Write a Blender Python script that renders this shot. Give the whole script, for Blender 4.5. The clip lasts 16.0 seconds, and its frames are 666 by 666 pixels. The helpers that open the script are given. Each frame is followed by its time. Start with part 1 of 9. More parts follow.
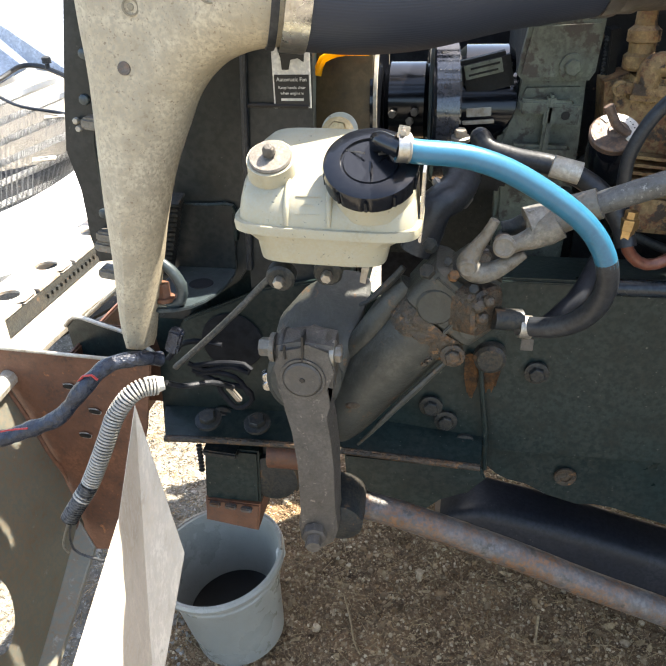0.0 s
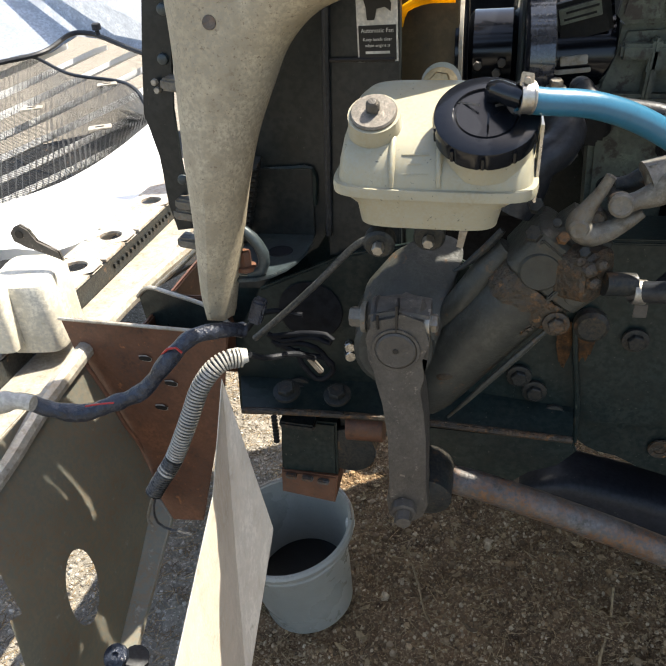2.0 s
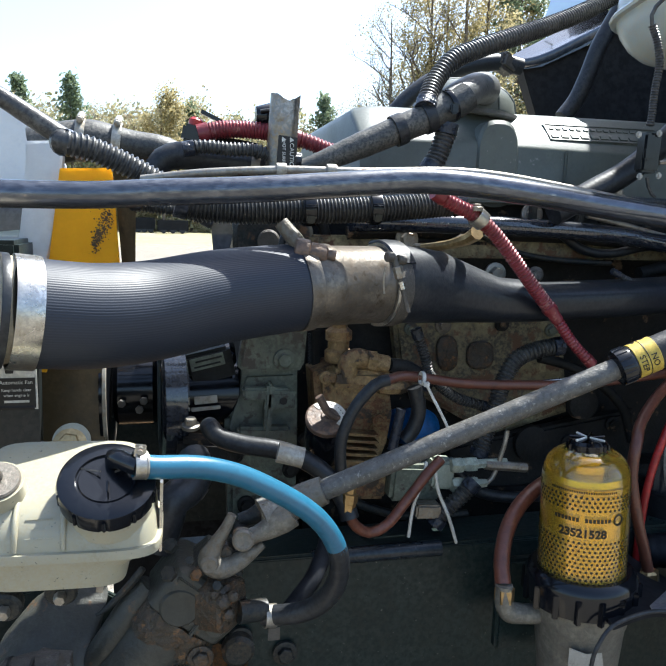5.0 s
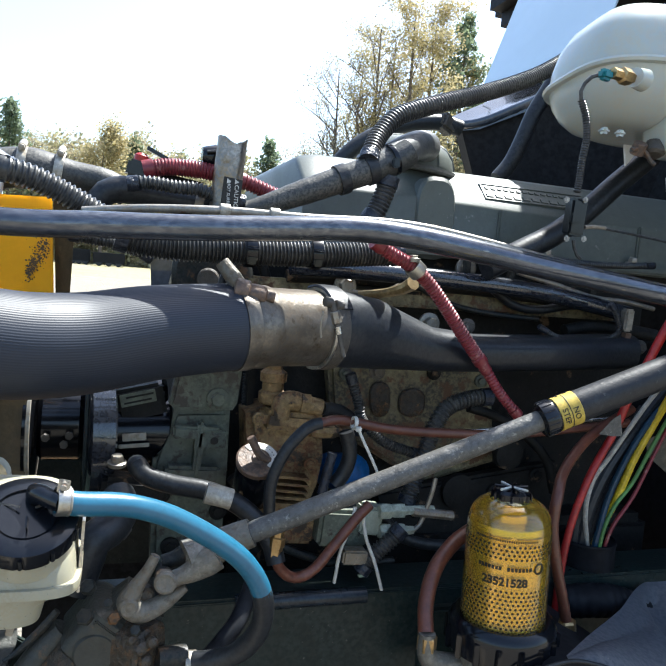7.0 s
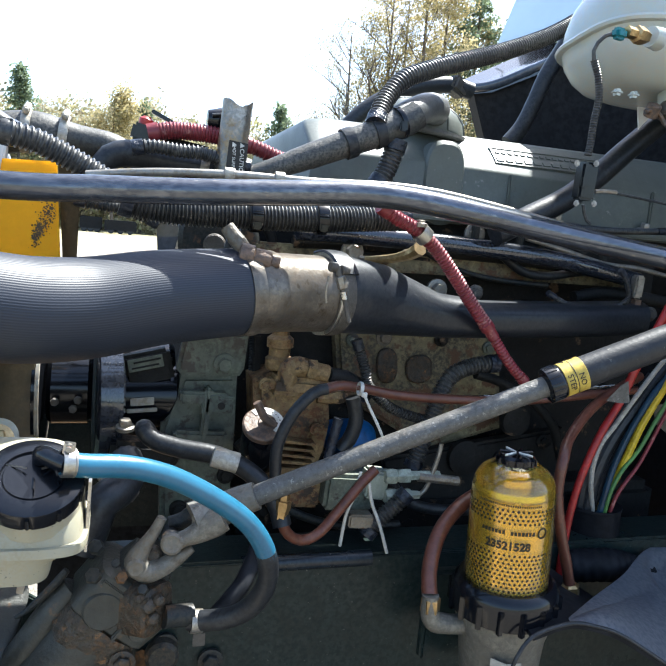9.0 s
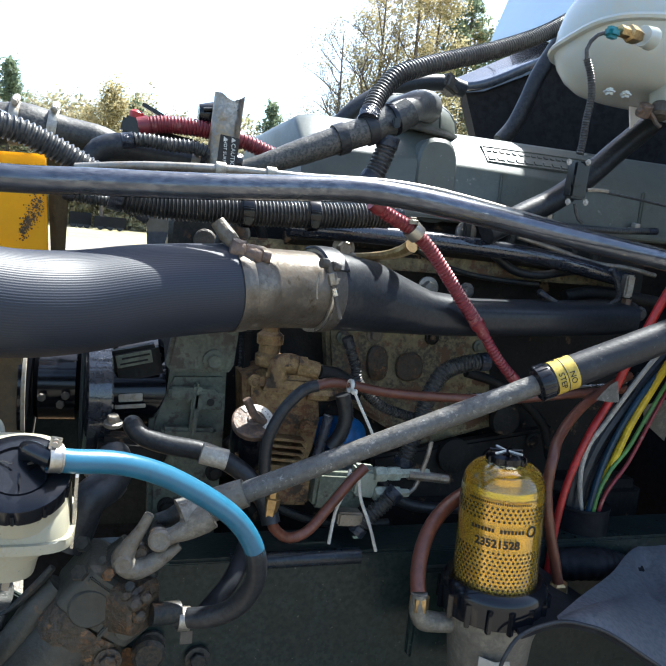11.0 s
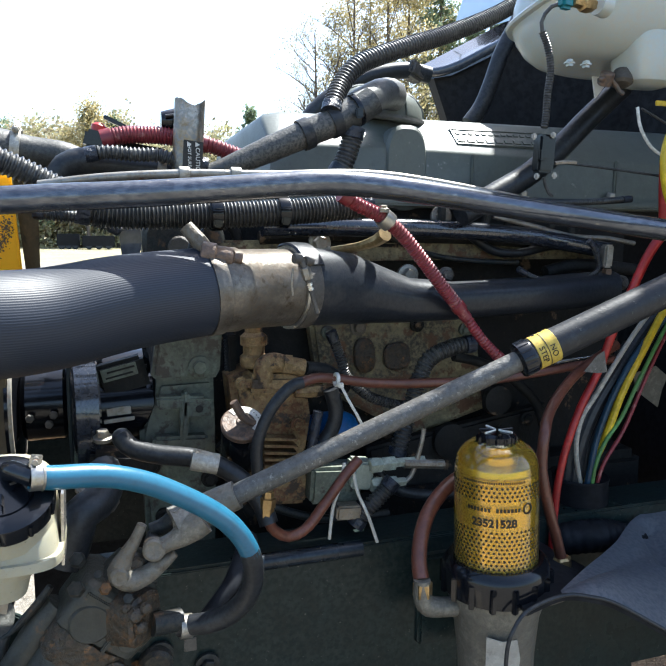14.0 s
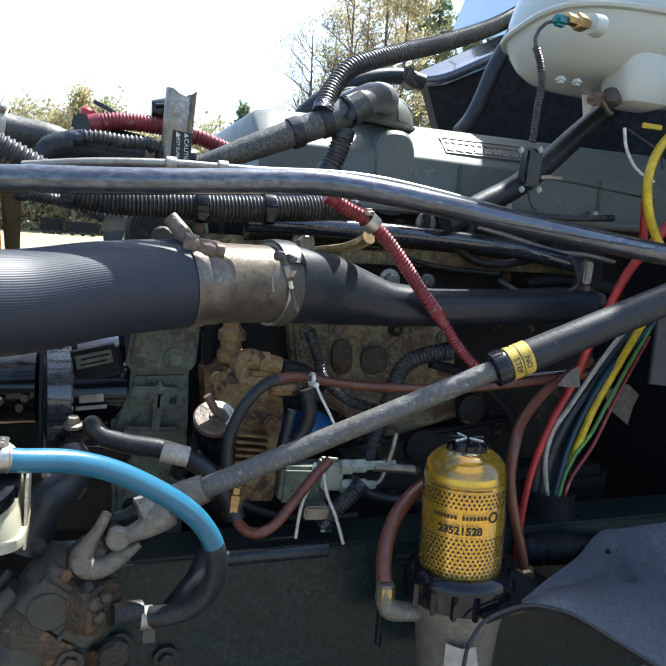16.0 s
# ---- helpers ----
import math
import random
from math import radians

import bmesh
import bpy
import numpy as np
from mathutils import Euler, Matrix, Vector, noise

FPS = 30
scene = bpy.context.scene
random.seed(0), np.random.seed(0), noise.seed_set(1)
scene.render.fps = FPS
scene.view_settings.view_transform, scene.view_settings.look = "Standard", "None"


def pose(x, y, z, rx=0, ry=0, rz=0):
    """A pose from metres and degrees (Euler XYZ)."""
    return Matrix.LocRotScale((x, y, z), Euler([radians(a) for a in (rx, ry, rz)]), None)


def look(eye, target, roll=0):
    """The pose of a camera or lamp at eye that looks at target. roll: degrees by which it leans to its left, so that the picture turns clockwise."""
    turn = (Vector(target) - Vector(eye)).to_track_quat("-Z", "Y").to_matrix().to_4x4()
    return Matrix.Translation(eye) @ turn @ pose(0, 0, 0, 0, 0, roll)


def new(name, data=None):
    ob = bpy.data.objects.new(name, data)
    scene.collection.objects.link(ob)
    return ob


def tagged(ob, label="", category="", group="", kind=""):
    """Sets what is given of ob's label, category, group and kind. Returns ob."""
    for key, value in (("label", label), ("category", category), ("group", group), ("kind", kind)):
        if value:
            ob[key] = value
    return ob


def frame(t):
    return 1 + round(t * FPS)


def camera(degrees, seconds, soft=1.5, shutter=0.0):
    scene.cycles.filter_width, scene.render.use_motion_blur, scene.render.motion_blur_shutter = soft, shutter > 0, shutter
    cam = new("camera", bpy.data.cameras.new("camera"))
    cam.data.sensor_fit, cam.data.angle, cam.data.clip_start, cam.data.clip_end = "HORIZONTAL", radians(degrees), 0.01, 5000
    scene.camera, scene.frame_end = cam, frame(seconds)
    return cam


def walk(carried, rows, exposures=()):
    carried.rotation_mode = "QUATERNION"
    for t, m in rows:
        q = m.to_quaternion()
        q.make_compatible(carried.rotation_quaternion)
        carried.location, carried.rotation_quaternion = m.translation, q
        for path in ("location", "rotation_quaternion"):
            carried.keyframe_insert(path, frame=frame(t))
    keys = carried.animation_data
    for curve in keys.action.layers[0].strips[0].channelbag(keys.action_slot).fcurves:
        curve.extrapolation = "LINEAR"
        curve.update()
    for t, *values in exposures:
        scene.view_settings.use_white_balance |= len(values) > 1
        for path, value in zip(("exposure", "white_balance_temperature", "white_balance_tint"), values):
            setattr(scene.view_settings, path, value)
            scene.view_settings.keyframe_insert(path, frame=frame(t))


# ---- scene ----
cam = camera(50.69, 16.0)
PATH = [
    (0, 0.1200, -0.0244, 1.5296, 61.253, 1.546, 9.202),
    (0.5, 0.0620, -0.0153, 1.5219, 60.370, 1.719, 10.081),
    (1, 0.0509, 0.0067, 1.5022, 57.273, 2.152, 11.861),
    (1.5, 0.0633, -0.0058, 1.5120, 57.473, 4.607, 11.394),
    (2, 0.0556, 0.0028, 1.5156, 58.579, 3.873, 11.891),
    (2.5, 0.0541, 0.0089, 1.5135, 58.323, 3.679, 11.550),
    (3, 0.0557, 0.0121, 1.5125, 57.760, 3.769, 10.730),
    (3.5, 0.0659, 0.0101, 1.5220, 59.925, 2.925, 7.720),
    (4, 0.0798, -0.0065, 1.5541, 68.761, 1.078, 1.986),
    (4.5, 0.0926, -0.0195, 1.5776, 76.994, -0.465, -4.367),
    (5, 0.1105, -0.0364, 1.5983, 80.754, -1.357, -12.573),
    (5.2, 0.1153, -0.0387, 1.6000, 81.559, -0.797, -14.166),
    (7.3, 0.1059, -0.0442, 1.5973, 84.612, -5.027, -17.460),
    (7.5, 0.1056, -0.0411, 1.5911, 83.312, -5.160, -16.671),
    (8, 0.1046, -0.0381, 1.5889, 81.898, -5.441, -15.538),
    (8.5, 0.1074, -0.0413, 1.5901, 81.724, -5.642, -15.870),
    (9, 0.1152, -0.0452, 1.5952, 81.888, -4.706, -16.528),
    (11.5, 0.1164, -0.0401, 1.5909, 81.823, -5.254, -17.451),
    (12, 0.1221, -0.0424, 1.5902, 81.843, -4.454, -17.477),
    (12.5, 0.1258, -0.0440, 1.5900, 81.911, -4.181, -17.533),
    (13, 0.1292, -0.0415, 1.5890, 81.672, -3.363, -17.427),
    (13.5, 0.1292, -0.0398, 1.5876, 81.394, -2.668, -17.444),
    (14, 0.1391, -0.0466, 1.5867, 81.775, -0.238, -18.175),
    (14.5, 0.1456, -0.0420, 1.5845, 81.623, -2.206, -18.721),
    (15, 0.1466, -0.0513, 1.5840, 81.606, -2.860, -19.398),
    (15.5, 0.1443, -0.0517, 1.5864, 81.950, -3.266, -19.490),
    (16, 0.1417, -0.0492, 1.5848, 81.951, -3.801, -19.269),
]
walk(cam, [(t, pose(x, y, z, rx, ry, rz)) for t, x, y, z, rx, ry, rz in PATH], exposures=[(0, 2.55, 6800, 9), (0.6, 1.82, 6800, 9), (3.0, 1.65, 6700, 8), (4.4, 2.75, 6100, 6), (5, 1.68, 6000, 6), (7.4, 1.77, 6000, 6), (8, 1.95, 6000, 6), (9.1, 2.02, 6000, 6), (12, 1.86, 6000, 6), (16, 1.85, 6000, 6)])

# ---- light: a high spring sun behind the truck, clear sky ----
SUN = Vector((0.40, 0.25, 0.85)).normalized()
world = bpy.data.worlds.new("sky")
scene.world = world
world.use_nodes = True
wn = world.node_tree
sky = wn.nodes.new("ShaderNodeTexSky")
sky.sky_type, sky.sun_disc = "NISHITA", False
sky.sun_elevation = math.asin(SUN.z)
sky.sun_rotation = math.atan2(SUN.x, SUN.y)
sky.air_density, sky.dust_density = 1.0, 2.5
background = wn.nodes["Background"]
wn.links.new(sky.outputs[0], background.inputs[0])
background.inputs[1].default_value = 0.12
sun = new("sun", bpy.data.lights.new("sun", "SUN"))
sun.data.energy, sun.data.angle, sun.data.color = 5.0, radians(0.5), (1.0, 0.95, 0.87)
sun.matrix_world = look(SUN * 50, (0, 0, 0))


# ---- materials ----
def material(name, base, second=None, rough=0.5, metal=0.0, scale=8.0, mix=0.5, grain=120.0, bump=0.15, spots=None, spot_scale=40.0, spot_level=0.68,
             stretch=None, coat=0.0, sss=0.0, transmission=0.0, ior=1.45, island=0.0, leafy=0.0, dirt=1.0, palette=None, relief=1.0, sheen=0.0, patch=0.13, spec=0.5):
    """Base and second colour blended by large noise, fine grain, optional specks, relief at two scales."""
    m = bpy.data.materials.new(name)
    m.use_nodes = True
    nt = m.node_tree
    b = nt.nodes["Principled BSDF"]
    L = nt.links.new
    co = nt.nodes.new("ShaderNodeTexCoord")
    src = co.outputs["Object"]
    if stretch:
        mp = nt.nodes.new("ShaderNodeMapping")
        mp.inputs["Scale"].default_value = stretch
        L(src, mp.inputs[0])
        src = mp.outputs[0]

    def noisy(s, detail=6.0, r=0.6):
        n = nt.nodes.new("ShaderNodeTexNoise")
        n.inputs["Scale"].default_value, n.inputs["Detail"].default_value, n.inputs["Roughness"].default_value = s, detail, r
        L(src, n.inputs["Vector"])
        return n.outputs["Fac"]

    def ramp(fac, lo, hi):
        r = nt.nodes.new("ShaderNodeMapRange")
        r.inputs[1].default_value, r.inputs[2].default_value = lo, hi
        L(fac, r.inputs[0])
        return r.outputs[0]

    def blend(fac, a, c, kind="MIX"):
        x = nt.nodes.new("ShaderNodeMix")
        x.data_type, x.blend_type = "RGBA", kind
        L(fac, x.inputs[0])
        for sock, v in ((x.inputs[6], a), (x.inputs[7], c)):
            if isinstance(v, tuple):
                sock.default_value = (*v, 1)
            else:
                L(v, sock)
        return x.outputs[2]

    second = second or tuple(0.62 * c for c in base)
    large, fine = noisy(scale), noisy(grain, 3.0)
    colour = blend(ramp(large, mix - patch, mix + patch), base, second)
    if dirt:
        mottle = noisy(scale * 4.5, 5.0, 0.7)
        colour = blend(ramp(mottle, 0.44, 0.70), colour, tuple((1 - 0.42 * dirt) * c for c in second))
        colour = blend(ramp(fine, 0.42, 0.62), colour, tuple((1 - 0.38 * dirt) * c for c in base))
    if palette:
        g = nt.nodes.new("ShaderNodeNewGeometry")
        cr = nt.nodes.new("ShaderNodeValToRGB")
        for k, c in enumerate(palette):
            e = cr.color_ramp.elements[k] if k < 2 else cr.color_ramp.elements.new(k / (len(palette) - 1))
            e.position, e.color = k / (len(palette) - 1), (*c, 1)
        L(g.outputs["Random Per Island"], cr.inputs[0])
        colour = blend(ramp(fine, 0.25, 0.85), cr.outputs[0], second)
    if spots:
        colour = blend(ramp(noisy(spot_scale, 4.0, 0.7), spot_level - 0.05, spot_level + 0.02), colour, spots)
    if island:
        g = nt.nodes.new("ShaderNodeNewGeometry")
        colour = blend(ramp(g.outputs["Random Per Island"], 0.0, 1.0 / island), colour, second)
    L(colour, b.inputs["Base Color"])
    rr = nt.nodes.new("ShaderNodeMapRange")
    rr.inputs[3].default_value, rr.inputs[4].default_value = max(rough - 0.12, 0.03), min(rough + 0.14, 1.0)
    L(large, rr.inputs[0])
    L(rr.outputs[0], b.inputs["Roughness"])
    b.inputs["Metallic"].default_value = metal
    b.inputs["Coat Weight"].default_value = coat
    b.inputs["IOR"].default_value = ior
    b.inputs["Transmission Weight"].default_value = transmission
    b.inputs["Specular IOR Level"].default_value = spec
    b.inputs["Sheen Weight"].default_value = sheen
    if sss:
        b.inputs["Subsurface Weight"].default_value = sss
        b.inputs["Subsurface Radius"].default_value = (0.02, 0.018, 0.012)
    if leafy:
        tr = nt.nodes.new("ShaderNodeBsdfTranslucent")
        L(colour, tr.inputs["Color"])
        ad = nt.nodes.new("ShaderNodeMixShader")
        ad.inputs[0].default_value = leafy
        L(b.outputs[0], ad.inputs[1])
        L(tr.outputs[0], ad.inputs[2])
        L(ad.outputs[0], nt.nodes["Material Output"].inputs["Surface"])
    if bump:
        bp = nt.nodes.new("ShaderNodeBump")
        bp.inputs["Strength"].default_value, bp.inputs["Distance"].default_value = bump, 0.004 * relief
        L(fine, bp.inputs["Height"])
        bq = nt.nodes.new("ShaderNodeBump")
        bq.inputs["Strength"].default_value, bq.inputs["Distance"].default_value = bump * 0.6, 0.02 * relief
        L(large, bq.inputs["Height"])
        L(bp.outputs[0], bq.inputs["Normal"])
        L(bq.outputs[0], b.inputs["Normal"])
    return m


M_CAST = material("cast_aluminium", (0.46, 0.40, 0.29), (0.37, 0.31, 0.21), 0.6, 0.0, 6, grain=230, bump=0.15, spots=(0.19, 0.15, 0.10), spot_scale=240, spot_level=0.64)
M_RUBBER = material("black_rubber", (0.017, 0.019, 0.022), (0.030, 0.031, 0.033), 0.40, scale=9, grain=160, bump=0.12, spec=0.4)
M_HOSE = material("ribbed_silicone", (0.012, 0.0155, 0.025), (0.018, 0.022, 0.033), 0.50, scale=4, grain=60, bump=0.0, stretch=(0.3, 3, 3), dirt=0.0, patch=0.35, spec=0.45)
M_LOOM = material("loom_plastic", (0.026, 0.027, 0.029), (0.085, 0.082, 0.074), 0.36, scale=14, mix=0.52, grain=200)
M_PIPE = material("black_painted_steel", (0.022, 0.026, 0.036), (0.055, 0.055, 0.06), 0.16, scale=10, mix=0.6, grain=180, bump=0.03, spots=(0.25, 0.22, 0.19), spot_scale=90, spot_level=0.74, coat=0.8)
M_STEEL = material("bright_clamp_steel", (0.58, 0.56, 0.52), (0.42, 0.39, 0.33), 0.28, 0.9, scale=20, grain=260, bump=0.08)
M_ZINC = material("dull_zinc_steel", (0.38, 0.36, 0.32), (0.22, 0.18, 0.13), 0.42, 0.7, scale=14, grain=220, bump=0.15, spots=(0.16, 0.08, 0.04), spot_scale=45, spot_level=0.66)
M_RES = material("reservoir_plastic", (0.315, 0.298, 0.222), (0.295, 0.262, 0.178), 0.34, scale=5, grain=300, bump=0.02, spots=(0.03, 0.028, 0.025), spot_scale=170, spot_level=0.70, sss=0.3, dirt=0.2, patch=0.22)
M_CAP = material("black_cap_plastic", (0.0045, 0.005, 0.007), (0.007, 0.008, 0.010), 0.13, scale=6, grain=240, bump=0.0, dirt=0.1, patch=0.3, spec=0.42)
M_BLUE = material("blue_hose_rubber", (0.020, 0.115, 0.190), (0.016, 0.090, 0.15), 0.30, scale=12, grain=240, bump=0.04, coat=0.25, dirt=0.3, patch=0.25)
M_GREY_HOSE = material("weathered_grey_hose", (0.040, 0.042, 0.040), (0.095, 0.088, 0.076), 0.5, scale=18, grain=260, bump=0.2)
M_IRON = material("oily_cast_iron", (0.020, 0.025, 0.027), (0.048, 0.041, 0.031), 0.40, 0.0, scale=16, grain=240, bump=0.14, spots=(0.10, 0.058, 0.032), spot_scale=30, spot_level=0.67, spec=0.26)
M_RUST_IRON = material("rusty_cast_iron", (0.042, 0.035, 0.025), (0.105, 0.052, 0.019), 0.5, 0.0, scale=34, mix=0.56, patch=0.06, grain=160, bump=0.7, spots=(0.17, 0.082, 0.028), spot_scale=70, spot_level=0.65)
M_ARM = material("dusty_forged_steel", (0.092, 0.080, 0.066), (0.060, 0.052, 0.042), 0.55, 0.0, scale=13, grain=210, bump=0.35, spots=(0.17, 0.145, 0.115), spot_scale=90, spot_level=0.67)
M_YOKE = material("pale_forged_steel", (0.185, 0.174, 0.148), (0.115, 0.090, 0.062), 0.5, 0.15, scale=22, grain=190, bump=0.3, spots=(0.24, 0.12, 0.06), spot_scale=50, spot_level=0.69)
M_RAIL = material("dark_green_frame_paint", (0.015, 0.026, 0.025), (0.024, 0.030, 0.026), 0.30, scale=6, grain=110, bump=0.1, spots=(0.12, 0.12, 0.10), spot_scale=130, spot_level=0.71, spec=0.22)
M_RUST = material("brown_rusted_plate", (0.19, 0.080, 0.040), (0.095, 0.047, 0.03), 0.5, scale=7, grain=140, bump=0.2, spots=(0.30, 0.12, 0.045), spot_scale=30, spot_level=0.68)
M_BUMPER = material("bumper_back_steel", (0.215, 0.220, 0.185), (0.250, 0.185, 0.120), 0.42, 0.1, scale=3, mix=0.56, grain=140, bump=0.05, spots=(0.30, 0.30, 0.265), spot_scale=26, spot_level=0.70, patch=0.28, dirt=0.35)
M_TRIM = material("pale_worn_trim", (0.50, 0.47, 0.40), (0.30, 0.25, 0.18), 0.45, 0.3, scale=14, grain=150, bump=0.25)
M_WOOD = material("weathered_plank", (0.56, 0.50, 0.41), (0.42, 0.355, 0.275), 0.8, scale=5, grain=90, bump=0.25, stretch=(5, 1.2, 1.2), spots=(0.16, 0.13, 0.10), spot_scale=14, spot_level=0.72, dirt=0.5)
M_PAIL = material("grey_pail_plastic", (0.265, 0.258, 0.222), (0.225, 0.218, 0.187), 0.28, scale=5, grain=160, bump=0.02, spots=(0.10, 0.09, 0.07), spot_scale=50, spot_level=0.73, dirt=0.3)
M_FLUID = material("dark_drained_fluid", (0.010, 0.009, 0.008), rough=0.05, bump=0.0)
M_ENGINE = material("grey_green_engine_paint", (0.150, 0.168, 0.125), (0.070, 0.074, 0.058), 0.55, scale=12, mix=0.5, patch=0.10, grain=140, bump=0.3, spots=(0.045, 0.036, 0.028), spot_scale=30, spot_level=0.60)
M_COMPR = material("rusty_compressor_casting", (0.29, 0.195, 0.085), (0.130, 0.052, 0.020), 0.6, scale=18, mix=0.5, patch=0.05, grain=170, bump=0.6, spots=(0.040, 0.028, 0.018), spot_scale=36, spot_level=0.60)
M_BLOCK = material("peeling_engine_block", (0.26, 0.215, 0.115), (0.055, 0.046, 0.032), 0.65, scale=11, mix=0.50, patch=0.05, grain=130, bump=0.5, spots=(0.095, 0.046, 0.022), spot_scale=26, spot_level=0.57)
M_DARK = material("near_black_iron", (0.020, 0.019, 0.017), (0.009, 0.009, 0.009), 0.65, scale=10, grain=130, bump=0.4, spots=(0.13, 0.085, 0.05), spot_scale=24, spot_level=0.66, spec=0.25)
M_COVER = material("grey_rocker_cover", (0.115, 0.127, 0.112), (0.095, 0.104, 0.092), 0.42, scale=7, grain=190, bump=0.08, spots=(0.20, 0.20, 0.18), spot_scale=60, spot_level=0.70, dirt=0.4)
M_GOLD = material("gold_filter_element", (0.72, 0.50, 0.06), (0.60, 0.40, 0.04), 0.24, 0.9, scale=9, grain=220, bump=0.0, dirt=0.0, patch=0.3)
M_AMBER = material("amber_clear_cup", (0.90, 0.70, 0.13), (0.86, 0.64, 0.10), 0.04, scale=5, grain=100, bump=0.0, transmission=0.90, ior=1.30, coat=1.0, dirt=0)
M_INK = material("black_print", (0.012, 0.010, 0.008), rough=0.5, bump=0)
M_YELLOW = material("yellow_shroud_plastic", (0.95, 0.60, 0.02), (0.90, 0.55, 0.018), 0.4, scale=6, grain=150, bump=0.03, leafy=0.6, dirt=0.1)
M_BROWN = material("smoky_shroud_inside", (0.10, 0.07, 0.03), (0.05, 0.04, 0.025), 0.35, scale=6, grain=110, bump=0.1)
M_COPPER = material("copper_red_hose", (0.165, 0.058, 0.034), (0.095, 0.036, 0.024), 0.34, scale=14, grain=200, bump=0.06)
M_BRASS = material("brass_fitting", (0.56, 0.39, 0.18), (0.36, 0.23, 0.1), 0.34, 0.85, scale=20, grain=200, bump=0.12)
M_RED = material("red_loom", (0.25, 0.03, 0.04), (0.15, 0.026, 0.03), 0.36, scale=16, grain=200, bump=0.08, spots=(0.26, 0.10, 0.09), spot_scale=60, spot_level=0.62)
M_CABLE_RED = material("red_battery_cable", (0.43, 0.022, 0.018), rough=0.35, scale=12, bump=0.04)
M_WHITE = material("white_plastic", (0.72, 0.71, 0.66), (0.55, 0.52, 0.44), 0.45, scale=12, grain=200, bump=0.08)
M_CREAM = material("cream_loom", (0.46, 0.43, 0.37), (0.30, 0.28, 0.24), 0.42, scale=9, grain=180, bump=0.08)
M_TAPE = material("blue_black_tape", (0.012, 0.016, 0.027), (0.032, 0.038, 0.053), 0.30, scale=30, grain=90, bump=0.8)
M_TANK = material("milky_tank_plastic", (0.40, 0.44, 0.42), (0.43, 0.42, 0.36), 0.20, scale=5, grain=120, bump=0.0, sss=0.6, dirt=0.05, patch=0.3, spec=0.6)
M_TEAL = material("teal_connector", (0.02, 0.19, 0.22), rough=0.4, bump=0.05)
M_CAN = material("rusty_can_lid", (0.12, 0.086, 0.068), (0.155, 0.092, 0.055), 0.5, 0.1, scale=26, grain=180, bump=0.25)
M_BLUEPAINT = material("blue_filter_paint", (0.012, 0.13, 0.40), (0.01, 0.08, 0.22), 0.4, scale=16, bump=0.08)
M_GREEN = material("green_wire", (0.10, 0.24, 0.06), rough=0.4, bump=0.02)
M_YWIRE = material("yellow_wire", (0.72, 0.50, 0.02), rough=0.4, bump=0.02)
M_NAVY = material("navy_wire", (0.008, 0.040, 0.075), rough=0.4, bump=0.02)
# black plastic with dust; the pale blue-grey also carries missing sunlight
M_FLAP = material("dusty_sun_paled_mudguard", (0.17, 0.185, 0.22), (0.26, 0.265, 0.28), 0.38, scale=6, grain=150, bump=0.05, dirt=0.3, patch=0.25, spots=(0.34, 0.33, 0.31), spot_scale=60, spot_level=0.72, relief=0.5)
M_HOOD = material("white_hood_fibreglass", (0.72, 0.72, 0.70), (0.62, 0.63, 0.63), 0.45, scale=3, grain=90, bump=0.05, dirt=0.25, patch=0.25)
M_BEAM = material("chalky_rusting_beam", (0.48, 0.45, 0.385), (0.22, 0.125, 0.07), 0.6, scale=12, mix=0.60, grain=150, bump=0.3)
M_HEAD = material("beige_moulding", (0.70, 0.66, 0.55), (0.58, 0.53, 0.41), 0.5, scale=6, grain=160, bump=0.1)
# the sky mirrored in the glass is put into this pale blue base
M_GLASS = material("windscreen_glass", (0.50, 0.62, 0.70), (0.44, 0.55, 0.62), 0.06, scale=2, bump=0, coat=1.0, dirt=0)
M_CAB = material("flat_near_black", (0.010, 0.011, 0.014), (0.018, 0.019, 0.022), 0.6, scale=3, grain=60, bump=0.05, spec=0.15)
M_SOIL = material("gravel_soil", (0.250, 0.148, 0.072), (0.092, 0.057, 0.028), 0.95, scale=5.0, mix=0.5, grain=110, bump=1.0, spots=(0.38, 0.27, 0.15), spot_scale=170, spot_level=0.60, relief=3.0)
M_PALE = material("pale_dry_gravel", (0.23, 0.205, 0.165), (0.15, 0.13, 0.10), 0.95, scale=6.0, grain=70, bump=1.0, spots=(0.32, 0.29, 0.24), spot_scale=110, spot_level=0.60, relief=3.0)
M_STONE = material("gravel_stones", (0.34, 0.24, 0.14), (0.17, 0.108, 0.056), 0.85, scale=20, grain=140, bump=0.3, palette=((0.024, 0.015, 0.008), (0.32, 0.20, 0.095), (0.070, 0.041, 0.019), (0.50, 0.35, 0.19), (0.13, 0.078, 0.038), (0.64, 0.52, 0.34), (0.21, 0.132, 0.065)))
M_STRAW = material("dry_straw", (0.34, 0.24, 0.12), (0.14, 0.092, 0.048), 0.85, scale=20, bump=0.1, palette=((0.06, 0.038, 0.02), (0.26, 0.18, 0.09), (0.50, 0.37, 0.20)))
M_GRASS = material("field_grass", (0.24, 0.225, 0.10), (0.34, 0.29, 0.19), 0.85, scale=0.4, grain=6, bump=0.5)
M_BARK = material("grey_bark", (0.17, 0.14, 0.115), (0.11, 0.09, 0.075), 0.85, scale=4, grain=20, bump=0.4)
M_LEAF = material("spring_leaves", (0.34, 0.31, 0.14), (0.44, 0.37, 0.20), 0.6, scale=0.6, grain=4, bump=0, island=1.0, leafy=0.5)
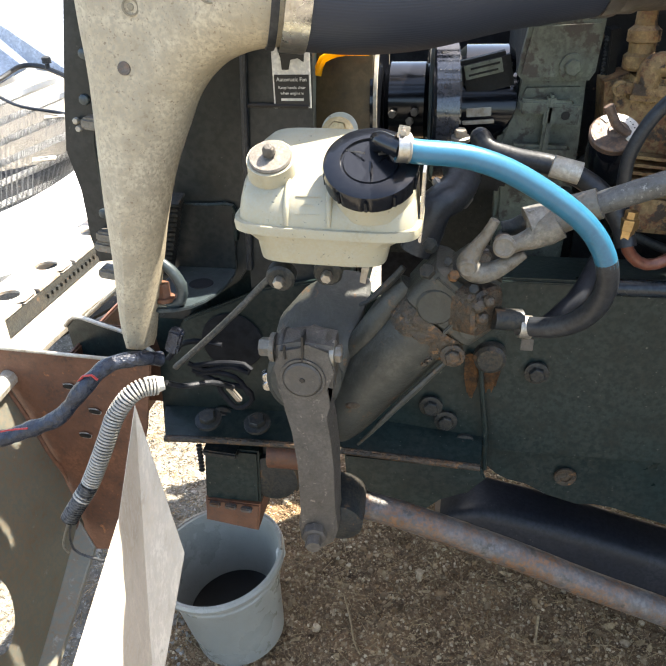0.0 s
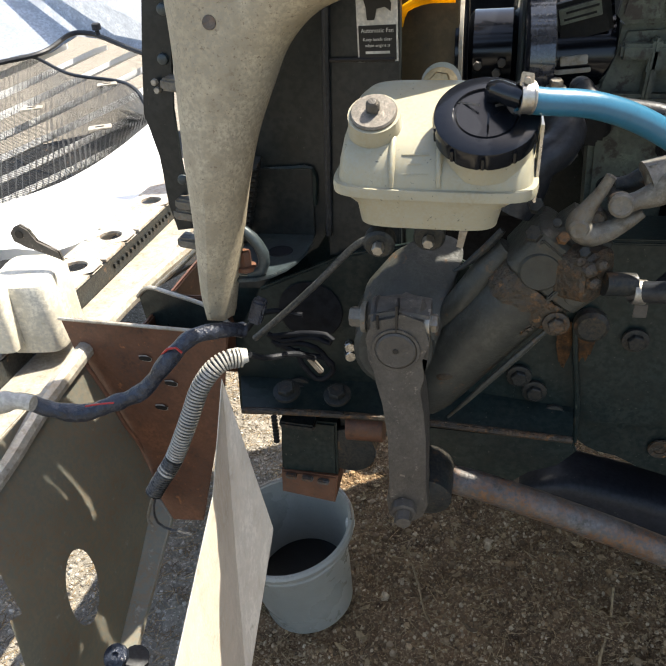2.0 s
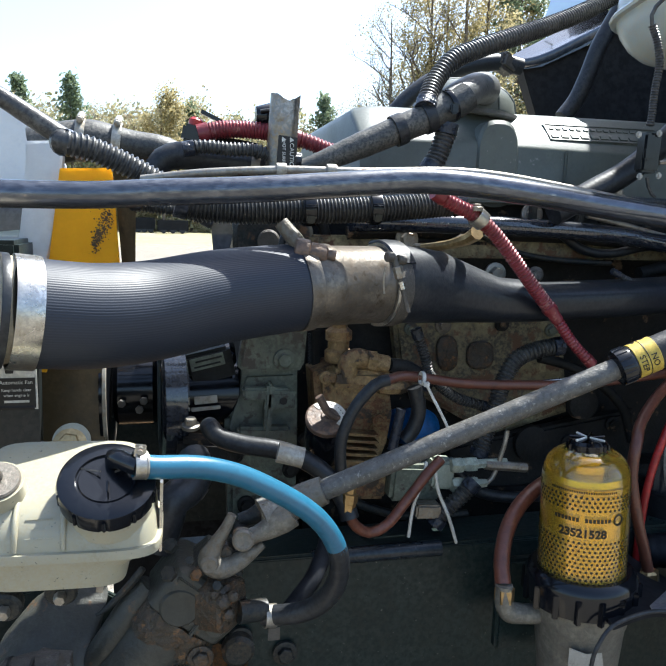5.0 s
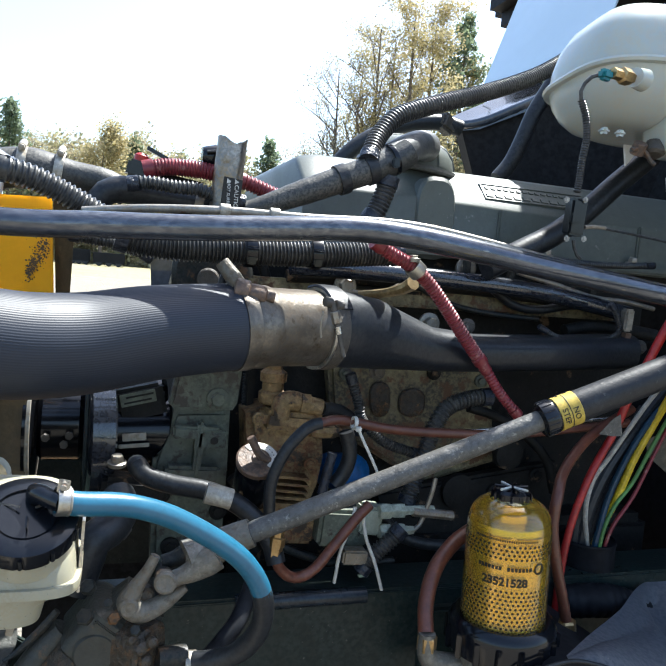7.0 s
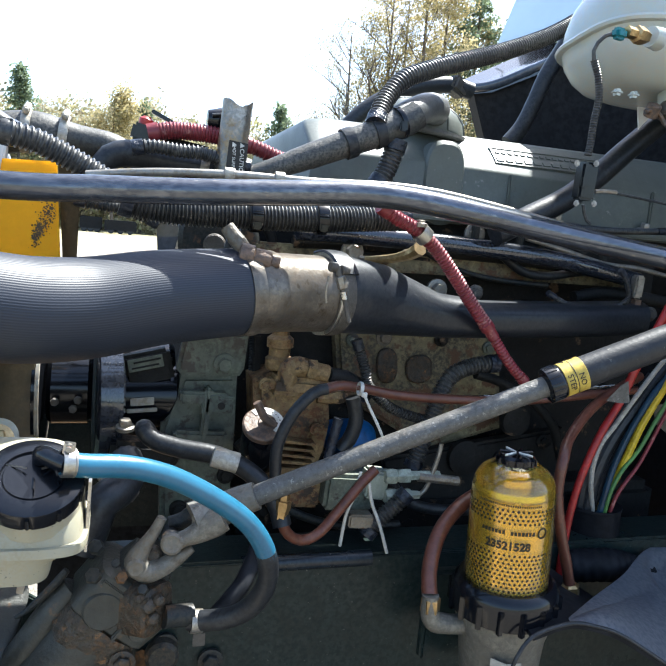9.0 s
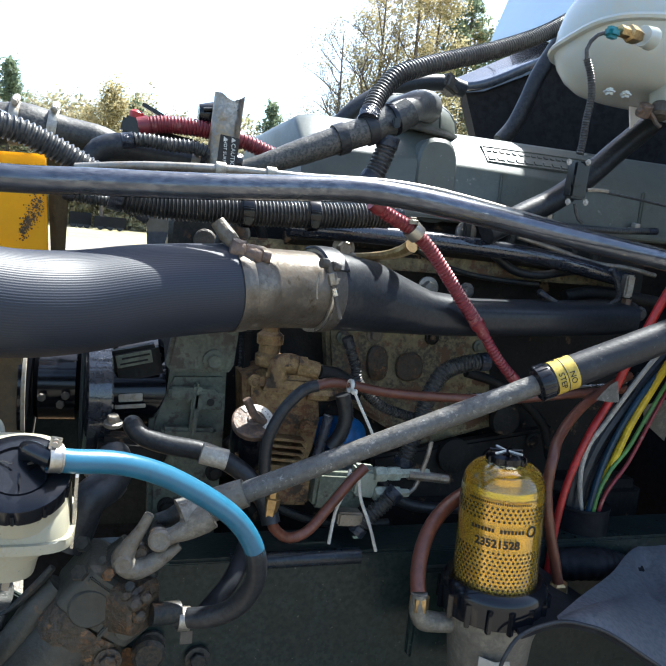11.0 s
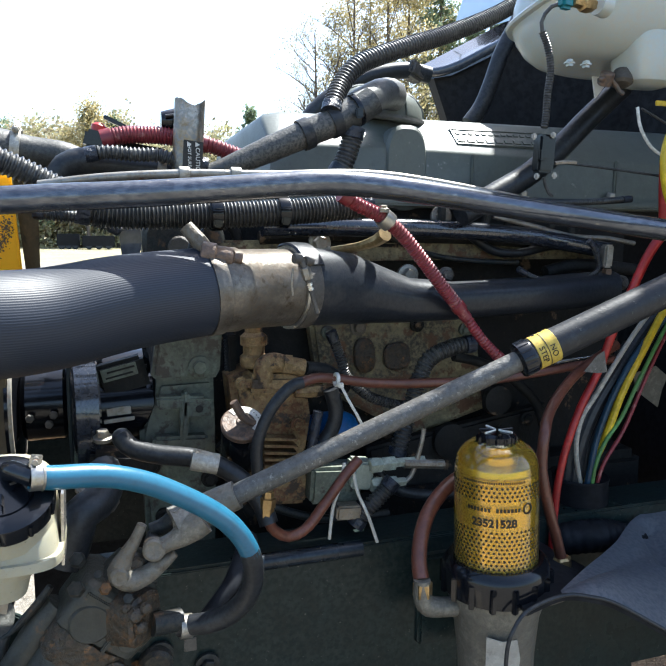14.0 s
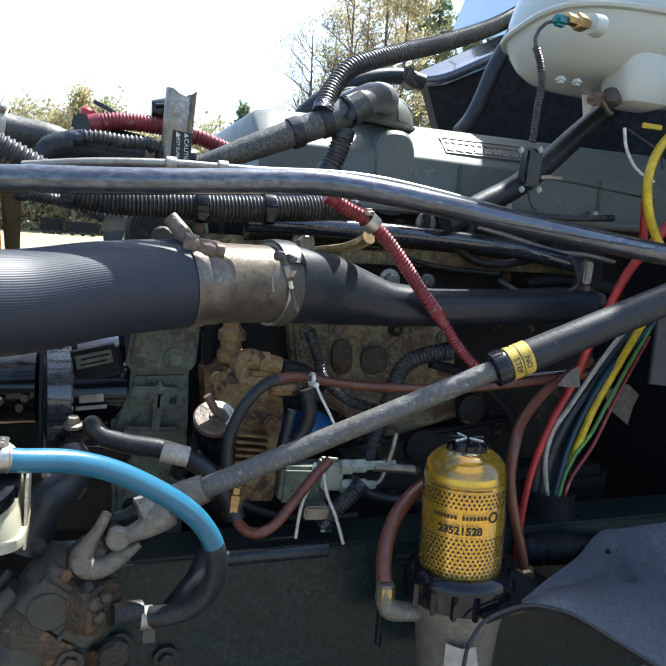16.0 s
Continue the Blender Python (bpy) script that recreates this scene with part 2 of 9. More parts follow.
M_BUD = material("budding_twigs", (0.40, 0.34, 0.25), (0.33, 0.31, 0.19), 0.7, scale=0.6, grain=4, bump=0, island=1.0, leafy=0.5)
M_NEEDLE = material("pine_needles", (0.16, 0.22, 0.145), (0.21, 0.26, 0.155), 0.6, scale=0.8, grain=4, bump=0, island=1.0, leafy=0.45)
M_LINK = material("rusty_link_steel", (0.105, 0.100, 0.095), (0.150, 0.075, 0.034), 0.45, 0.15, scale=16, patch=0.08, grain=180, bump=0.3, spots=(0.045, 0.040, 0.034), spot_scale=40, spot_level=0.63)
M_SHAFT = material("dirty_grey_shaft", (0.125, 0.120, 0.110), (0.070, 0.064, 0.055), 0.45, 0.15, scale=40, mix=0.5, grain=220, bump=0.25, spots=(0.20, 0.19, 0.17), spot_scale=130, spot_level=0.66)
M_OCHRE = material("rust_run_stain", (0.17, 0.078, 0.024), (0.055, 0.034, 0.018), 0.8, scale=60, patch=0.06, grain=200, bump=0.3)
M_BRUSH = material("tan_brushwood", (0.45, 0.36, 0.25), (0.34, 0.33, 0.18), 0.8, scale=0.1, grain=2, bump=0, island=1.0, leafy=0.35)
M_BAR = material("worn_gloss_bar", (0.12, 0.13, 0.155), (0.15, 0.155, 0.165), 0.22, 0.75, scale=9, grain=200, bump=0.02, spots=(0.30, 0.27, 0.24), spot_scale=80, spot_level=0.70, stretch=(0.4, 1, 1))
M_DUSTY = material("dusty_loom_plastic", (0.13, 0.13, 0.125), (0.055, 0.055, 0.055), 0.42, scale=10, grain=200)
M_TURBO = material("brown_stained_pipe", (0.17, 0.15, 0.125), (0.11, 0.085, 0.06), 0.36, 0.5, scale=10, grain=160, bump=0.12, spots=(0.06, 0.045, 0.03), spot_scale=34, spot_level=0.63)
M_CHIP = material("pale_gravel_stones", (0.28, 0.25, 0.21), (0.17, 0.15, 0.12), 0.85, scale=20, grain=140, bump=0.3, palette=((0.09, 0.08, 0.065), (0.26, 0.23, 0.185), (0.15, 0.13, 0.10), (0.36, 0.33, 0.28), (0.46, 0.43, 0.38)))
M_WHEEL = material("teal_grey_pulley", (0.050, 0.066, 0.070), (0.036, 0.044, 0.048), 0.36, 0.2, scale=10, grain=200, bump=0.06, coat=0.1, spots=(0.16, 0.15, 0.13), spot_scale=70, spot_level=0.70)
M_MARK = material("cast_mark_metal", (0.25, 0.21, 0.14), (0.2, 0.165, 0.11), 0.6, scale=20, bump=0.1)
M_COWL = material("blue_black_cab_paint", (0.035, 0.043, 0.06), (0.055, 0.064, 0.085), 0.22, scale=3, grain=90, bump=0.0, coat=0.5, dirt=0.2, patch=0.3)
# grey-blue puts shade and sky into the white inside of the hood
M_HOODIN = material("shaded_hood_inside", (0.52, 0.56, 0.62), (0.44, 0.47, 0.52), 0.5, scale=3, grain=90, bump=0.1)
M_MANIFOLD = material("black_manifold_paint", (0.010, 0.013, 0.019), (0.020, 0.022, 0.026), 0.40, scale=9, grain=160, bump=0.12, dirt=0.5, coat=0.12, spec=0.35)
M_SHAFT_DARK = material("dark_shaft_sleeve", (0.030, 0.030, 0.032), (0.018, 0.018, 0.019), 0.42, 0.0, scale=34, mix=0.5, grain=220, bump=0.10, spots=(0.10, 0.095, 0.085), spot_scale=110, spot_level=0.69, spec=0.35)
M_PLUG = material("dull_plug_metal", (0.20, 0.18, 0.15), (0.15, 0.125, 0.10), 0.5, 0.3, scale=40, grain=240, bump=0.15)
M_GEAR = material("oily_brown_casting", (0.058, 0.057, 0.046), (0.034, 0.036, 0.032), 0.42, scale=12, grain=200, bump=0.22, patch=0.2, spots=(0.100, 0.058, 0.030), spot_scale=34, spot_level=0.67, spec=0.4)
M_AXLE = material("blue_black_axle_paint", (0.012, 0.015, 0.022), (0.018, 0.020, 0.026), 0.45, scale=6, grain=140, bump=0.06, spots=(0.09, 0.085, 0.075), spot_scale=120, spot_level=0.74, spec=0.3)
M_RADIATOR = material("green_black_radiator_paint", (0.015, 0.020, 0.021), (0.022, 0.024, 0.024), 0.30, scale=6, grain=110, bump=0.08, spots=(0.08, 0.08, 0.07), spot_scale=130, spot_level=0.73, spec=0.35)


# ---- mesh helpers ----
def part(name, bm, mat, parent=None, label="", smooth=True):
    """Links a bmesh as one mesh object, under a thing or a part if one is given."""
    me = bpy.data.meshes.new(name)
    bmesh.ops.recalc_face_normals(bm, faces=bm.faces)
    for f in bm.faces:
        f.smooth = smooth
    for e in bm.edges:
        if len(e.link_faces) == 2 and e.calc_face_angle(0) > 0.6:
            e.smooth = False
    bm.to_mesh(me)
    bm.free()
    me.materials.append(mat)
    ob = new(name, me)
    if parent:
        ob.parent = parent
        ob.matrix_parent_inverse = Matrix.Identity(4) if parent.data else Matrix.Translation(-parent.location)
    if label:
        ob["label"] = label
    return ob


def thing(name, at, label, category, group="", kind=""):
    ob = new(name)
    ob.location = at
    ob.empty_display_size = 0.05
    return tagged(ob, label, category, group, kind)


def solo(name, bm, mat, label, category, group="", kind="", smooth=True):
    return tagged(part(name, bm, mat, smooth=smooth), label, category, group, kind)


def smooth_path(pts, step):
    """Points evenly along a Catmull-Rom curve."""
    p = [Vector(q) for q in pts]
    if len(p) == 2:
        n = max(2, int((p[1] - p[0]).length / step) + 1)
        return [p[0].lerp(p[1], i / n) for i in range(n + 1)]
    p = [2 * p[0] - p[1], *p, 2 * p[-1] - p[-2]]
    fine = []
    for i in range(1, len(p) - 2):
        for k in range(24):
            t = k / 24
            a, b, c, d = p[i - 1], p[i], p[i + 1], p[i + 2]
            fine.append(0.5 * (2 * b + (c - a) * t + (2 * a - 5 * b + 4 * c - d) * t * t + (3 * b - a - 3 * c + d) * t ** 3))
    fine.append(p[-2])
    out, left = [fine[0]], step
    for a, b in zip(fine, fine[1:]):
        seg = (b - a).length
        while seg >= left and seg > 0:
            a = a.lerp(b, left / seg)
            out.append(a)
            seg, left = (b - a).length, step
        left -= seg
    if (out[-1] - fine[-1]).length > step * 0.3:
        out.append(fine[-1])
    return out


def rings_to(bm, rings, caps=True, closed=False):
    vs = [[bm.verts.new(c) for c in r] for r in rings]
    n = len(vs[0])
    pairs = list(zip(vs, vs[1:])) + ([(vs[-1], vs[0])] if closed else [])
    for a, b in pairs:
        for i in range(n):
            bm.faces.new((a[i], a[(i + 1) % n], b[(i + 1) % n], b[i]))
    if caps and not closed:
        bm.faces.new(vs[0][::-1])
        bm.faces.new(vs[-1])
    return bm


def tube(pts, r, n=14, step=0.012, rib=0.0, rib_depth=0.0, bm=None, wobble=0.0):
    """A pipe along a smooth path. rib: spacing of corrugations, rib_depth: how far they sink."""
    bm = bm or bmesh.new()
    if rib:
        step = rib / 4
    path = smooth_path(pts, step)
    radii = [r] * len(path) if not isinstance(r, (list, tuple)) else [float(v) for v in np.interp(np.linspace(0, 1, len(path)), np.linspace(0, 1, len(r)), r)]
    rings, up = [], None
    for i, c in enumerate(path):
        t = (path[min(i + 1, len(path) - 1)] - path[max(i - 1, 0)]).normalized()
        if up is None:
            up = t.orthogonal().normalized()
        up = (up - t * up.dot(t)).normalized()
        side = t.cross(up)
        rr = radii[i]
        if rib:
            rr -= rib_depth * (0, 0.15, 1, 0.85)[i % 4]
        if wobble:
            rr *= 1 + wobble * noise.noise(c * 60)
        rings.append([c + rr * (math.cos(a) * up + math.sin(a) * side) for a in np.linspace(0, 2 * math.pi, n, endpoint=False)])
    return rings_to(bm, rings)


def lathe(base, axis, profile, n=32, bm=None, caps=True):
    """A turned body: profile rows are (height along axis, radius)."""
    bm = bm or bmesh.new()
    axis = Vector(axis).normalized()
    u = axis.orthogonal().normalized()
    v = axis.cross(u)
    base = Vector(base)
    return rings_to(bm, [[base + axis * h + max(r, 1e-4) * (math.cos(a) * u + math.sin(a) * v) for a in np.linspace(0, 2 * math.pi, n, endpoint=False)] for h, r in profile], caps)


def cyl(a, b, r, n=20, bm=None, edge=0.12):
    """A round bar with eased ends."""
    a, b = Vector(a), Vector(b)
    h, e = (b - a).length, r * edge
    return lathe(a, b - a, [(0, r - e), (e, r), (h - e, r), (h, r - e)], n, bm)


def box(centre, size, turn=(0, 0, 0), bevel=0.003, bm=None):
    bm = bm or bmesh.new()
    made = bmesh.ops.create_cube(bm, size=1.0, matrix=pose(*centre, *turn) @ Matrix.Diagonal((*size, 1)))
    if bevel:
        edges = list({e for v in made["verts"] for e in v.link_edges})
        bmesh.ops.bevel(bm, geom=edges, offset=min(bevel, min(size) * 0.4), segments=2, affect="EDGES")
    return bm


def plate(outline, thick, bevel=0.002, bm=None):
    """A flat sheet with the given outline, thickened along the vector thick."""
    bm = bm or bmesh.new()
    a = [bm.verts.new(Vector(p)) for p in outline]
    b = [bm.verts.new(Vector(p) + Vector(thick)) for p in outline]
    n = len(a)
    fs = [bm.faces.new(a[::-1]), bm.faces.new(b)] + [bm.faces.new((a[i], a[(i + 1) % n], b[(i + 1) % n], b[i])) for i in range(n)]
    if bevel:
        es = list({e for f in fs[:2] for e in f.edges})
        bmesh.ops.bevel(bm, geom=es, offset=bevel, segments=2, affect="EDGES")
    return bm


def hexbolt(at, axis, r=0.009, h=0.008, bm=None, washer=True):
    bm = bm or bmesh.new()
    axis = Vector(axis).normalized()
    at = Vector(at)
    if washer:
        lathe(at, axis, [(-0.004, r * 1.5), (0.0015, r * 1.5), (0.002, r * 1.4)], 20, bm)
    lathe(at, axis, [(0, r), (h * 0.85, r), (h, r * 0.86)], 6, bm)
    return bm


def ring(at, axis, r, width, thick, n=40, bm=None):
    """A band round an axis."""
    return lathe(Vector(at) - Vector(axis).normalized() * width / 2, axis, [(0, r - 0.001), (0, r + thick), (width * 0.12, r + thick * 1.15), (width * 0.88, r + thick * 1.15), (width, r + thick), (width, r - 0.001)], n, bm, caps=False)


def squircle(centre, u, v, a, b, power=3.0, n=32):
    c, u, v = Vector(centre), Vector(u), Vector(v)
    out = []
    for t in np.linspace(0, 2 * math.pi, n, endpoint=False):
        x, y = math.cos(t), math.sin(t)
        out.append(c + u * a * math.copysign(abs(x) ** (2 / power), x) + v * b * math.copysign(abs(y) ** (2 / power), y))
    return out


def lettering(body, size, m, depth=0.0004, wrap=None, align="CENTER", bold=0.0):
    """Words in the built-in font as a mesh; wrap bends them round an upright cylinder of that radius."""
    cu = bpy.data.curves.new("words", "FONT")
    cu.body, cu.size, cu.extrude, cu.align_x, cu.align_y = body, size, depth, align, "CENTER"
    cu.offset = bold
    ob = bpy.data.objects.new("words", cu)
    me = bpy.data.meshes.new_from_object(ob)
    bm = bmesh.new()
    bm.from_mesh(me)
    bpy.data.objects.remove(ob)
    bpy.data.meshes.remove(me)
    bpy.data.curves.remove(cu)
    for v in bm.verts:
        p = v.co.copy()
        if wrap:
            a = p.x / wrap
            p = Vector(((wrap + p.z) * math.sin(a), p.y, (wrap + p.z) * math.cos(a)))
        v.co = m @ p
    return bm


def frame_of(origin, right, up):
    """A pose whose x runs to the right, y up and z out of the face."""
    r = Vector(right).normalized()
    u = (Vector(up) - r * Vector(up).dot(r)).normalized()
    z = r.cross(u)
    return Matrix.Translation(origin) @ Matrix((r, u, z)).transposed().to_4x4()


def loom(name, pts, r, mat, label, rib, depth):
    """A corrugated conduit with a tape sleeve at either end."""
    t = thing(name, pts[0], label, "loom")
    part("conduit", tube(pts, r, 16, 0.012, rib, depth), mat, t)
    fine = smooth_path(pts, 0.008)
    for cut in (fine[:3], fine[-3:]):
        part("end_sleeve", tube(cut, r * 1.06, 14, 0.008), mat if mat is M_RED else M_TAPE, t, "smooth end sleeve")
    return t


def hose(name, pts, r, mat, label, category="hose", rib=0.0, depth=0.0, n=14, group="", step=0.012):
    return solo(name, tube(pts, r, n, step, rib, depth), mat, label, category, group)


# ---- ground and distance ----
def far_sun_block():
    """A plain unseen wall that closes the far side and shades the ground."""
    return solo("sun_block_wall", box((0.82, 2.02, 0.88), (1.8, 0.03, 1.06), bevel=0.01), M_CAB, "unseen dark wall closing the far side to shade the ground", "fender")


far_sun_block()

def ground_height(x, y):
    d = math.hypot(x, y)
    near = 0.018 * noise.noise((x * 2.3, y * 2.3, 0)) + 0.022 * noise.noise((x * 9, y * 9, 3)) + 0.014 * noise.noise((x * 27, y * 27, 8))
    return (near if d < 12 else 0.15 * noise.noise((x * 0.08, y * 0.08, 1)))


def build_ground():
    bm = bmesh.new()
    n = 200
    cs = [math.copysign(0.014 * abs(i) + 900 * (abs(i) / n) ** 8, i) for i in range(-n, n + 1)]
    vs = [[bm.verts.new((x, 1.2 + y, ground_height(x, 1.2 + y))) for x in cs] for y in cs]
    for a, b in zip(vs, vs[1:]):
        for i in range(len(a) - 1):
            bm.faces.new((a[i], a[i + 1], b[i + 1], b[i]))
    ob = solo("ground", bm, M_SOIL, "pale dry gravel with brown soil under the engine", "ground", kind="structure")
    ob.data.materials.append(M_GRASS)
    ob.data.materials.append(M_PALE)
    for p in ob.data.polygons:
        c = p.center
        if 38 < math.hypot(c.x, c.y) and noise.noise((c.x * 0.2, c.y * 0.2, 0)) > -0.5:
            p.material_index = 1
        elif not (-0.52 < c.x + 0.12 * noise.noise((c.x * 3, c.y * 3, 4)) < 2.2 and 0.72 < c.y + 0.12 * noise.noise((c.x * 3, c.y * 3, 6)) < 2.6):
            p.material_index = 2


build_ground()


def scatter(name, count, area, sizes, mat, label, make):
    rnd = random.Random(hash(len(label)) % 1000 + count)
    bm = bmesh.new()
    for _ in range(count):
        x, y = rnd.uniform(*area[0]), rnd.uniform(*area[1])
        make(bm, rnd, x, y, ground_height(x, y), sizes[0] + (sizes[1] - sizes[0]) * rnd.random() ** 2.0)
    return solo(name, bm, mat, label, name.replace("_", " "), kind="stuff", smooth=False)


def pebble(bm, rnd, x, y, z, s):
    top = [Vector((rnd.uniform(0.6, 1.1) * math.cos(a), rnd.uniform(0.6, 1.1) * math.sin(a), 0)) for a in np.linspace(0, 2 * math.pi, 6, endpoint=False)]
    k = rnd.uniform(0.35, 0.8)
    low = [bm.verts.new((x + s * p.x, y + s * p.y, z - s * 0.3)) for p in top]
    mid = [bm.verts.new((x + 0.75 * s * p.x, y + 0.75 * s * p.y, z + s * k * rnd.uniform(0.7, 1.1))) for p in top]
    cap = bm.verts.new((x, y, z + s * k * 1.15))
    for i in range(6):
        j = (i + 1) % 6
        bm.faces.new((low[i], low[j], mid[j], mid[i]))
        bm.faces.new((mid[i], mid[j], cap))


def straw(bm, rnd, x, y, z, s):
    a, w = rnd.uniform(0, math.pi), 0.0007
    d = Vector((math.cos(a), math.sin(a), rnd.uniform(-0.1, 0.25)))
    p = Vector((x, y, z + 0.004))
    side = Vector((-math.sin(a), math.cos(a), 0)) * w
    q = p + d * s
    vs = [bm.verts.new(c) for c in (p - side, p + side, q + side, q - side, p + Vector((0, 0, w * 2)), q + Vector((0, 0, w * 2)))]
    for f in ((0, 1, 2, 3), (0, 3, 5, 4), (1, 4, 5, 2)):
        bm.faces.new([vs[i] for i in f])


scatter("pale_gravel", 9000, ((-1.3, -0.46), (0.2, 2.3)), (0.0015, 0.0085), M_CHIP, "pale grey gravel chips beside the bumper", pebble)
scatter("gravel", 44000, ((-0.56, 1.0), (0.62, 2.2)), (0.0012, 0.0072), M_STONE, "small grey and tan gravel stones on soil", pebble)
scatter("stones", 900, ((-0.35, 1.3), (0.65, 2.3)), (0.006, 0.017), M_STONE, "larger loose stones lying on the soil", pebble)
scatter("straw_litter", 16000, ((-1.2, 1.2), (0.6, 2.3)), (0.008, 0.045), M_STRAW, "dry straw and pine needle litter on soil", straw)
def dead_leaf(bm, rnd, x, y, z, s):
    a = rnd.uniform(0, 6.28)
    u, v = Vector((math.cos(a), math.sin(a), rnd.uniform(-0.3, 0.3))), Vector((-math.sin(a), math.cos(a), rnd.uniform(-0.3, 0.3)))
    c = Vector((x, y, z + s * 0.35))
    rim = [c + u * s * p + v * s * q + Vector((0, 0, s * h)) for p, q, h in ((-1, 0, 0.1), (-0.4, 0.45, -0.2), (0.5, 0.4, 0.1), (1, 0, 0.3), (0.5, -0.45, 0.0), (-0.4, -0.4, -0.2))]
    mid = bm.verts.new(c - Vector((0, 0, s * 0.1)))
    vs = [bm.verts.new(p) for p in rim]
    for i in range(6):
        bm.faces.new((vs[i], vs[(i + 1) % 6], mid))


scatter("leaf_litter", 420, ((-0.35, 1.0), (0.65, 2.2)), (0.006, 0.020), M_STRAW, "small curled dead leaves on the soil", dead_leaf)
for pts, r in (([(-0.117, 1.313, 0.012), (-0.077, 1.204, 0.012), (-0.054, 1.128, 0.012), (-0.035, 1.094, 0.012)], 0.003), ([(0.403, 1.268, 0.012), (0.38, 1.152, 0.012), (0.351, 1.068, 0.012), (0.339, 0.992, 0.012)], 0.0035)):
    solo("twig", tube(pts, r, 6, wobble=0.3), M_STRAW, "thin dry twig lying on the gravel", "twig", "twigs on the ground")


def limb(bm, rnd, p, d, length, r, depth, twigs, spread):
    pts = [p]
    q, v = p.copy(), d.copy()
    for _ in range(3):
        v = (v + Vector((rnd.gauss(0, 0.10), rnd.gauss(0, 0.10), rnd.gauss(0.03, 0.05)))).normalized()
        q = q + v * length / 3
        pts.append(q.copy())
    tube(pts, [r, r * 0.55], 5 if depth < 2 else 3, length / 3, bm=bm)
    if depth < 3:
        for _ in range((5, 4, 3)[depth]):
            k = rnd.uniform(0.3, 1.0)
            a = rnd.uniform(0, 2 * math.pi)
            out = (v + spread * Vector((math.cos(a), math.sin(a), rnd.uniform(-0.1, 0.6)))).normalized()
            s = pts[0].lerp(pts[-1], k)
            limb(bm, rnd, s, out, length * rnd.uniform(0.4, 0.62), r * 0.45, depth + 1, twigs, spread)
    if depth >= 1:
        for k in (0.5, 0.75, 1.0):
            twigs.append(pts[0].lerp(pts[-1], k))


def leaf_clumps(rnd, spots, per, size, spread):
    bm = bmesh.new()
    for c in spots:
        for _ in range(per):
            p = c + Vector([rnd.gauss(0, spread) for _ in range(3)])
            n = Vector([rnd.gauss(0, 1) for _ in range(3)]).normalized()
            u = n.orthogonal().normalized() * size * rnd.uniform(0.5, 1.2)
            w = n.cross(u) * rnd.uniform(0.4, 0.8)
            bm.faces.new([bm.verts.new(q) for q in (p - u, p + w, p + u, p - w)])
    return bm


def broadleaf(at, height, seed, leaf, per, label, size=0.13, stout=1.0):
    rnd = random.Random(seed)
    t = thing("tree", at, label, "tree", "trees behind the field")
    bm, twigs, p = bmesh.new(), [], Vector(at)
    top = p + Vector((rnd.uniform(-0.4, 0.4), 0, height))
    tube([p, p.lerp(top, 0.5) + Vector((rnd.uniform(-0.2, 0.2), 0, 0)), top], [height * 0.014, height * 0.009, height * 0.002], 7, height / 12, bm=bm)
    for i in range(15):
        k = 0.18 + 0.8 * i / 15
        a = rnd.uniform(0, 2 * math.pi)
        limb(bm, rnd, p.lerp(top, k), Vector((math.cos(a), math.sin(a), 0.9)).normalized(), height * (0.30 - 0.2 * k), height * 0.005 * (1.1 - k) * stout, 1, twigs, 0.8)
    part("trunk", bm, M_BARK, t)
    part("crown", leaf_clumps(rnd, twigs, per, size, 0.45), leaf, t, smooth=False)


def conifer(at, height, seed, label):
    rnd = random.Random(seed)
    t = thing("tree", at, label, "tree", "trees behind the field")
    p = Vector(at)
    bm, spots = bmesh.new(), []
    tube([p, p + Vector((0, 0, height))], [height * 0.014, height * 0.002], 7, height / 8, bm=bm)
    for i in range(int(height * 5)):
        k = 0.12 + 0.88 * i / (height * 5)
        a = rnd.uniform(0, 2 * math.pi)
        ln = height * 0.36 * (1.04 - k) * rnd.uniform(0.55, 1.15)
        s = p + Vector((0, 0, height * k))
        e = s + Vector((math.cos(a) * ln, math.sin(a) * ln, ln * rnd.uniform(-0.15, 0.35)))
        tube([s, e], [0.03, 0.01], 3, ln / 2, bm=bm)
        spots += [s.lerp(e, q) for q in (0.35, 0.6, 0.8, 1.0)]
    part("trunk", bm, M_BARK, t)
    part("crown", leaf_clumps(rnd, spots, 20, 0.20, 0.26), M_NEEDLE, t, smooth=False)


def tree_at(spot, kind, height, seed):
    spot = (spot[0], spot[1], ground_height(spot[0], spot[1]) - 0.1)
    if kind == "pine":
        conifer(spot, height, seed, "dark green pine tree at the edge of the field")
    elif kind == "green":
        broadleaf(spot, height, seed, M_LEAF, 15, "tall tree with yellow-green spring leaves")
    else:
        broadleaf(spot, height, seed, M_BUD, 4, "bare budding tree with grey-brown twigs", 0.10, 1.9)


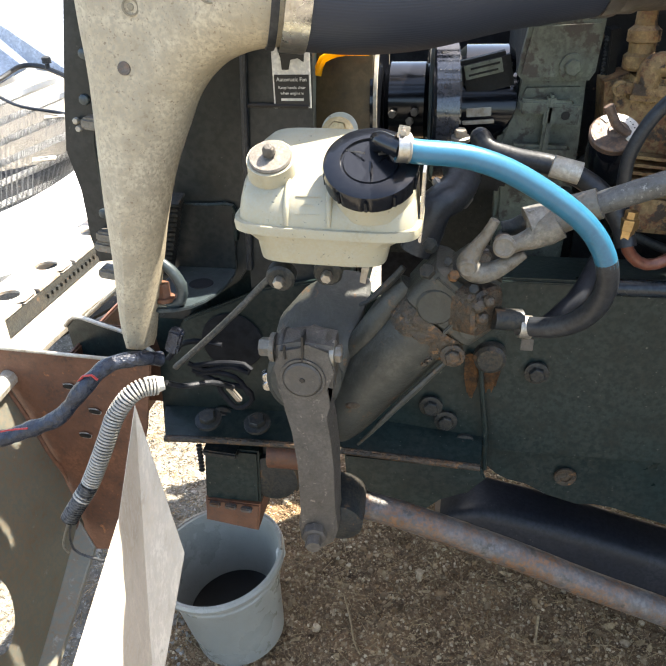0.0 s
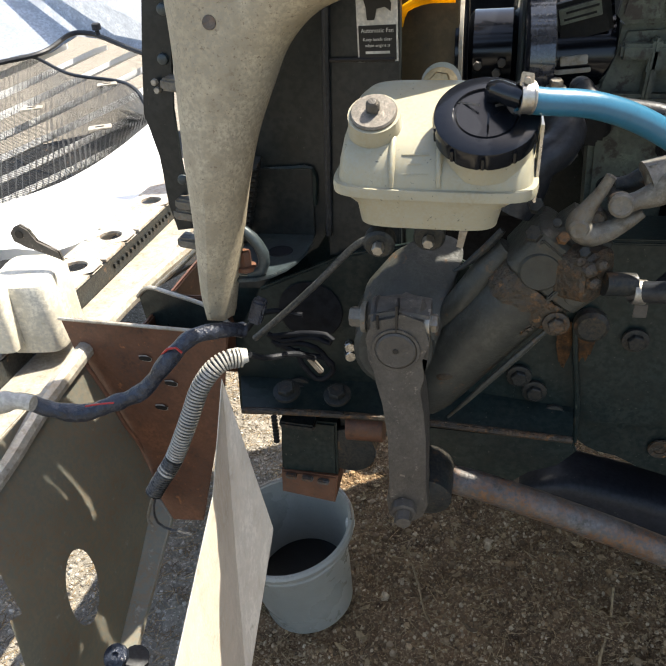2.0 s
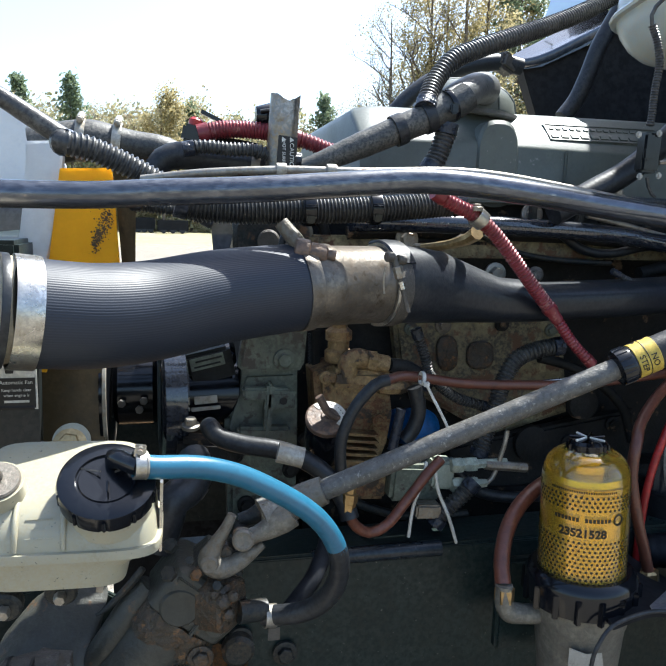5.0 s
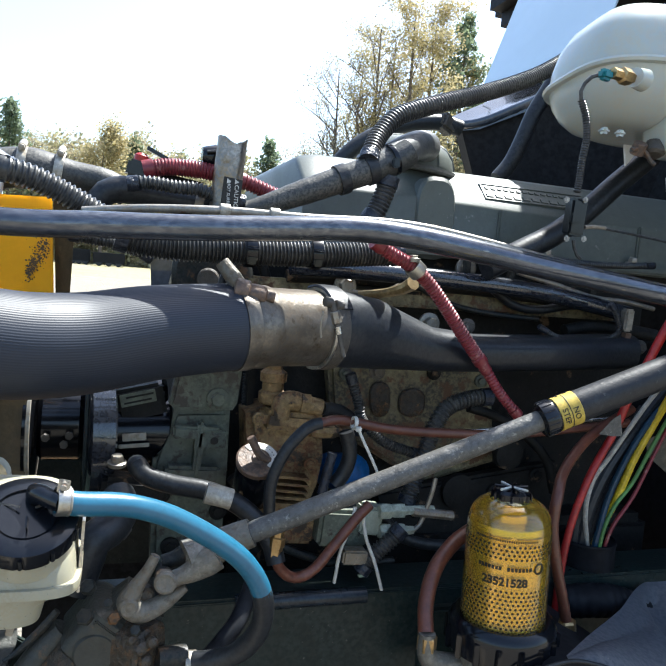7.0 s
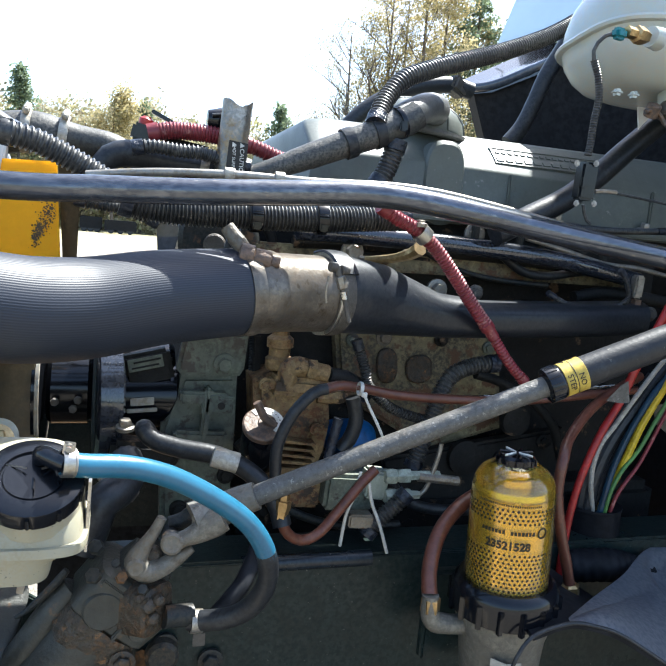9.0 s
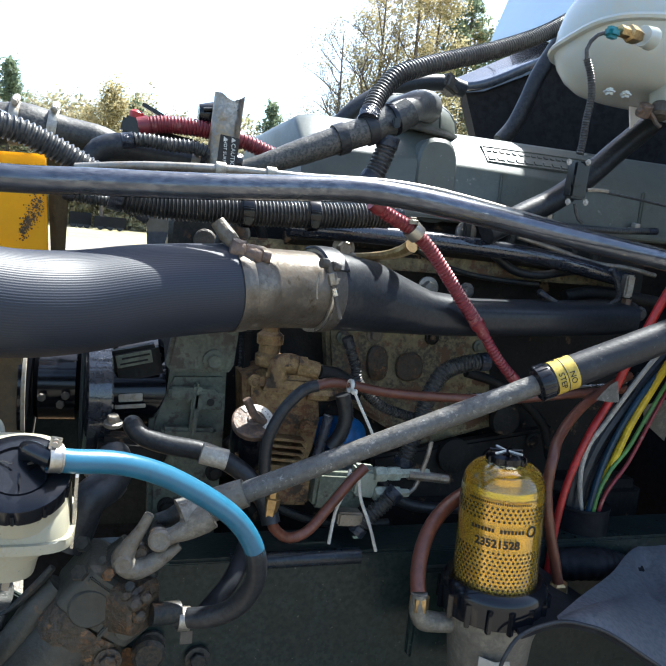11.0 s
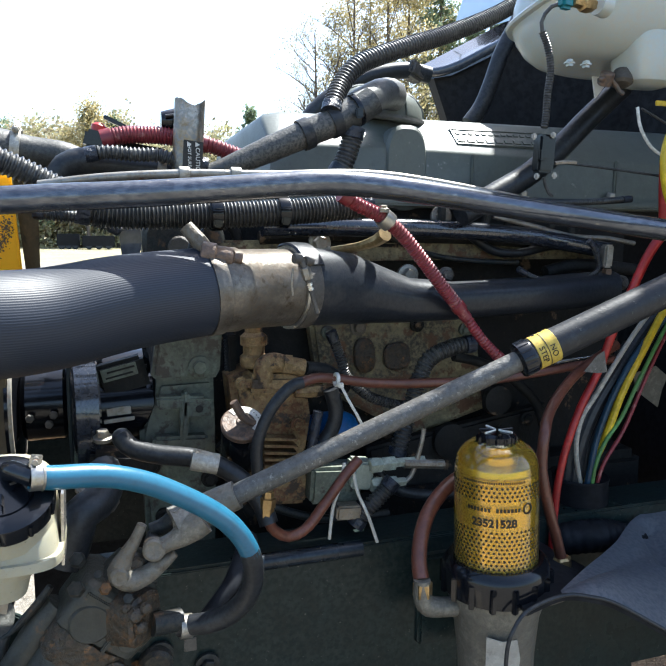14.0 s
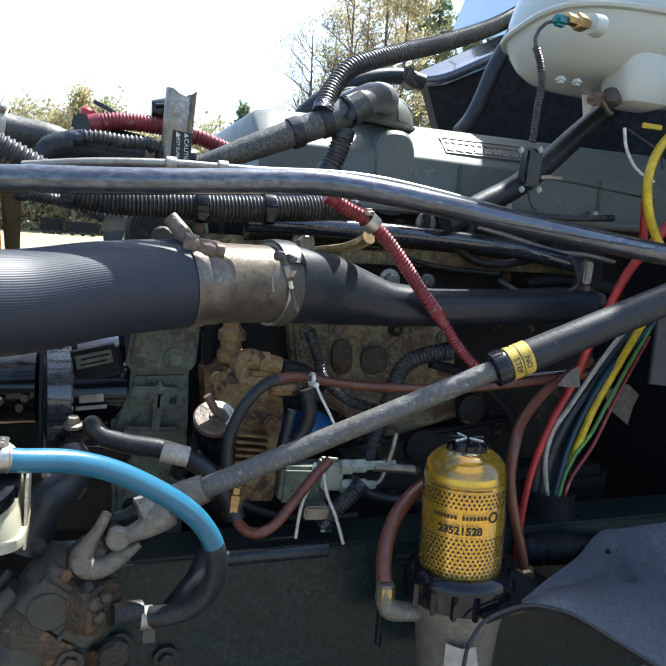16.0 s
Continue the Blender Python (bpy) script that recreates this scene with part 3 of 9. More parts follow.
for spot, kind, height, seed in (
    ((-8.959, 70, -1.22), "pine", 14, 1),
    ((-8.459, 75, -1.333), "bud", 11.5, 2),
    ((-6.82, 74, -1.177), "bud", 11, 3),
    ((-5.566, 78, -1.201), "bud", 10.6, 4),
    ((-3.813, 76, -1.006), "bud", 11.4, 5),
    ((-2.522, 80, -1.028), "bud", 11, 6),
    ((-0.765, 68, -0.53), "green", 11.8, 7),
    ((0.73, 78, -0.717), "bud", 10.8, 8),
    ((1.799, 72, -0.454), "pine", 12.4, 9),
    ((3.417, 80, -0.571), "bud", 10, 10),
    ((4.973, 76, -0.33), "bud", 10.4, 11),
    ((6.716, 76, -0.196), "bud", 10.6, 12),
    ((9.392, 80, -0.112), "bud", 10.4, 13),
    ((11.702, 78, 0.127), "bud", 10.4, 14),
    ((14.656, 80, 0.293), "bud", 10.5, 15),
    ((14.97, 72, 0.559), "pine", 13.8, 16),
    ((17.417, 78, 0.566), "bud", 12, 17),
    ((18.154, 74, 0.744), "bud", 12.6, 18),
    ((18.735, 70, 0.909), "bud", 13, 19),
    ((20.219, 70, 1.023), "bud", 14, 20),
    ((20.228, 66, 1.145), "bud", 20, 21),
    ((22.624, 68, 1.269), "bud", 21, 22),
    ((22.793, 64, 1.403), "bud", 24, 23),
    ((25.283, 66, 1.534), "green", 24, 24),
    ((25.671, 62, 1.685), "green", 26, 25),
    ((28.502, 64, 1.842), "green", 26, 26),
    ((31.257, 66, 1.993), "green", 24, 27),
    ((31.921, 64, 2.105), "pine", 27, 28),
    ((35.887, 68, 2.289), "bud", 21, 29),
    ((36.541, 66, 2.399), "pine", 23, 30),
    ((37.355, 64, 2.523), "pine", 27, 31),
    ((44.049, 70, 2.856), "pine", 26, 32),
    ((47.329, 70, 3.108), "pine", 25, 33),
    ((-12.735, 78, -1.753), "bud", 11.5, 34),
    ((-13.872, 72, -1.659), "pine", 14, 35),
    ((-17.213, 76, -2.037), "bud", 11.5, 36),
    ((-19.724, 76, -2.23), "bud", 12, 37),
):
    tree_at(spot, kind, height, seed)


def brushwood():
    """The low tangle of bushes and saplings along the far edge of the field."""
    rnd = random.Random(77)
    spots = []
    for _ in range(20000):
        x = rnd.uniform(-40, 100)
        y = 70 + rnd.uniform(0, 16)
        h = 11.2 + 0.12 * max(0.0, x - 18) + 2.5 * noise.noise((x * 0.16, 0, 5)) + 2.5 * noise.noise((x * 0.6, 0, 9))
        spots.append(Vector((x, y, max(0.2, h) * rnd.random() ** 1.1)))
    solo("brushwood", leaf_clumps(rnd, spots, 18, 0.23, 0.45), M_BRUSH, "tan and green brushwood along the field edge", "bushes", kind="stuff", smooth=False)


brushwood()


def parked_machine(at, size, label):
    """A far dark vehicle seen only as a low body on wheels."""
    t = thing("parked_trailer", at, label, "trailer")
    x, y, z = at
    part("body", box((x, y, z + size[2] * 0.52), (size[0], size[1], size[2] * 0.7), bevel=0.06), M_CAB, t)
    for k in (-0.3, 0.0, 0.3):
        part("wheel", cyl((x + size[0] * k, y - size[1] * 0.5, z + 0.3), (x + size[0] * k, y - size[1] * 0.3, z + 0.27), 0.27, 20), M_RUBBER, t)


parked_machine(((0.017, 63, 1.65)[0], 63, 0.0), (2.6, 1.6, 1.3), "dark low trailer parked across the field")
parked_machine(((-2.402, 64, 1.443)[0], 64, 0.0), (1.8, 1.5, 1.5), "dark machine parked at the far edge of the field")


# ---- front of the truck: hood, bumper, plank, pail ----
def strip(bm, pts, across, thick):
    """A flat strip along a line of points."""
    return rings_to(bm, [[Vector(p), Vector(p) + across, Vector(p) + across + thick, Vector(p) + thick] for p in pts])


def build_hood():
    t = thing("hood", (-1.04, 1.6, 0.915), "white fibreglass hood tipped forward, with a wire bug screen", "hood")
    low = [Vector(p) for p in [(-1.32, 1.45, 0.881), (-1.246, 1.6, 0.878), (-1.155, 1.76, 0.884), (-1.102, 1.961, 0.903), (-1.063, 2.22, 0.941)]]
    high = [Vector(p) for p in [(-2.303, 2.6, 1.003), (-2.002, 2.825, 1.035), (-1.897, 2.855, 1.037), (-1.636, 2.692, 0.994), (-1.345, 2.6, 0.969), (-1.071, 2.23, 0.941)]]
    edge = [Vector(p) for p in [(-1.142, 1.214, 0.881), (-1.052, 1.309, 0.879), (-0.907, 1.309, 0.881), (-0.849, 1.45, 0.883), (-0.791, 1.68, 0.877), (-0.76, 1.76, 0.88)]]
    near = smooth_path(low, 0.04)
    rim = [near[int(i * (len(near) - 1) / 20)] for i in range(21)]
    out = smooth_path(edge, 0.04)
    out = [out[int(i * (len(out) - 1) / 20)] for i in range(21)]
    part("rim_panel", rings_to(bmesh.new(), [[a, a.lerp(b, 0.5) + Vector((0, 0, 0.012)), b, b + Vector((0, 0.01, -0.03)), a + Vector((0, 0, -0.03))] for a, b in zip(rim, out)]), M_HOOD, t)
    drop = Vector((0, 0.0, -0.035))
    for pts in (
        [(-2.158, 2.539, 0.992), (-2.04, 2.783, 1.028), (-1.926, 3.09, 1.078)],
        [(-1.974, 2.289, 0.968), (-1.884, 2.679, 1.002), (-1.725, 3.09, 1.068)],
        [(-1.841, 2.103, 0.941), (-1.729, 2.569, 0.98), (-1.528, 3.09, 1.059)],
        [(-1.738, 1.955, 0.913), (-1.576, 2.387, 0.961), (-1.377, 2.975, 1.032)],
        [(-1.632, 1.807, 0.892), (-1.446, 2.162, 0.943), (-1.285, 2.746, 0.99)],
        [(-1.522, 1.658, 0.88), (-1.365, 2.013, 0.915), (-1.195, 2.525, 0.957)],
        [(-1.388, 1.542, 0.879), (-1.269, 1.883, 0.896), (-1.087, 2.275, 0.942)],
        [(-1.214, 1.542, 0.879), (-1.135, 1.809, 0.887), (-1.012, 2.095, 0.921)],
        [(-1.047, 1.542, 0.879), (-1.008, 1.735, 0.881), (-0.952, 1.947, 0.898)],
        [(-0.886, 1.542, 0.879), (-0.887, 1.66, 0.877), (-0.89, 1.799, 0.883)],
    ):
        part("slat", strip(bmesh.new(), [Vector(p) + drop for p in smooth_path(pts, 0.06)], Vector((0.02, 0.072, 0.0)), Vector((0, 0, -0.02))), M_HOOD, t, "white painted slat")
    # near-black sheet stands in for the shade between the slats
    part("shade_backing", plate([Vector(p) + Vector((0, 0, -0.38)) for p in [(-1.555, 1.542, 0.879), (-1.10, 1.588, 0.878), (-0.80, 2.14, 0.928), (-0.78, 3.10, 1.006), (-1.714, 3.05, 1.06), (-2.384, 2.6, 1.006)]], (0, 0, -0.01), 0), M_DARK, t, "near-black sheet for the shade between the slats")
    bm = bmesh.new()
    lo, hi = smooth_path(low, 0.02), smooth_path(high, 0.02)
    at = lambda row, k: row[0].lerp(row[0], 0) if k <= 0 else row[min(int(k * (len(row) - 1)), len(row) - 1)]
    for i in range(180):
        k = i / 179
        tube([at(lo, k), at(hi, k)], 0.0010, 3, 0.5, bm=bm)
    for i in range(110):
        k = i / 109
        tube([at(lo, s).lerp(at(hi, s), k) for s in np.linspace(0, 1, 9)], 0.0009, 3, 0.09, bm=bm)
    tagged(part("screen", bm, M_GREY_HOSE, t, "grey wire mesh screen"), kind="stuff")
    part("screen_edge", tube([p + Vector((0, 0, 0.004)) for p in high], 0.007, 8), M_RUBBER, t)
    part("inner_panel", plate([(-2.446, 2.5, 0.998), (-1.987, 2.8, 1.029), (-1.852, 2.92, 1.045), (-1.83, 3.12, 1.082), (-1.65, 3.09, 1.064), (-1.443, 2.96, 1.033), (-1.108, 2.85, 1.003), (-0.853, 3.3, 1.573), (-2.775, 3.3, 1.73)], (0, 0.03, 0.0), 0.005), M_HOODIN, t, "inner hood panel with its shade coloured grey-blue")
    part("edge_seal", tube([Vector(p) + Vector((0, -0.05, 0.012)) for p in [(-2.117, 2.683, 1.012), (-1.987, 2.8, 1.029), (-1.852, 2.92, 1.045), (-1.83, 3.12, 1.082), (-1.741, 3.133, 1.083), (-1.655, 3.1, 1.066), (-1.433, 2.95, 1.031), (-1.185, 2.808, 0.998)]], 0.011, 8), M_RUBBER, t)
    part("latch_knob", lathe((-1.651, 3, 1.097), (0, 0, 1), [(0, 0.010), (0.02, 0.010), (0.022, 0.02), (0.045, 0.02), (0.05, 0.012)], 14), M_RUBBER, t)
    for p in [(-1.572, 2.29, 0.957), (-1.221, 2.125, 0.931), (-1.427, 2.59, 0.971)]:
        clip = part("screen_clip", box(Vector(p) + Vector((0, 0, 0.006)), (0.075, 0.055, 0.005), (0, 0, 28), 0.002), M_TRIM, t)
        part("clip_slot", box(Vector(p) + Vector((0, 0, 0.0095)), (0.03, 0.009, 0.002), (0, 0, 28), 0.0005), M_INK, clip)


build_hood()


def strip_with_holes(origin, along, across, length, width, thick, holes, r):
    """A flat bar with round holes through it: origin is one corner."""
    o, a, c = Vector(origin), Vector(along).normalized(), Vector(across).normalized()
    n = a.cross(c)
    bm = bmesh.new()
    ends = [0.0]
    for h in holes:
        ends += [h - r * 1.4, h + r * 1.4]
    ends.append(length)
    at = lambda x, y, z: o + a * x + c * y + n * z
    for i, (s, e) in enumerate(zip(ends, ends[1:])):
        if i % 2 == 0:
            plate([at(s, 0, 0), at(e, 0, 0), at(e, width, 0), at(s, width, 0)], n * thick, 0, bm)
        else:
            mid, half = (s + e) / 2, (e - s) / 2
            m = 16
            inner = [(mid + r * math.cos(q), width / 2 + r * math.sin(q)) for q in np.linspace(0, 2 * math.pi, m, endpoint=False)]
            outer = []
            for q in np.linspace(0, 2 * math.pi, m, endpoint=False):
                x, y = math.cos(q), math.sin(q)
                k = 1 / max(abs(x) / half, abs(y) / (width / 2))
                outer.append((mid + x * k, width / 2 + y * k))
            rows = [[bm.verts.new(at(x, y, z)) for x, y in ring_] for ring_, z in ((outer, thick), (inner, thick), (inner, 0), (outer, 0))]
            for p, q in zip(rows, rows[1:]):
                for j in range(m):
                    bm.faces.new((p[j], p[(j + 1) % m], q[(j + 1) % m], q[j]))
    return bm


def build_beam():
    t = thing("perforated_beam", (-0.8, 1.2, 0.86), "chalky white steel beam with round holes and rust", "beam")
    part("top_flange", strip_with_holes((-0.845, 0.45, 0.896), (0, 1, 0), (1, 0, 0), 1.6, 0.105, -0.006, [0.42, 0.58, 0.74, 0.90, 1.12, 1.3], 0.026), M_BEAM, t)
    part("side_web", box((-0.742, 1.25, 0.874), (0.006, 1.6, 0.042), bevel=0.002), M_IRON, t, "rusty notched side web")
    part("lower_ledge", box((-0.700, 1.25, 0.850), (0.08, 1.6, 0.008), bevel=0.002), M_TRIM, t)
    for i in range(26):
        part("tooth", box((-0.737, 1.25 + i * 0.020, 0.876), (0.006, 0.010, 0.010), bevel=0.001), M_IRON, t)
    b = thing("mounting_block", (-0.83, 0.86, 0.9), "beige plastic mounting block with a metal tab", "bracket")
    for name, p, wide, deep, tall in (("block", (-0.717, 0.95, 0.953), 0.056, 0.060, 0.065), ("side_block", (-0.744, 0.88, 0.966), 0.028, 0.026, 0.060)):
        c, eu, ev = Vector(p), Vector((0.99, 0.14, 0)), Vector((-0.14, 0.99, 0.07))
        part(name, rings_to(bmesh.new(), [squircle(c + Vector((0, 0, tall * h)), eu, ev, wide * k, deep * k, 5.0, 40) for h, k in ((-1, 0.97), (-0.9, 1.0), (0.2, 0.985), (0.8, 0.97), (0.93, 0.93), (0.985, 0.84), (1.0, 0.6))]), M_HEAD, b)
    tab = part("tab", plate([(-0.727, 0.95, 1.083), (-0.717, 0.95, 1.094), (-0.704, 0.95, 1.099), (-0.69, 0.95, 1.09), (-0.683, 0.95, 1.068), (-0.645, 0.95, 1.052), (-0.642, 0.95, 1.034), (-0.673, 0.95, 1.048), (-0.702, 0.95, 1.056), (-0.725, 0.95, 1.068)], (0, 0.008, 0), 0.002), M_ARM, b, "bent rusty metal tab")
    part("tab_hole", lathe((-0.709, 0.949, 1.082), (0, -1, 0), [(0, 0.0075), (0.0006, 0.007)], 18), M_INK, tab)


build_beam()


def build_bumper():
    t = thing("bumper", (-0.56, 0.8, 0.4), "dark weathered steel bumper end with an oval opening", "bumper")
    hole = Vector((-0.516, 0.6, 0.667))
    rim = [Vector(p) for p in ((-0.526, 0.517, 0.89), (-0.515, 0.444, 0.632), (-0.5, 0.427, 0.494), (-0.5, 0.48, 0.425), (-0.5, 0.835, 0.600))]
    corner = [(p.y, p.z) for p in rim] + [(0.845, rim[4].z + 0.02), (0.845, 0.93), (0.24, 0.91), (rim[0].y - 0.02, 0.74)]

    def curve_x(y, z):
        return -0.50 - 0.09 * max((z - 0.5) / 0.45, -0.3) ** 2

    def reach(a):
        """Distance from the opening's centre to the outline, in direction a."""
        d, best = (math.cos(a), math.sin(a)), 9.0
        for p, q in zip(corner, corner[1:] + corner[:1]):
            ex, ez, px, pz = q[0] - p[0], q[1] - p[1], p[0] - hole.y, p[1] - hole.z
            den = d[0] * ez - d[1] * ex
            if abs(den) > 1e-9:
                s, k = (px * ez - pz * ex) / den, (px * d[1] - pz * d[0]) / den
                if s > 0 and -1e-6 <= k <= 1 + 1e-6:
                    best = min(best, s)
        return best

    bm, nray, nring = bmesh.new(), 96, 12
    open_a, open_b = (0.025, -0.031), (0.028, 0.0505)
    det = open_a[0] * open_b[1] - open_b[0] * open_a[1]
    angles = sorted([2 * math.pi * i / nray for i in range(nray)] + [math.atan2(z - hole.z, y - hole.y) % (2 * math.pi) for y, z in corner])
    rows = []
    for k in range(nring + 1):
        row = []
        for a in angles:
            c, d = math.cos(a), math.sin(a)
            r0, r1 = abs(det) / math.hypot(open_b[1] * c - open_b[0] * d, -open_a[1] * c + open_a[0] * d), reach(a)
            r = r0 + (max(r1, r0 + 0.004) - r0) * (k / nring) ** 1.5
            y, z = hole.y + r * math.cos(a), hole.z + r * math.sin(a)
            row.append(bm.verts.new((curve_x(y, z), y, z)))
        rows.append(row)
    for a, b in zip(rows, rows[1:]):
        for i in range(len(a)):
            bm.faces.new((a[i], a[(i + 1) % len(a)], b[(i + 1) % len(a)], b[i]))
    bmesh.ops.solidify(bm, geom=bm.faces[:], thickness=0.004)
    part("shell", bm, M_BUMPER, t)
    part("top_edge", tube([(-0.575, 0.537, 0.882), (-0.575, 0.62, 0.893), (-0.575, 0.732, 0.915), (-0.575, 0.927, 0.931), (-0.575, 1.091, 0.925), (-0.575, 1.326, 0.903)], 0.015, 10), M_TRIM, t, "pale worn edge trim")
    part("lower_flange", plate([(-0.512, 0.838, 0.640), (-0.470, 0.806, 0.606), (-0.470, 0.592, 0.495), (-0.470, 0.45, 0.42), (-0.512, 0.45, 0.41), (-0.512, 0.592, 0.487)], (0.0, 0.006, -0.010), 0.002), M_BUMPER, t, "grey-brown return flange")
    part("fold", tube([(-0.580, 0.836, 0.93), (-0.537, 0.838, 0.80), (-0.510, 0.835, 0.640), (-0.508, 0.592, 0.492), (-0.508, 0.45, 0.415)], 0.0035, 8), M_RUST, t, "rusty fold line")
    part("grommet", lathe((-0.452, 0.55, 0.585), (0, -0.5, 1), [(0, 0.018), (0.008, 0.018), (0.010, 0.006), (0.004, 0.005)], 20), M_TAPE, t)
    part("rubber_stop", tube([(-0.445, 0.58, 0.543), (-0.46, 0.58, 0.494), (-0.482, 0.58, 0.43)], 0.02, 14, rib=0.010, rib_depth=0.004), M_RUBBER, t)
    b = thing("bumper_bracket", (-0.38, 0.82, 0.66), "rusty brown bumper bracket plate with slots", "bracket")
    face = [Vector(p) for p in [(-0.605, 0.85, 0.985), (-0.323, 0.85, 0.973), (-0.35, 0.85, 0.847), (-0.435, 0.85, 0.558), (-0.54, 0.85, 0.546)]]
    part("plate", plate(face, (0, 0.006, 0), 0.002), M_RUST, b)
    part("top_lip", tube([face[0] + Vector((0, -0.002, 0)), face[1] + Vector((0, -0.002, 0))], 0.003, 8), M_TRIM, b, "worn bare top lip")
    for p, tilt in zip([(-0.469, 0.848, 0.92), (-0.434, 0.848, 0.874), (-0.461, 0.848, 0.823)], (4, 6, 4)):
        up = Matrix.Rotation(radians(tilt), 3, "Y")
        part("slot", rings_to(bmesh.new(), [squircle(Vector(p) + Vector((0, d, 0)), up @ Vector((1, 0, 0)), up @ Vector((0, 0, 1)), 0.0105, 0.0042, 2.6, 20) for d in (-0.0035, -0.0025)]), M_INK, b)
        part("slot_rim", tube(squircle(Vector(p) + Vector((0, -0.002, 0)), up @ Vector((1, 0, 0)), up @ Vector((0, 0, 1)), 0.0112, 0.0049, 2.6, 14), 0.0012, 6), M_TRIM, b)
    arch = [Vector(p) for p in [(-0.523, 0.96, 0.969), (-0.501, 0.948, 0.99), (-0.478, 0.936, 1), (-0.437, 0.924, 0.996), (-0.377, 0.912, 0.984), (-0.34, 0.9, 0.962)]]
    part("arched_bracket", plate(arch + [Vector((-0.351, 0.9, 0.942)), Vector((-0.512, 0.95, 0.904))], (0, 0.006, 0), 0.001), M_RAIL, b, "dark arched stay")
    part("arch_edge", tube([p + Vector((0, -0.003, 0)) for p in arch], 0.0036, 8), M_TRIM, b, "bare bright edge")
    part("tie_strip", tube([(-0.536, 1.05, 0.939), (-0.458, 1.015, 1.005), (-0.385, 0.98, 1.072)], 0.004, 8), M_TRIM, b)
    inner = thing("bumper_crossmember", (-0.5, 1.5, 0.8), "shaded brown steel crossmember behind the bumper", "crossmember")
    part("web", box((-0.50, 1.37, 0.80), (0.01, 1.0, 0.28), (0, 0, 0)), M_RUST, inner)
    part("rib", box((-0.40, 1.02, 0.86), (0.20, 0.008, 0.16)), M_RUST, inner)


build_bumper()


def build_plank():
    bm = bmesh.new()
    tip, kink, meet, corner = (-0.242, 0.63, 1.052), (-0.212, 0.495, 0.999), (-0.213, 0.475, 0.673), (-0.186, 0.58, 0.863)
    edge = (-0.183, 0.3, 0.97)
    edge_low, side_low = tuple(Vector(edge).lerp(Vector(kink), -0.35)), tuple(Vector(meet).lerp(Vector(kink), -0.35))
    foot_left, foot_right = (edge_low[0], edge_low[1] + 0.02, 0.0), (side_low[0], side_low[1] - 0.05, 0.0)
    v = {p: bm.verts.new(p) for p in (tip, kink, meet, corner, edge, edge_low, side_low, foot_left, foot_right)}
    faces = [bm.faces.new([v[p] for p in loop]) for loop in ((tip, kink, meet, corner), (kink, edge, meet), (edge, edge_low, side_low, meet), (edge_low, foot_left, foot_right, side_low))]
    grown = bmesh.ops.extrude_face_region(bm, geom=faces, use_keep_orig=True)
    bmesh.ops.translate(bm, vec=Vector((-0.016, 0.030, -0.028)), verts=[g for g in grown["geom"] if isinstance(g, bmesh.types.BMVert)])
    bmesh.ops.recalc_face_normals(bm, faces=bm.faces[:])
    bmesh.ops.bevel(bm, geom=bm.edges[:], offset=0.0012, segments=1, affect="EDGES")
    solo("plank", bm, M_WOOD, "weathered wooden plank with a sawn point, leaning towards the bumper", "plank", smooth=False)


build_plank()


def build_pail():
    grow = 1.06
    base = Vector((-0.345, 1.13, 0.012))
    axis = Vector((-0.10, -0.06, 1.0)).normalized()
    t = thing("pail", base, "grey plastic pail half full of dark drained fluid, on gravel", "pail")
    wall = [(0, 0.098), (0.004, 0.103), (0.20, 0.116), (0.205, 0.121), (0.212, 0.121), (0.216, 0.1185), (0.224, 0.122), (0.230, 0.122), (0.236, 0.118), (0.242, 0.126), (0.252, 0.127), (0.258, 0.123), (0.256, 0.116), (0.20, 0.112), (0.012, 0.098)]
    bm = lathe(base, axis, [(h * grow, r * (1.07 + 0.32 * h) * (1.075 if h > 0.23 else 1.0)) for h, r in wall], 56, caps=True)
    part("bucket", bm, M_PAIL, t)
    part("fluid", lathe(base + axis * 0.085, axis, [(0, 0.110), (0.002, 0.110)], 48), M_FLUID, t, "dark oily fluid")
    side = axis.cross(Vector((0, 1, 0))).normalized()
    for s, nm in ((0.146, "ear"), (-0.146, "ear")):
        c = base + axis * 0.249 - side * s * 0.95 + Vector((0, 0.03, 0))
        part(nm, lathe(c, -side * s, [(-0.006, 0.013), (0.008, 0.013), (0.012, 0.008)], 16), M_WHITE, t, "white handle ear")
    u = axis.cross(side)
    pts = [base + axis * (0.277 - 0.004 * math.sin(q)) + 0.152 * (math.cos(q) * side - math.sin(q) * u) for q in np.linspace(0.1, math.pi - 0.1, 9)]
    part("handle", tube(pts, 0.0032, 8), M_ZINC, t, "folded-down wire handle")


build_pail()


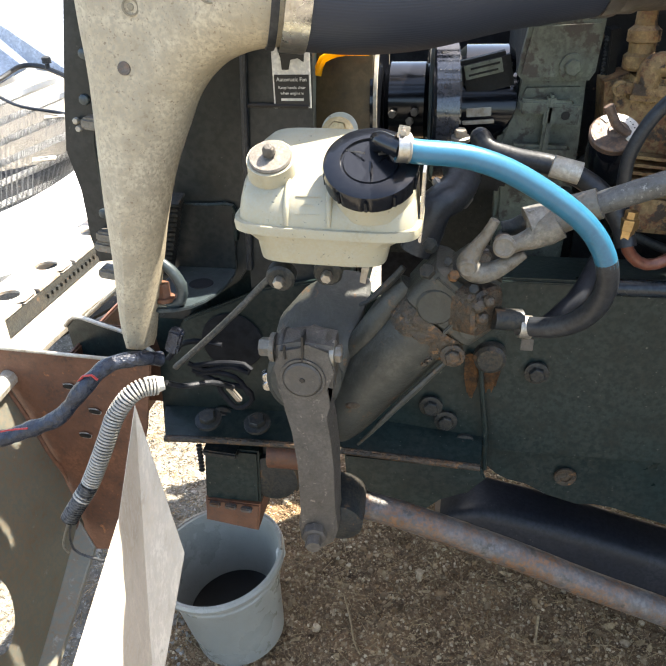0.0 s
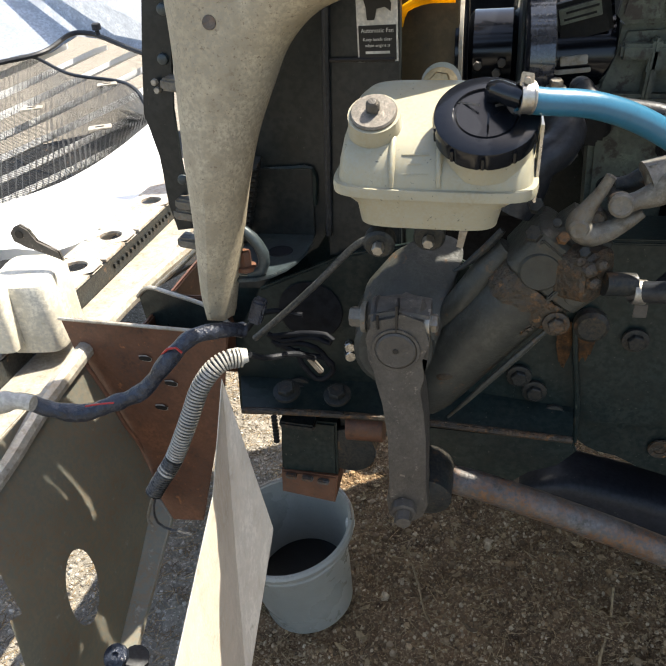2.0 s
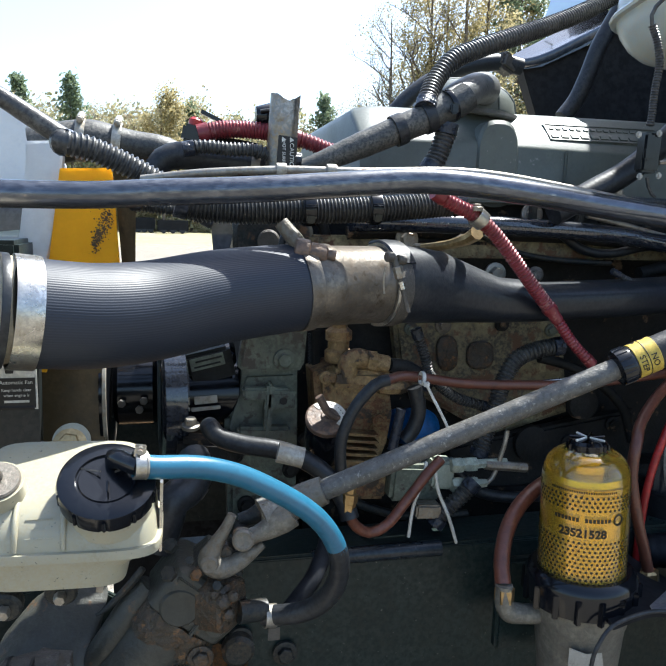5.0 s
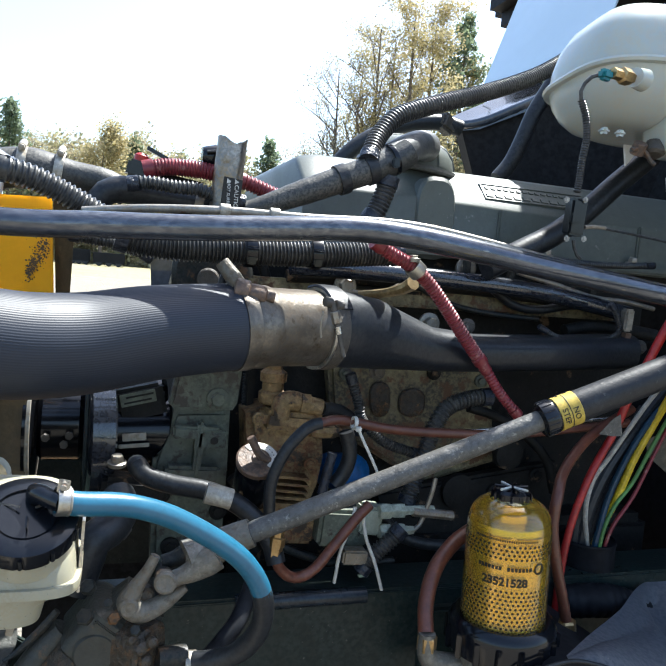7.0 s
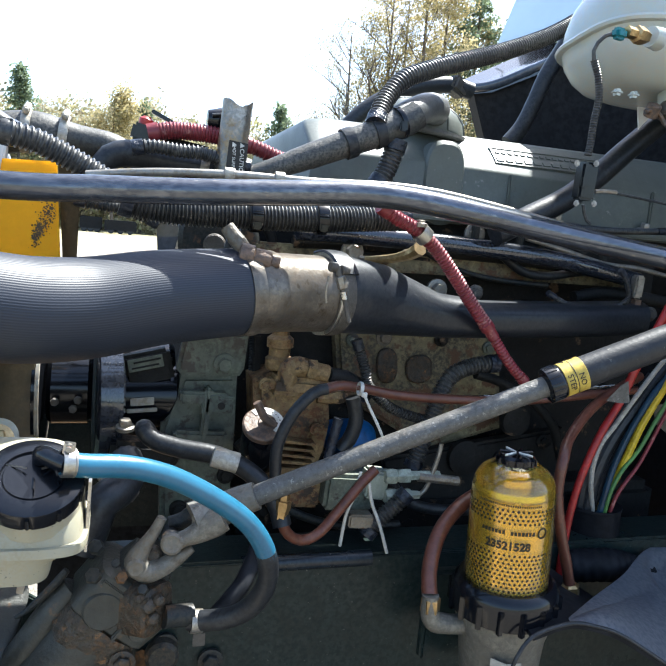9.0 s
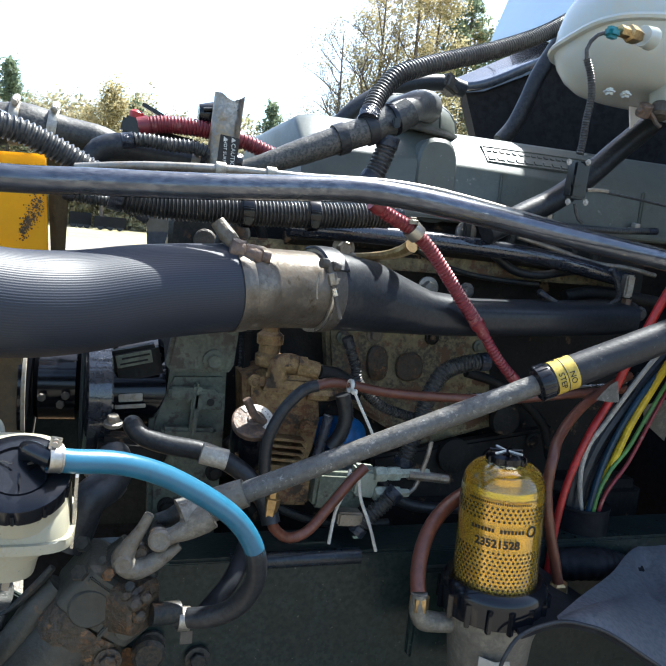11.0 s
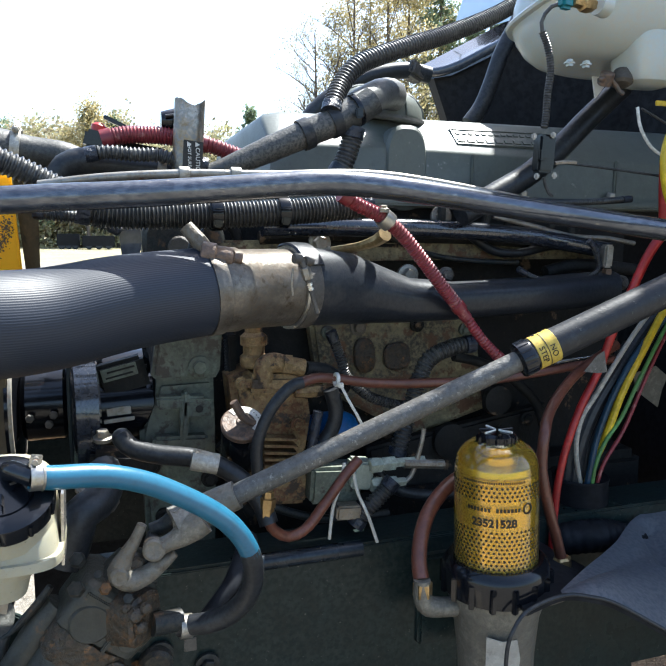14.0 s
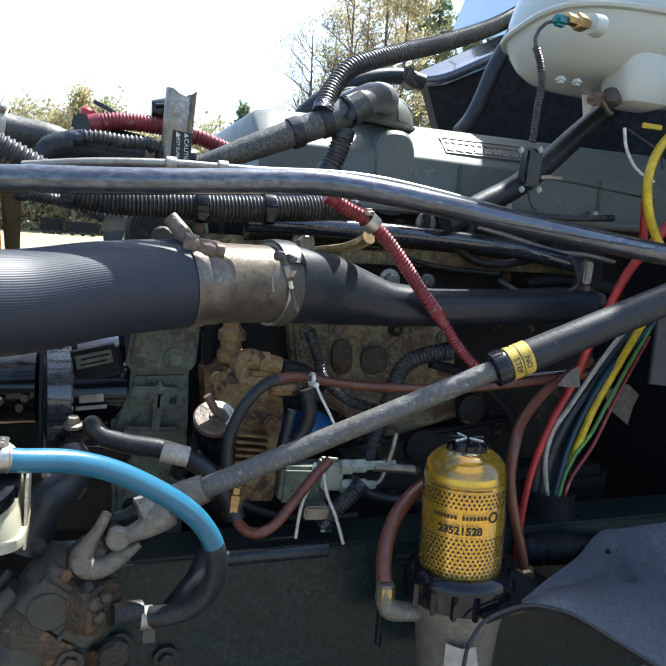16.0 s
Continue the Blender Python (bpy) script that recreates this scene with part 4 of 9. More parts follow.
def build_front_wiring():
    t = thing("taped_harness", (-0.413, 0.7, 0.969), "blue-black taped wiring harness hanging over the bumper", "wiring harness")
    main = [(-0.574, 0.6, 0.994), (-0.51, 0.607, 1.012), (-0.477, 0.613, 0.998), (-0.435, 0.62, 0.989), (-0.398, 0.633, 0.997), (-0.359, 0.647, 1.011), (-0.324, 0.66, 1.049), (-0.3, 0.687, 1.068), (-0.27, 0.713, 1.065), (-0.253, 0.74, 1.05)]
    part("loom", tube(main, 0.0105, 14, 0.005, wobble=0.22), M_TAPE, t)
    part("loose_wire", tube([(-0.336, 0.66, 1.036), (-0.327, 0.66, 1.062), (-0.311, 0.66, 1.07), (-0.302, 0.66, 1.063)], 0.0016, 6), M_CABLE_RED, t, "thin red wire")
    part("loose_wire", tube([(-0.412, 0.6, 1.017), (-0.394, 0.6, 1.022), (-0.372, 0.6, 1.026)], 0.0012, 6), M_CABLE_RED, t, "thin red wire")
    part("worn_end", tube([(-0.567, 0.59, 0.995), (-0.527, 0.59, 1.018), (-0.495, 0.59, 1.025), (-0.475, 0.59, 1.023)], [0.0130, 0.0130, 0.0100], 12, 0.004, wobble=0.25), M_CREAM, t, "frayed pale tape")
    c = thing("corrugated_conduit", (-0.293, 0.66, 0.992), "cream corrugated conduit with two bare wires", "conduit")
    path = [(-0.245, 0.7, 1.033), (-0.261, 0.689, 1.035), (-0.276, 0.677, 1.027), (-0.292, 0.666, 1.005), (-0.303, 0.656, 0.978), (-0.315, 0.647, 0.949), (-0.335, 0.639, 0.907), (-0.348, 0.63, 0.887)]
    part("core", tube(path, 0.0103, 12), M_LOOM, c, "dark grooves between the ribs")
    ribs, line = bmesh.new(), smooth_path(path, 0.0044)
    for p, q in zip(line, line[1:]):
        ring(p, q - p, 0.0100, 0.0027, 0.0022, 18, ribs)
    part("ribs", ribs, M_CREAM, c)
    part("lower_sleeve", tube([(-0.333, 0.636, 0.910), (-0.346, 0.632, 0.889), (-0.358, 0.629, 0.872), (-0.368, 0.625, 0.856)], 0.0122, 16, rib=0.0044, rib_depth=0.0014), M_LOOM, c, "dark sleeve on the lower end")
    part("tip", tube([(-0.26, 0.7, 1.031), (-0.247, 0.705, 1.032), (-0.236, 0.71, 1.032)], [0.0125, 0.0125, 0.009], 12), M_WHITE, c, "white taped tip")
    part("wire", tube([(-0.368, 0.625, 0.856), (-0.38, 0.625, 0.829), (-0.389, 0.625, 0.803), (-0.382, 0.625, 0.787)], 0.0018, 6), M_ZINC, c)
    part("wire", tube([(-0.368, 0.63, 0.851), (-0.379, 0.63, 0.816), (-0.374, 0.63, 0.787), (-0.331, 0.63, 0.775)], 0.0018, 6), M_LOOM, c)
    part("lead", tube([(-0.236, 0.71, 1.032), (-0.224, 0.74, 1.008), (-0.197, 0.77, 0.997), (-0.177, 0.8, 0.971)], 0.004, 8), M_RUBBER, c)
    s = thing("wire_tangle", (-0.213, 0.84, 0.958), "black wires and connectors bundled above the frame", "wiring")
    for pts in ([(-0.249, 0.82, 0.995), (-0.224, 0.82, 0.985), (-0.185, 0.82, 0.994), (-0.155, 0.82, 0.984), (-0.16, 0.82, 0.998), (-0.197, 0.82, 0.999), (-0.243, 0.82, 0.991)], [(-0.244, 0.82, 0.984), (-0.201, 0.82, 0.964), (-0.164, 0.82, 0.958), (-0.156, 0.82, 0.937), (-0.18, 0.82, 0.92), (-0.203, 0.82, 0.949), (-0.207, 0.82, 0.971)],
                [(-0.284, 0.83, 0.994), (-0.261, 0.83, 1.02), (-0.234, 0.83, 1.028), (-0.197, 0.83, 1.023)], [(-0.238, 0.82, 0.977), (-0.206, 0.82, 0.982), (-0.175, 0.82, 0.973), (-0.159, 0.82, 0.944)]):
        part("wire", tube(pts, 0.0042, 10), M_CAB, s)
    part("connector", box((-0.176, 0.8, 0.96), (0.03, 0.008, 0.009), (0, 55, 0), 0.002), M_ZINC, s)
    part("connector", box((-0.228, 0.74, 1.08), (0.018, 0.018, 0.035), (0, 20, 0), 0.003), M_TAPE, s)


build_front_wiring()


# ---- charge-air cooler, radiator, fan ----
def build_cooler():
    t = thing("charge_air_cooler", (-0.302, 0.8, 1.043), "beige cast-aluminium charge-air cooler tank, speckled with dirt", "cooler tank")
    flank = [(-0.310, 1.050), (-0.312, 1.102), (-0.306, 1.186), (-0.303, 1.265), (-0.297, 1.349), (-0.293, 1.409), (-0.293, 1.479), (-0.291, 1.536), (-0.286, 1.605), (-0.284, 1.66), (-0.284, 1.72)]
    belly = [(-0.276, 1.050), (-0.270, 1.076), (-0.247, 1.168), (-0.228, 1.243), (-0.208, 1.302), (-0.183, 1.353), (-0.162, 1.390), (-0.132, 1.419), (-0.100, 1.434), (-0.066, 1.4405), (-0.042, 1.4415)]
    crown = [(-0.042, 1.5530), (-0.066, 1.5540), (-0.106, 1.560), (-0.145, 1.570), (-0.183, 1.583), (-0.212, 1.599), (-0.228, 1.618), (-0.236, 1.645), (-0.239, 1.72)]
    flat = lambda pts, step: [(p.x, p.z) for p in smooth_path([Vector((x, 0, z)) for x, z in pts], step)]
    left, under, over = flat(flank, 0.006), flat(belly, 0.006), flat(crown, 0.006)
    mouth = [(-0.042, 1.4415 + 0.1115 * k / 20) for k in range(1, 20)]
    rim = np.array(left[::-1] + under), np.array(over + left[::-1][:1])

    def away(x, z):
        """Distance to the outline, the open mouth left out."""
        best = 9.0
        for line in rim:
            a, b = line[:-1], line[1:]
            ab = b - a
            k = np.clip(((np.array((x, z)) - a) * ab).sum(1) / np.maximum((ab * ab).sum(1), 1e-12), 0, 1)
            best = min(best, float(np.sqrt((((a + ab * k[:, None]) - (x, z)) ** 2).sum(1).min())))
        return best

    wall, rows = 0.0562, []
    lz, lx = [p[1] for p in left], [p[0] for p in left]
    for x1, z in under + mouth + over:
        x0 = float(np.interp(z, lz, lx))
        near, far = [], []
        for j in range(29):
            x = x0 + (x1 - x0) * (0.5 - 0.5 * math.cos(math.pi * j / 28))
            d = min(away(x, z), wall)
            y = 0.775 - 0.035 * min(1.0, max(0.0, (x + 0.20) / 0.14))
            h = math.sqrt(max(wall * wall - (wall - d) ** 2, 0.0))
            near.append(Vector((x, y - h, z)))
            far.append(Vector((x, y + h, z)))
        rows.append(near + far[-2:0:-1])
    part("tank", rings_to(bmesh.new(), rows), M_CAST, t)
    part("cast_number", lettering("03547", 0.019, frame_of((-0.212, 0.7160, 1.507), (1, 0, -0.03), (0, 0, 1)), 0.0012), M_MARK, t)
    for c, r in (((-0.163, 0.7085, 1.502), 0.0095), ((-0.118, 0.6985, 1.498), 0.0125), ((-0.210, 0.7175, 1.482), 0.0078)):
        part("cast_ring", ring(c, (0.2, -1, 0.0), r, 0.0016, 0.0010, 28), M_MARK, t)
        part("cast_dot", lathe(c, (0.2, -1, 0.0), [(-0.001, r * 0.45), (0.0006, r * 0.4), (0.0008, r * 0.1)], 14), M_MARK, t)
    part("cast_plug", lathe((-0.228, 0.7180, 1.423), (0, -1, 0), [(-0.002, 0.0075), (0.0006, 0.007), (0.001, 0.003)], 18), M_LINK, t)
    for y in (158, 438, 462, 525):
        p = Vector((-0.304, 0.78, 1.352)) if y == 158 else Vector(hit_row[y])
        part("lug", box(p + Vector((0.004, 0, 0)), (0.036, 0.026, 0.014), (0, 8, 0), 0.003), M_YOKE, t)
    foot = thing("cooler_mount", (-0.219, 0.82, 1.12), "grey steel mounting ear bolted to the cooler tank", "bracket")
    shelf = [(-0.278, 0.785), (-0.260, 0.770), (-0.238, 0.774), (-0.219, 0.786), (-0.205, 0.806), (-0.196, 0.830), (-0.191, 0.86), (-0.190, 0.891), (-0.193, 0.922), (-0.284, 0.922), (-0.285, 0.843)]
    part("ear", plate([(x, y, 1.108) for x, y in shelf], (0, 0, -0.005), 0.001), M_WHEEL, foot)
    part("ear_back", plate([(-0.272, 0.916, 1.207), (-0.188, 0.916, 1.207), (-0.192, 0.916, 1.106), (-0.284, 0.916, 1.106)], (0, 0.005, 0), 0.001), M_RADIATOR, foot)
    part("loop", tube([(-0.256, 0.785, 1.177), (-0.238, 0.785, 1.160), (-0.227, 0.785, 1.138), (-0.231, 0.785, 1.116), (-0.25, 0.785, 1.109)], [0.0055, 0.0075, 0.008, 0.0075, 0.006], 14), M_WHEEL, foot)
    part("hole", lathe((-0.228, 0.858, 1.1082), (0, 0, 1), [(0, 0.018), (0.0008, 0.017)], 24), M_CAB, foot)
    part("ear_tab", box((-0.258, 0.79, 1.107), (0.035, 0.02, 0.012), (0, 6, 0), 0.003), M_CAST, foot)
    part("bolt", hexbolt((-0.253, 0.785, 1.12), (0, 0, 1), 0.009, 0.022), M_RUST, foot, "rusty bolt")
    s = thing("side_strip", (-0.324, 0.8, 1.277), "black riveted steel strip along the cooler tank", "bracket")
    part("strip", plate([(-0.324, 0.795, 1.487), (-0.29, 0.795, 1.485), (-0.308, 0.795, 1.394), (-0.32, 0.795, 1.321), (-0.322, 0.795, 1.262), (-0.321, 0.795, 1.196), (-0.322, 0.795, 1.167), (-0.344, 0.795, 1.164), (-0.35, 0.795, 1.202), (-0.348, 0.795, 1.263), (-0.359, 0.795, 1.315), (-0.347, 0.795, 1.377)], (0, 0.006, 0), 0.001), M_RADIATOR, s)
    for p in [(-0.31, 0.792, 1.429), (-0.32, 0.792, 1.377), (-0.323, 0.792, 1.234), (-0.329, 0.792, 1.186)]:
        part("rivet", lathe(p, (0, -1, 0), [(-0.002, 0.0068), (0.0015, 0.006), (0.003, 0.003)], 14), M_WHEEL, s)
    for p in [(-0.333, 0.79, 1.353), (-0.331, 0.79, 1.344)]:
        part("pin", hexbolt(p, (0, -1, 0), 0.004, 0.006, washer=False), M_TRIM, s)


hit_row = {438: (-0.319, 0.79, 1.205), 462: (-0.324, 0.79, 1.191), 525: (-0.326, 0.79, 1.152)}
build_cooler()


def build_radiator():
    t = thing("radiator", (-0.239, 0.98, 0.983), "dark radiator side frame with a warning decal", "radiator")
    part("side_panel", plate([(-0.279, 0.925, 1.549), (-0.145, 0.925, 1.537), (-0.16, 0.925, 1.384), (-0.176, 0.925, 1.108), (-0.191, 0.925, 1.084), (-0.291, 0.925, 1.011), (-0.333, 0.925, 1.01)], (0, 0.02, 0), 0.002), M_RADIATOR, t)
    part("fan_side_panel", plate([(-0.141, 0.915, 1.537), (-0.06, 0.915, 1.53), (-0.064, 0.915, 1.332), (-0.067, 0.915, 1.077), (-0.172, 0.915, 1.076), (-0.157, 0.915, 1.366)], (0, 0.02, 0), 0.002), M_RADIATOR, t)
    part("seam_bead", tube([(-0.142, 0.91, 1.525), (-0.153, 0.91, 1.396), (-0.169, 0.91, 1.111)], 0.005, 8), M_RUBBER, t)
    part("cross_seam", tube([(-0.158, 0.911, 1.348), (-0.126, 0.911, 1.348), (-0.069, 0.911, 1.347)], 0.003, 6), M_INK, t)
    part("ledge", tube([(-0.261, 0.92, 1.204), (-0.224, 0.92, 1.205), (-0.188, 0.92, 1.203), (-0.189, 0.92, 1.153)], 0.004, 6), M_RAIL, t)
    bm = bmesh.new()
    for i in range(16):
        p = Vector((-0.268, 0.9, 1.219)).lerp(Vector((-0.298, 0.9, 1.108)), i / 15)
        box(p, (0.022, 0.03, 0.0045), (18, 0, 0), 0.001, bm)
    part("fin_edge", bm, M_IRON, t, "dusty radiator fins")
    # decal on the fan-side panel
    c = frame_of((-0.09, 0.912, 1.377), (1, 0, 0), (0, 0, 1))
    d = part("decal", box(c @ Vector((0, 0.019, 0.0005)), (0.050, 0.0012, 0.102), bevel=0.0), M_WHITE, t, "white and black warning decal")
    part("black_field", box(c @ Vector((0, -0.010, 0.0015)), (0.046, 0.001, 0.040), bevel=0), M_INK, d)
    part("red_header", box(c @ Vector((0, 0.0605, 0.0015)), (0.046, 0.001, 0.013), bevel=0), M_CABLE_RED, d)
    part("words", lettering("DANGER", 0.0095, c @ Matrix.Translation((0.003, 0.0605, 0.0024))), M_WHITE, d, smooth=False)
    part("pictogram", plate([c @ Vector(p) for p in ((-0.012, 0.016, 0.002), (-0.003, 0.016, 0.002), (0.0, 0.028, 0.002), (0.010, 0.030, 0.002), (0.017, 0.025, 0.002), (0.018, 0.034, 0.002), (0.012, 0.044, 0.002), (-0.008, 0.047, 0.002), (-0.016, 0.040, 0.002), (-0.013, 0.030, 0.002))], c.to_3x3() @ Vector((0, 0, 0.0006)), 0), M_INK, d)
    for words, y, s in (("Automatic Fan", 0.004, 0.0068), ("Keep hands clear", -0.006, 0.0052), ("when engine is", -0.013, 0.0052)):
        part("words", lettering(words, s, c @ Matrix.Translation((0, y, 0.0024))), M_WHITE, d, smooth=False)
    part("word_bar", box(c @ Vector((0, -0.021, 0.0022)), (0.03, 0.0008, 0.003), bevel=0), M_WHITE, d)
    # unseen core box, added to block sun from the ground below
    part("core", box((-0.15, 1.42, 1.13), (0.12, 0.92, 0.86), bevel=0.006), M_RAIL, t)
    # made-up dark sheet, hides sunlit ground in the gap by the cooler mount
    part("gap_blind", plate([(-0.37, 0.955, 1.024), (-0.289, 0.955, 1.084), (-0.148, 0.955, 1.092), (-0.162, 0.955, 0.895), (-0.349, 0.955, 0.887)], (0, 0.006, 0), 0.001), M_RAIL, t)
    part("lower_tank", box((-0.20, 1.42, 0.67), (0.14, 0.94, 0.08), bevel=0.01), M_IRON, t)
    top = thing("radiator_top_bracket", (-0.177, 0.9, 1.71), "grey stamped steel bracket on top of the radiator", "bracket")
    part("post", plate([(-0.254, 0.93, 1.804), (-0.209, 0.93, 1.805), (-0.145, 0.93, 1.759), (-0.15, 0.93, 1.613), (-0.148, 0.93, 1.555), (-0.268, 0.93, 1.554)], (0, 0.02, 0), 0.002), M_RAIL, top)
    part("upper_plate", plate([(-0.206, 0.905, 1.745), (-0.151, 0.905, 1.748), (-0.143, 0.905, 1.744), (-0.142, 0.905, 1.725), (-0.146, 0.905, 1.674), (-0.212, 0.905, 1.673)], (0, 0.02, 0), 0.003), M_IRON, top)
    part("round_ear", lathe((-0.223, 0.895, 1.732), (0, -1, 0), [(-0.01, 0.024), (0.004, 0.024), (0.006, 0.021)], 28), M_LINK, top)
    for x, w in ((0, 0.026), (1, 0.022), (2, 0.024)):
        part("rubber_block", box(Vector((-0.199, 0.885, 1.702)).lerp(Vector((-0.155, 0.885, 1.703)), x / 2), (w, 0.02, 0.026), (0, 3, 0), 0.003), M_CAST, top, "beige rubber block")
    part("ledge", box((-0.184, 0.882, 1.684), (0.085, 0.024, 0.014), (0, 2, 0), 0.003), M_LINK, top)
    for p in [(-0.213, 0.88, 1.672), (-0.18, 0.88, 1.671), (-0.152, 0.88, 1.671)]:
        part("slot", box(p, (0.020, 0.006, 0.012), bevel=0.001), M_INK, top)
    for p, r in (((-0.215, 0.888, 1.736), 0.0085), ((-0.171, 0.897, 1.734), 0.0075)):
        part("bolt", hexbolt(p, (0, -1, 0), r, 0.008, washer=False), M_TRIM, top)
    # sunlight on this upright is given by the white hood colour
    part("upright", tube([(-0.122, 0.9, 1.731), (-0.127, 0.9, 1.711), (-0.134, 0.9, 1.681), (-0.14, 0.9, 1.646)], [0.010, 0.011, 0.008, 0.006], 12, 0.01), M_HOOD, top, "upright coloured white for sunlight")
    part("panel_press", tube([(-0.226, 0.927, 1.6), (-0.189, 0.927, 1.601), (-0.175, 0.927, 1.597), (-0.174, 0.927, 1.587), (-0.19, 0.927, 1.584), (-0.227, 0.927, 1.584)], 0.003, 6), M_RAIL, top)
    hood = thing("raised_hood", (-0.29, 1.9, 1.734), "white inside of the tipped hood, its lower part coloured navy for shade", "hood")
    part("panel", plate([(-0.435, 1.9, 1.923), (-0.323, 1.9, 1.891), (-0.242, 1.9, 1.837), (-0.181, 1.9, 1.772), (-0.157, 1.9, 1.715), (-0.164, 1.9, 1.521), (-0.465, 1.9, 1.52)], (0, 0.02, 0), 0.004), M_HOOD, hood)
    # the shaded part of the white hood, its shade given as navy
    part("shade_panel", plate([(-0.386, 1.86, 1.66), (-0.227, 1.86, 1.662), (-0.245, 1.86, 1.511), (-0.396, 1.86, 1.511)], (0, 0.01, 0), 0.003), M_COWL, hood, "hood panel with its shade coloured navy")
    part("stay_rod", tube([(-0.159, 0.9, 1.753), (-0.132, 0.9, 1.753), (-0.115, 0.9, 1.747), (-0.086, 0.9, 1.73), (-0.047, 0.9, 1.705), (-0.01, 0.9, 1.681)], [0.007, 0.009, 0.011, 0.012, 0.0125, 0.013], 14, 0.01), M_LOOM, hood, "dark tapered cable sleeve")


build_radiator()


def build_fan():
    s = thing("fan_shroud", (-0.018, 1.05, 1.525), "yellow-painted fan shroud with a scorched corner", "fan shroud")
    part("yellow_face", plate([(-0.048, 1.05, 1.66), (0.023, 1.05, 1.663), (0.031, 1.05, 1.513), (-0.07, 1.05, 1.512)], (0, 0.02, 0), 0.003), M_YELLOW, s)
    burn, rnd = bmesh.new(), random.Random(3)
    for _ in range(700):
        k = rnd.random() ** 1.4
        q = Vector((-0.004, 1.048, 1.551)).lerp(Vector((0.023, 1.048, 1.602)), k) + Vector((rnd.gauss(0, 0.0065 * (0.3 + k)), 0, rnd.gauss(0, 0.0055)))
        if q.x < 0.024:
            lathe(q, (0, -1, 0), [(0, 0.0004 + 0.0013 * rnd.random() ** 3), (0.0004, 0.0003)], 5, burn)
    part("scorch", burn, M_BROWN, s, "burnt speckled patch")
    # side coloured dark brown, unlike the yellow face
    part("side_face", plate([(0.025, 1.05, 1.663), (0.052, 1.087, 1.667), (0.046, 1.123, 1.507), (0.027, 1.16, 1.504)], (0.004, 0.0, 0), 0.001), M_BROWN, s, "dark brown side")
    part("white_duct", plate([(-0.093, 1.06, 1.697), (-0.042, 1.06, 1.7), (-0.052, 1.06, 1.616), (-0.072, 1.06, 1.511), (-0.124, 1.06, 1.511), (-0.102, 1.06, 1.572)], (0, 0.03, 0), 0.004), M_HOOD, s, "pale grey duct wall")
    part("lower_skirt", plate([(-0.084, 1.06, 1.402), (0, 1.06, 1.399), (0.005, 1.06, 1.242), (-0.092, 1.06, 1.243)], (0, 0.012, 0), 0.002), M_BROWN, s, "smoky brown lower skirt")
    part("ring_lip", tube([(-0.082, 1.05, 1.365), (-0.073, 1.05, 1.387), (-0.043, 1.05, 1.397), (-0.005, 1.05, 1.397)], 0.006, 8), M_YELLOW, s)
    f = thing("fan_hub", (0.051, 1.16, 1.309), "black fan clutch hub with a teal-grey belt pulley", "fan hub")
    a, b = Vector((-0.007, 1.16, 1.308)), Vector((0.197, 1.16, 1.306))
    ax = Vector((1, 0, 0))
    sc = (b - a).length / 280
    mid = lambda px: a + ax * (px - 520) * sc
    part("drum", cyl(mid(545), mid(640), 0.060, 40), M_CAP, f)
    part("front_disc", lathe(mid(518), ax, [(0, 0.085), (0.004, 0.112), (0.013, 0.112), (0.015, 0.07)], 48), M_CAP, f)
    part("disc_edge", ring(mid(534), ax, 0.108, 0.006, 0.004, 48), M_TRIM, f, "bare worn disc edge")
    part("belt_pulley", lathe(mid(641), ax, [(0, 0.09), (0.002, 0.124), (0.006, 0.127), (0.010, 0.122), (0.028, 0.122), (0.032, 0.127), (0.036, 0.124), (0.038, 0.09)], 64), M_WHEEL, f)
    part("pulley_edge", ring(mid(692), ax, 0.115, 0.004, 0.006, 48), M_LINK, f, "rust-edged rim")
    part("rear_drum", cyl(mid(700), mid(815), 0.085, 36), M_CAP, f)
    # two pale plates stand in for slots with sunlight behind them
    for y, z, w in ((805, 812, 0.036), (829, 832, 0.046)):
        part("sunlit_slot", box(Vector((0.156, 1.06, 1.311)) if y == 805 else Vector((0.156, 1.06, 1.297)), (w, 0.006, 0.012 if y == 805 else 0.006), (0, -4, 0), 0.001), M_TRIM, f, "pale plate in place of a sunlit slot")
    part("belt_label", box((0.159, 1.069, 1.370), (0.054, 0.003, 0.020), (0, -13, 0), 0.0008), M_ENGINE, f, "grubby printed belt label")
    for k in range(2):
        part("print_bar", box(Vector((0.161, 1.067, 1.3745)) + Vector((-0.002 * k, 0, -0.009 * k)), (0.042, 0.001, 0.0028), (0, -13, 0), 0), M_DARK, f)
    part("tensioner_arm", box((0.164, 1.09, 1.359), (0.075, 0.03, 0.055), (0, -13, 0), 0.006), M_DARK, f)
    for px, py in ((560, 812), (610, 808), (600, 828)):
        part("hub_bolt", hexbolt((0.026, 1.09, 1.302) if px == 560 else ((0.06, 1.09, 1.305) if px == 610 else (0.053, 1.09, 1.291)), (0, -1, 0), 0.0065, 0.007, washer=False), M_ARM, f)


build_fan()


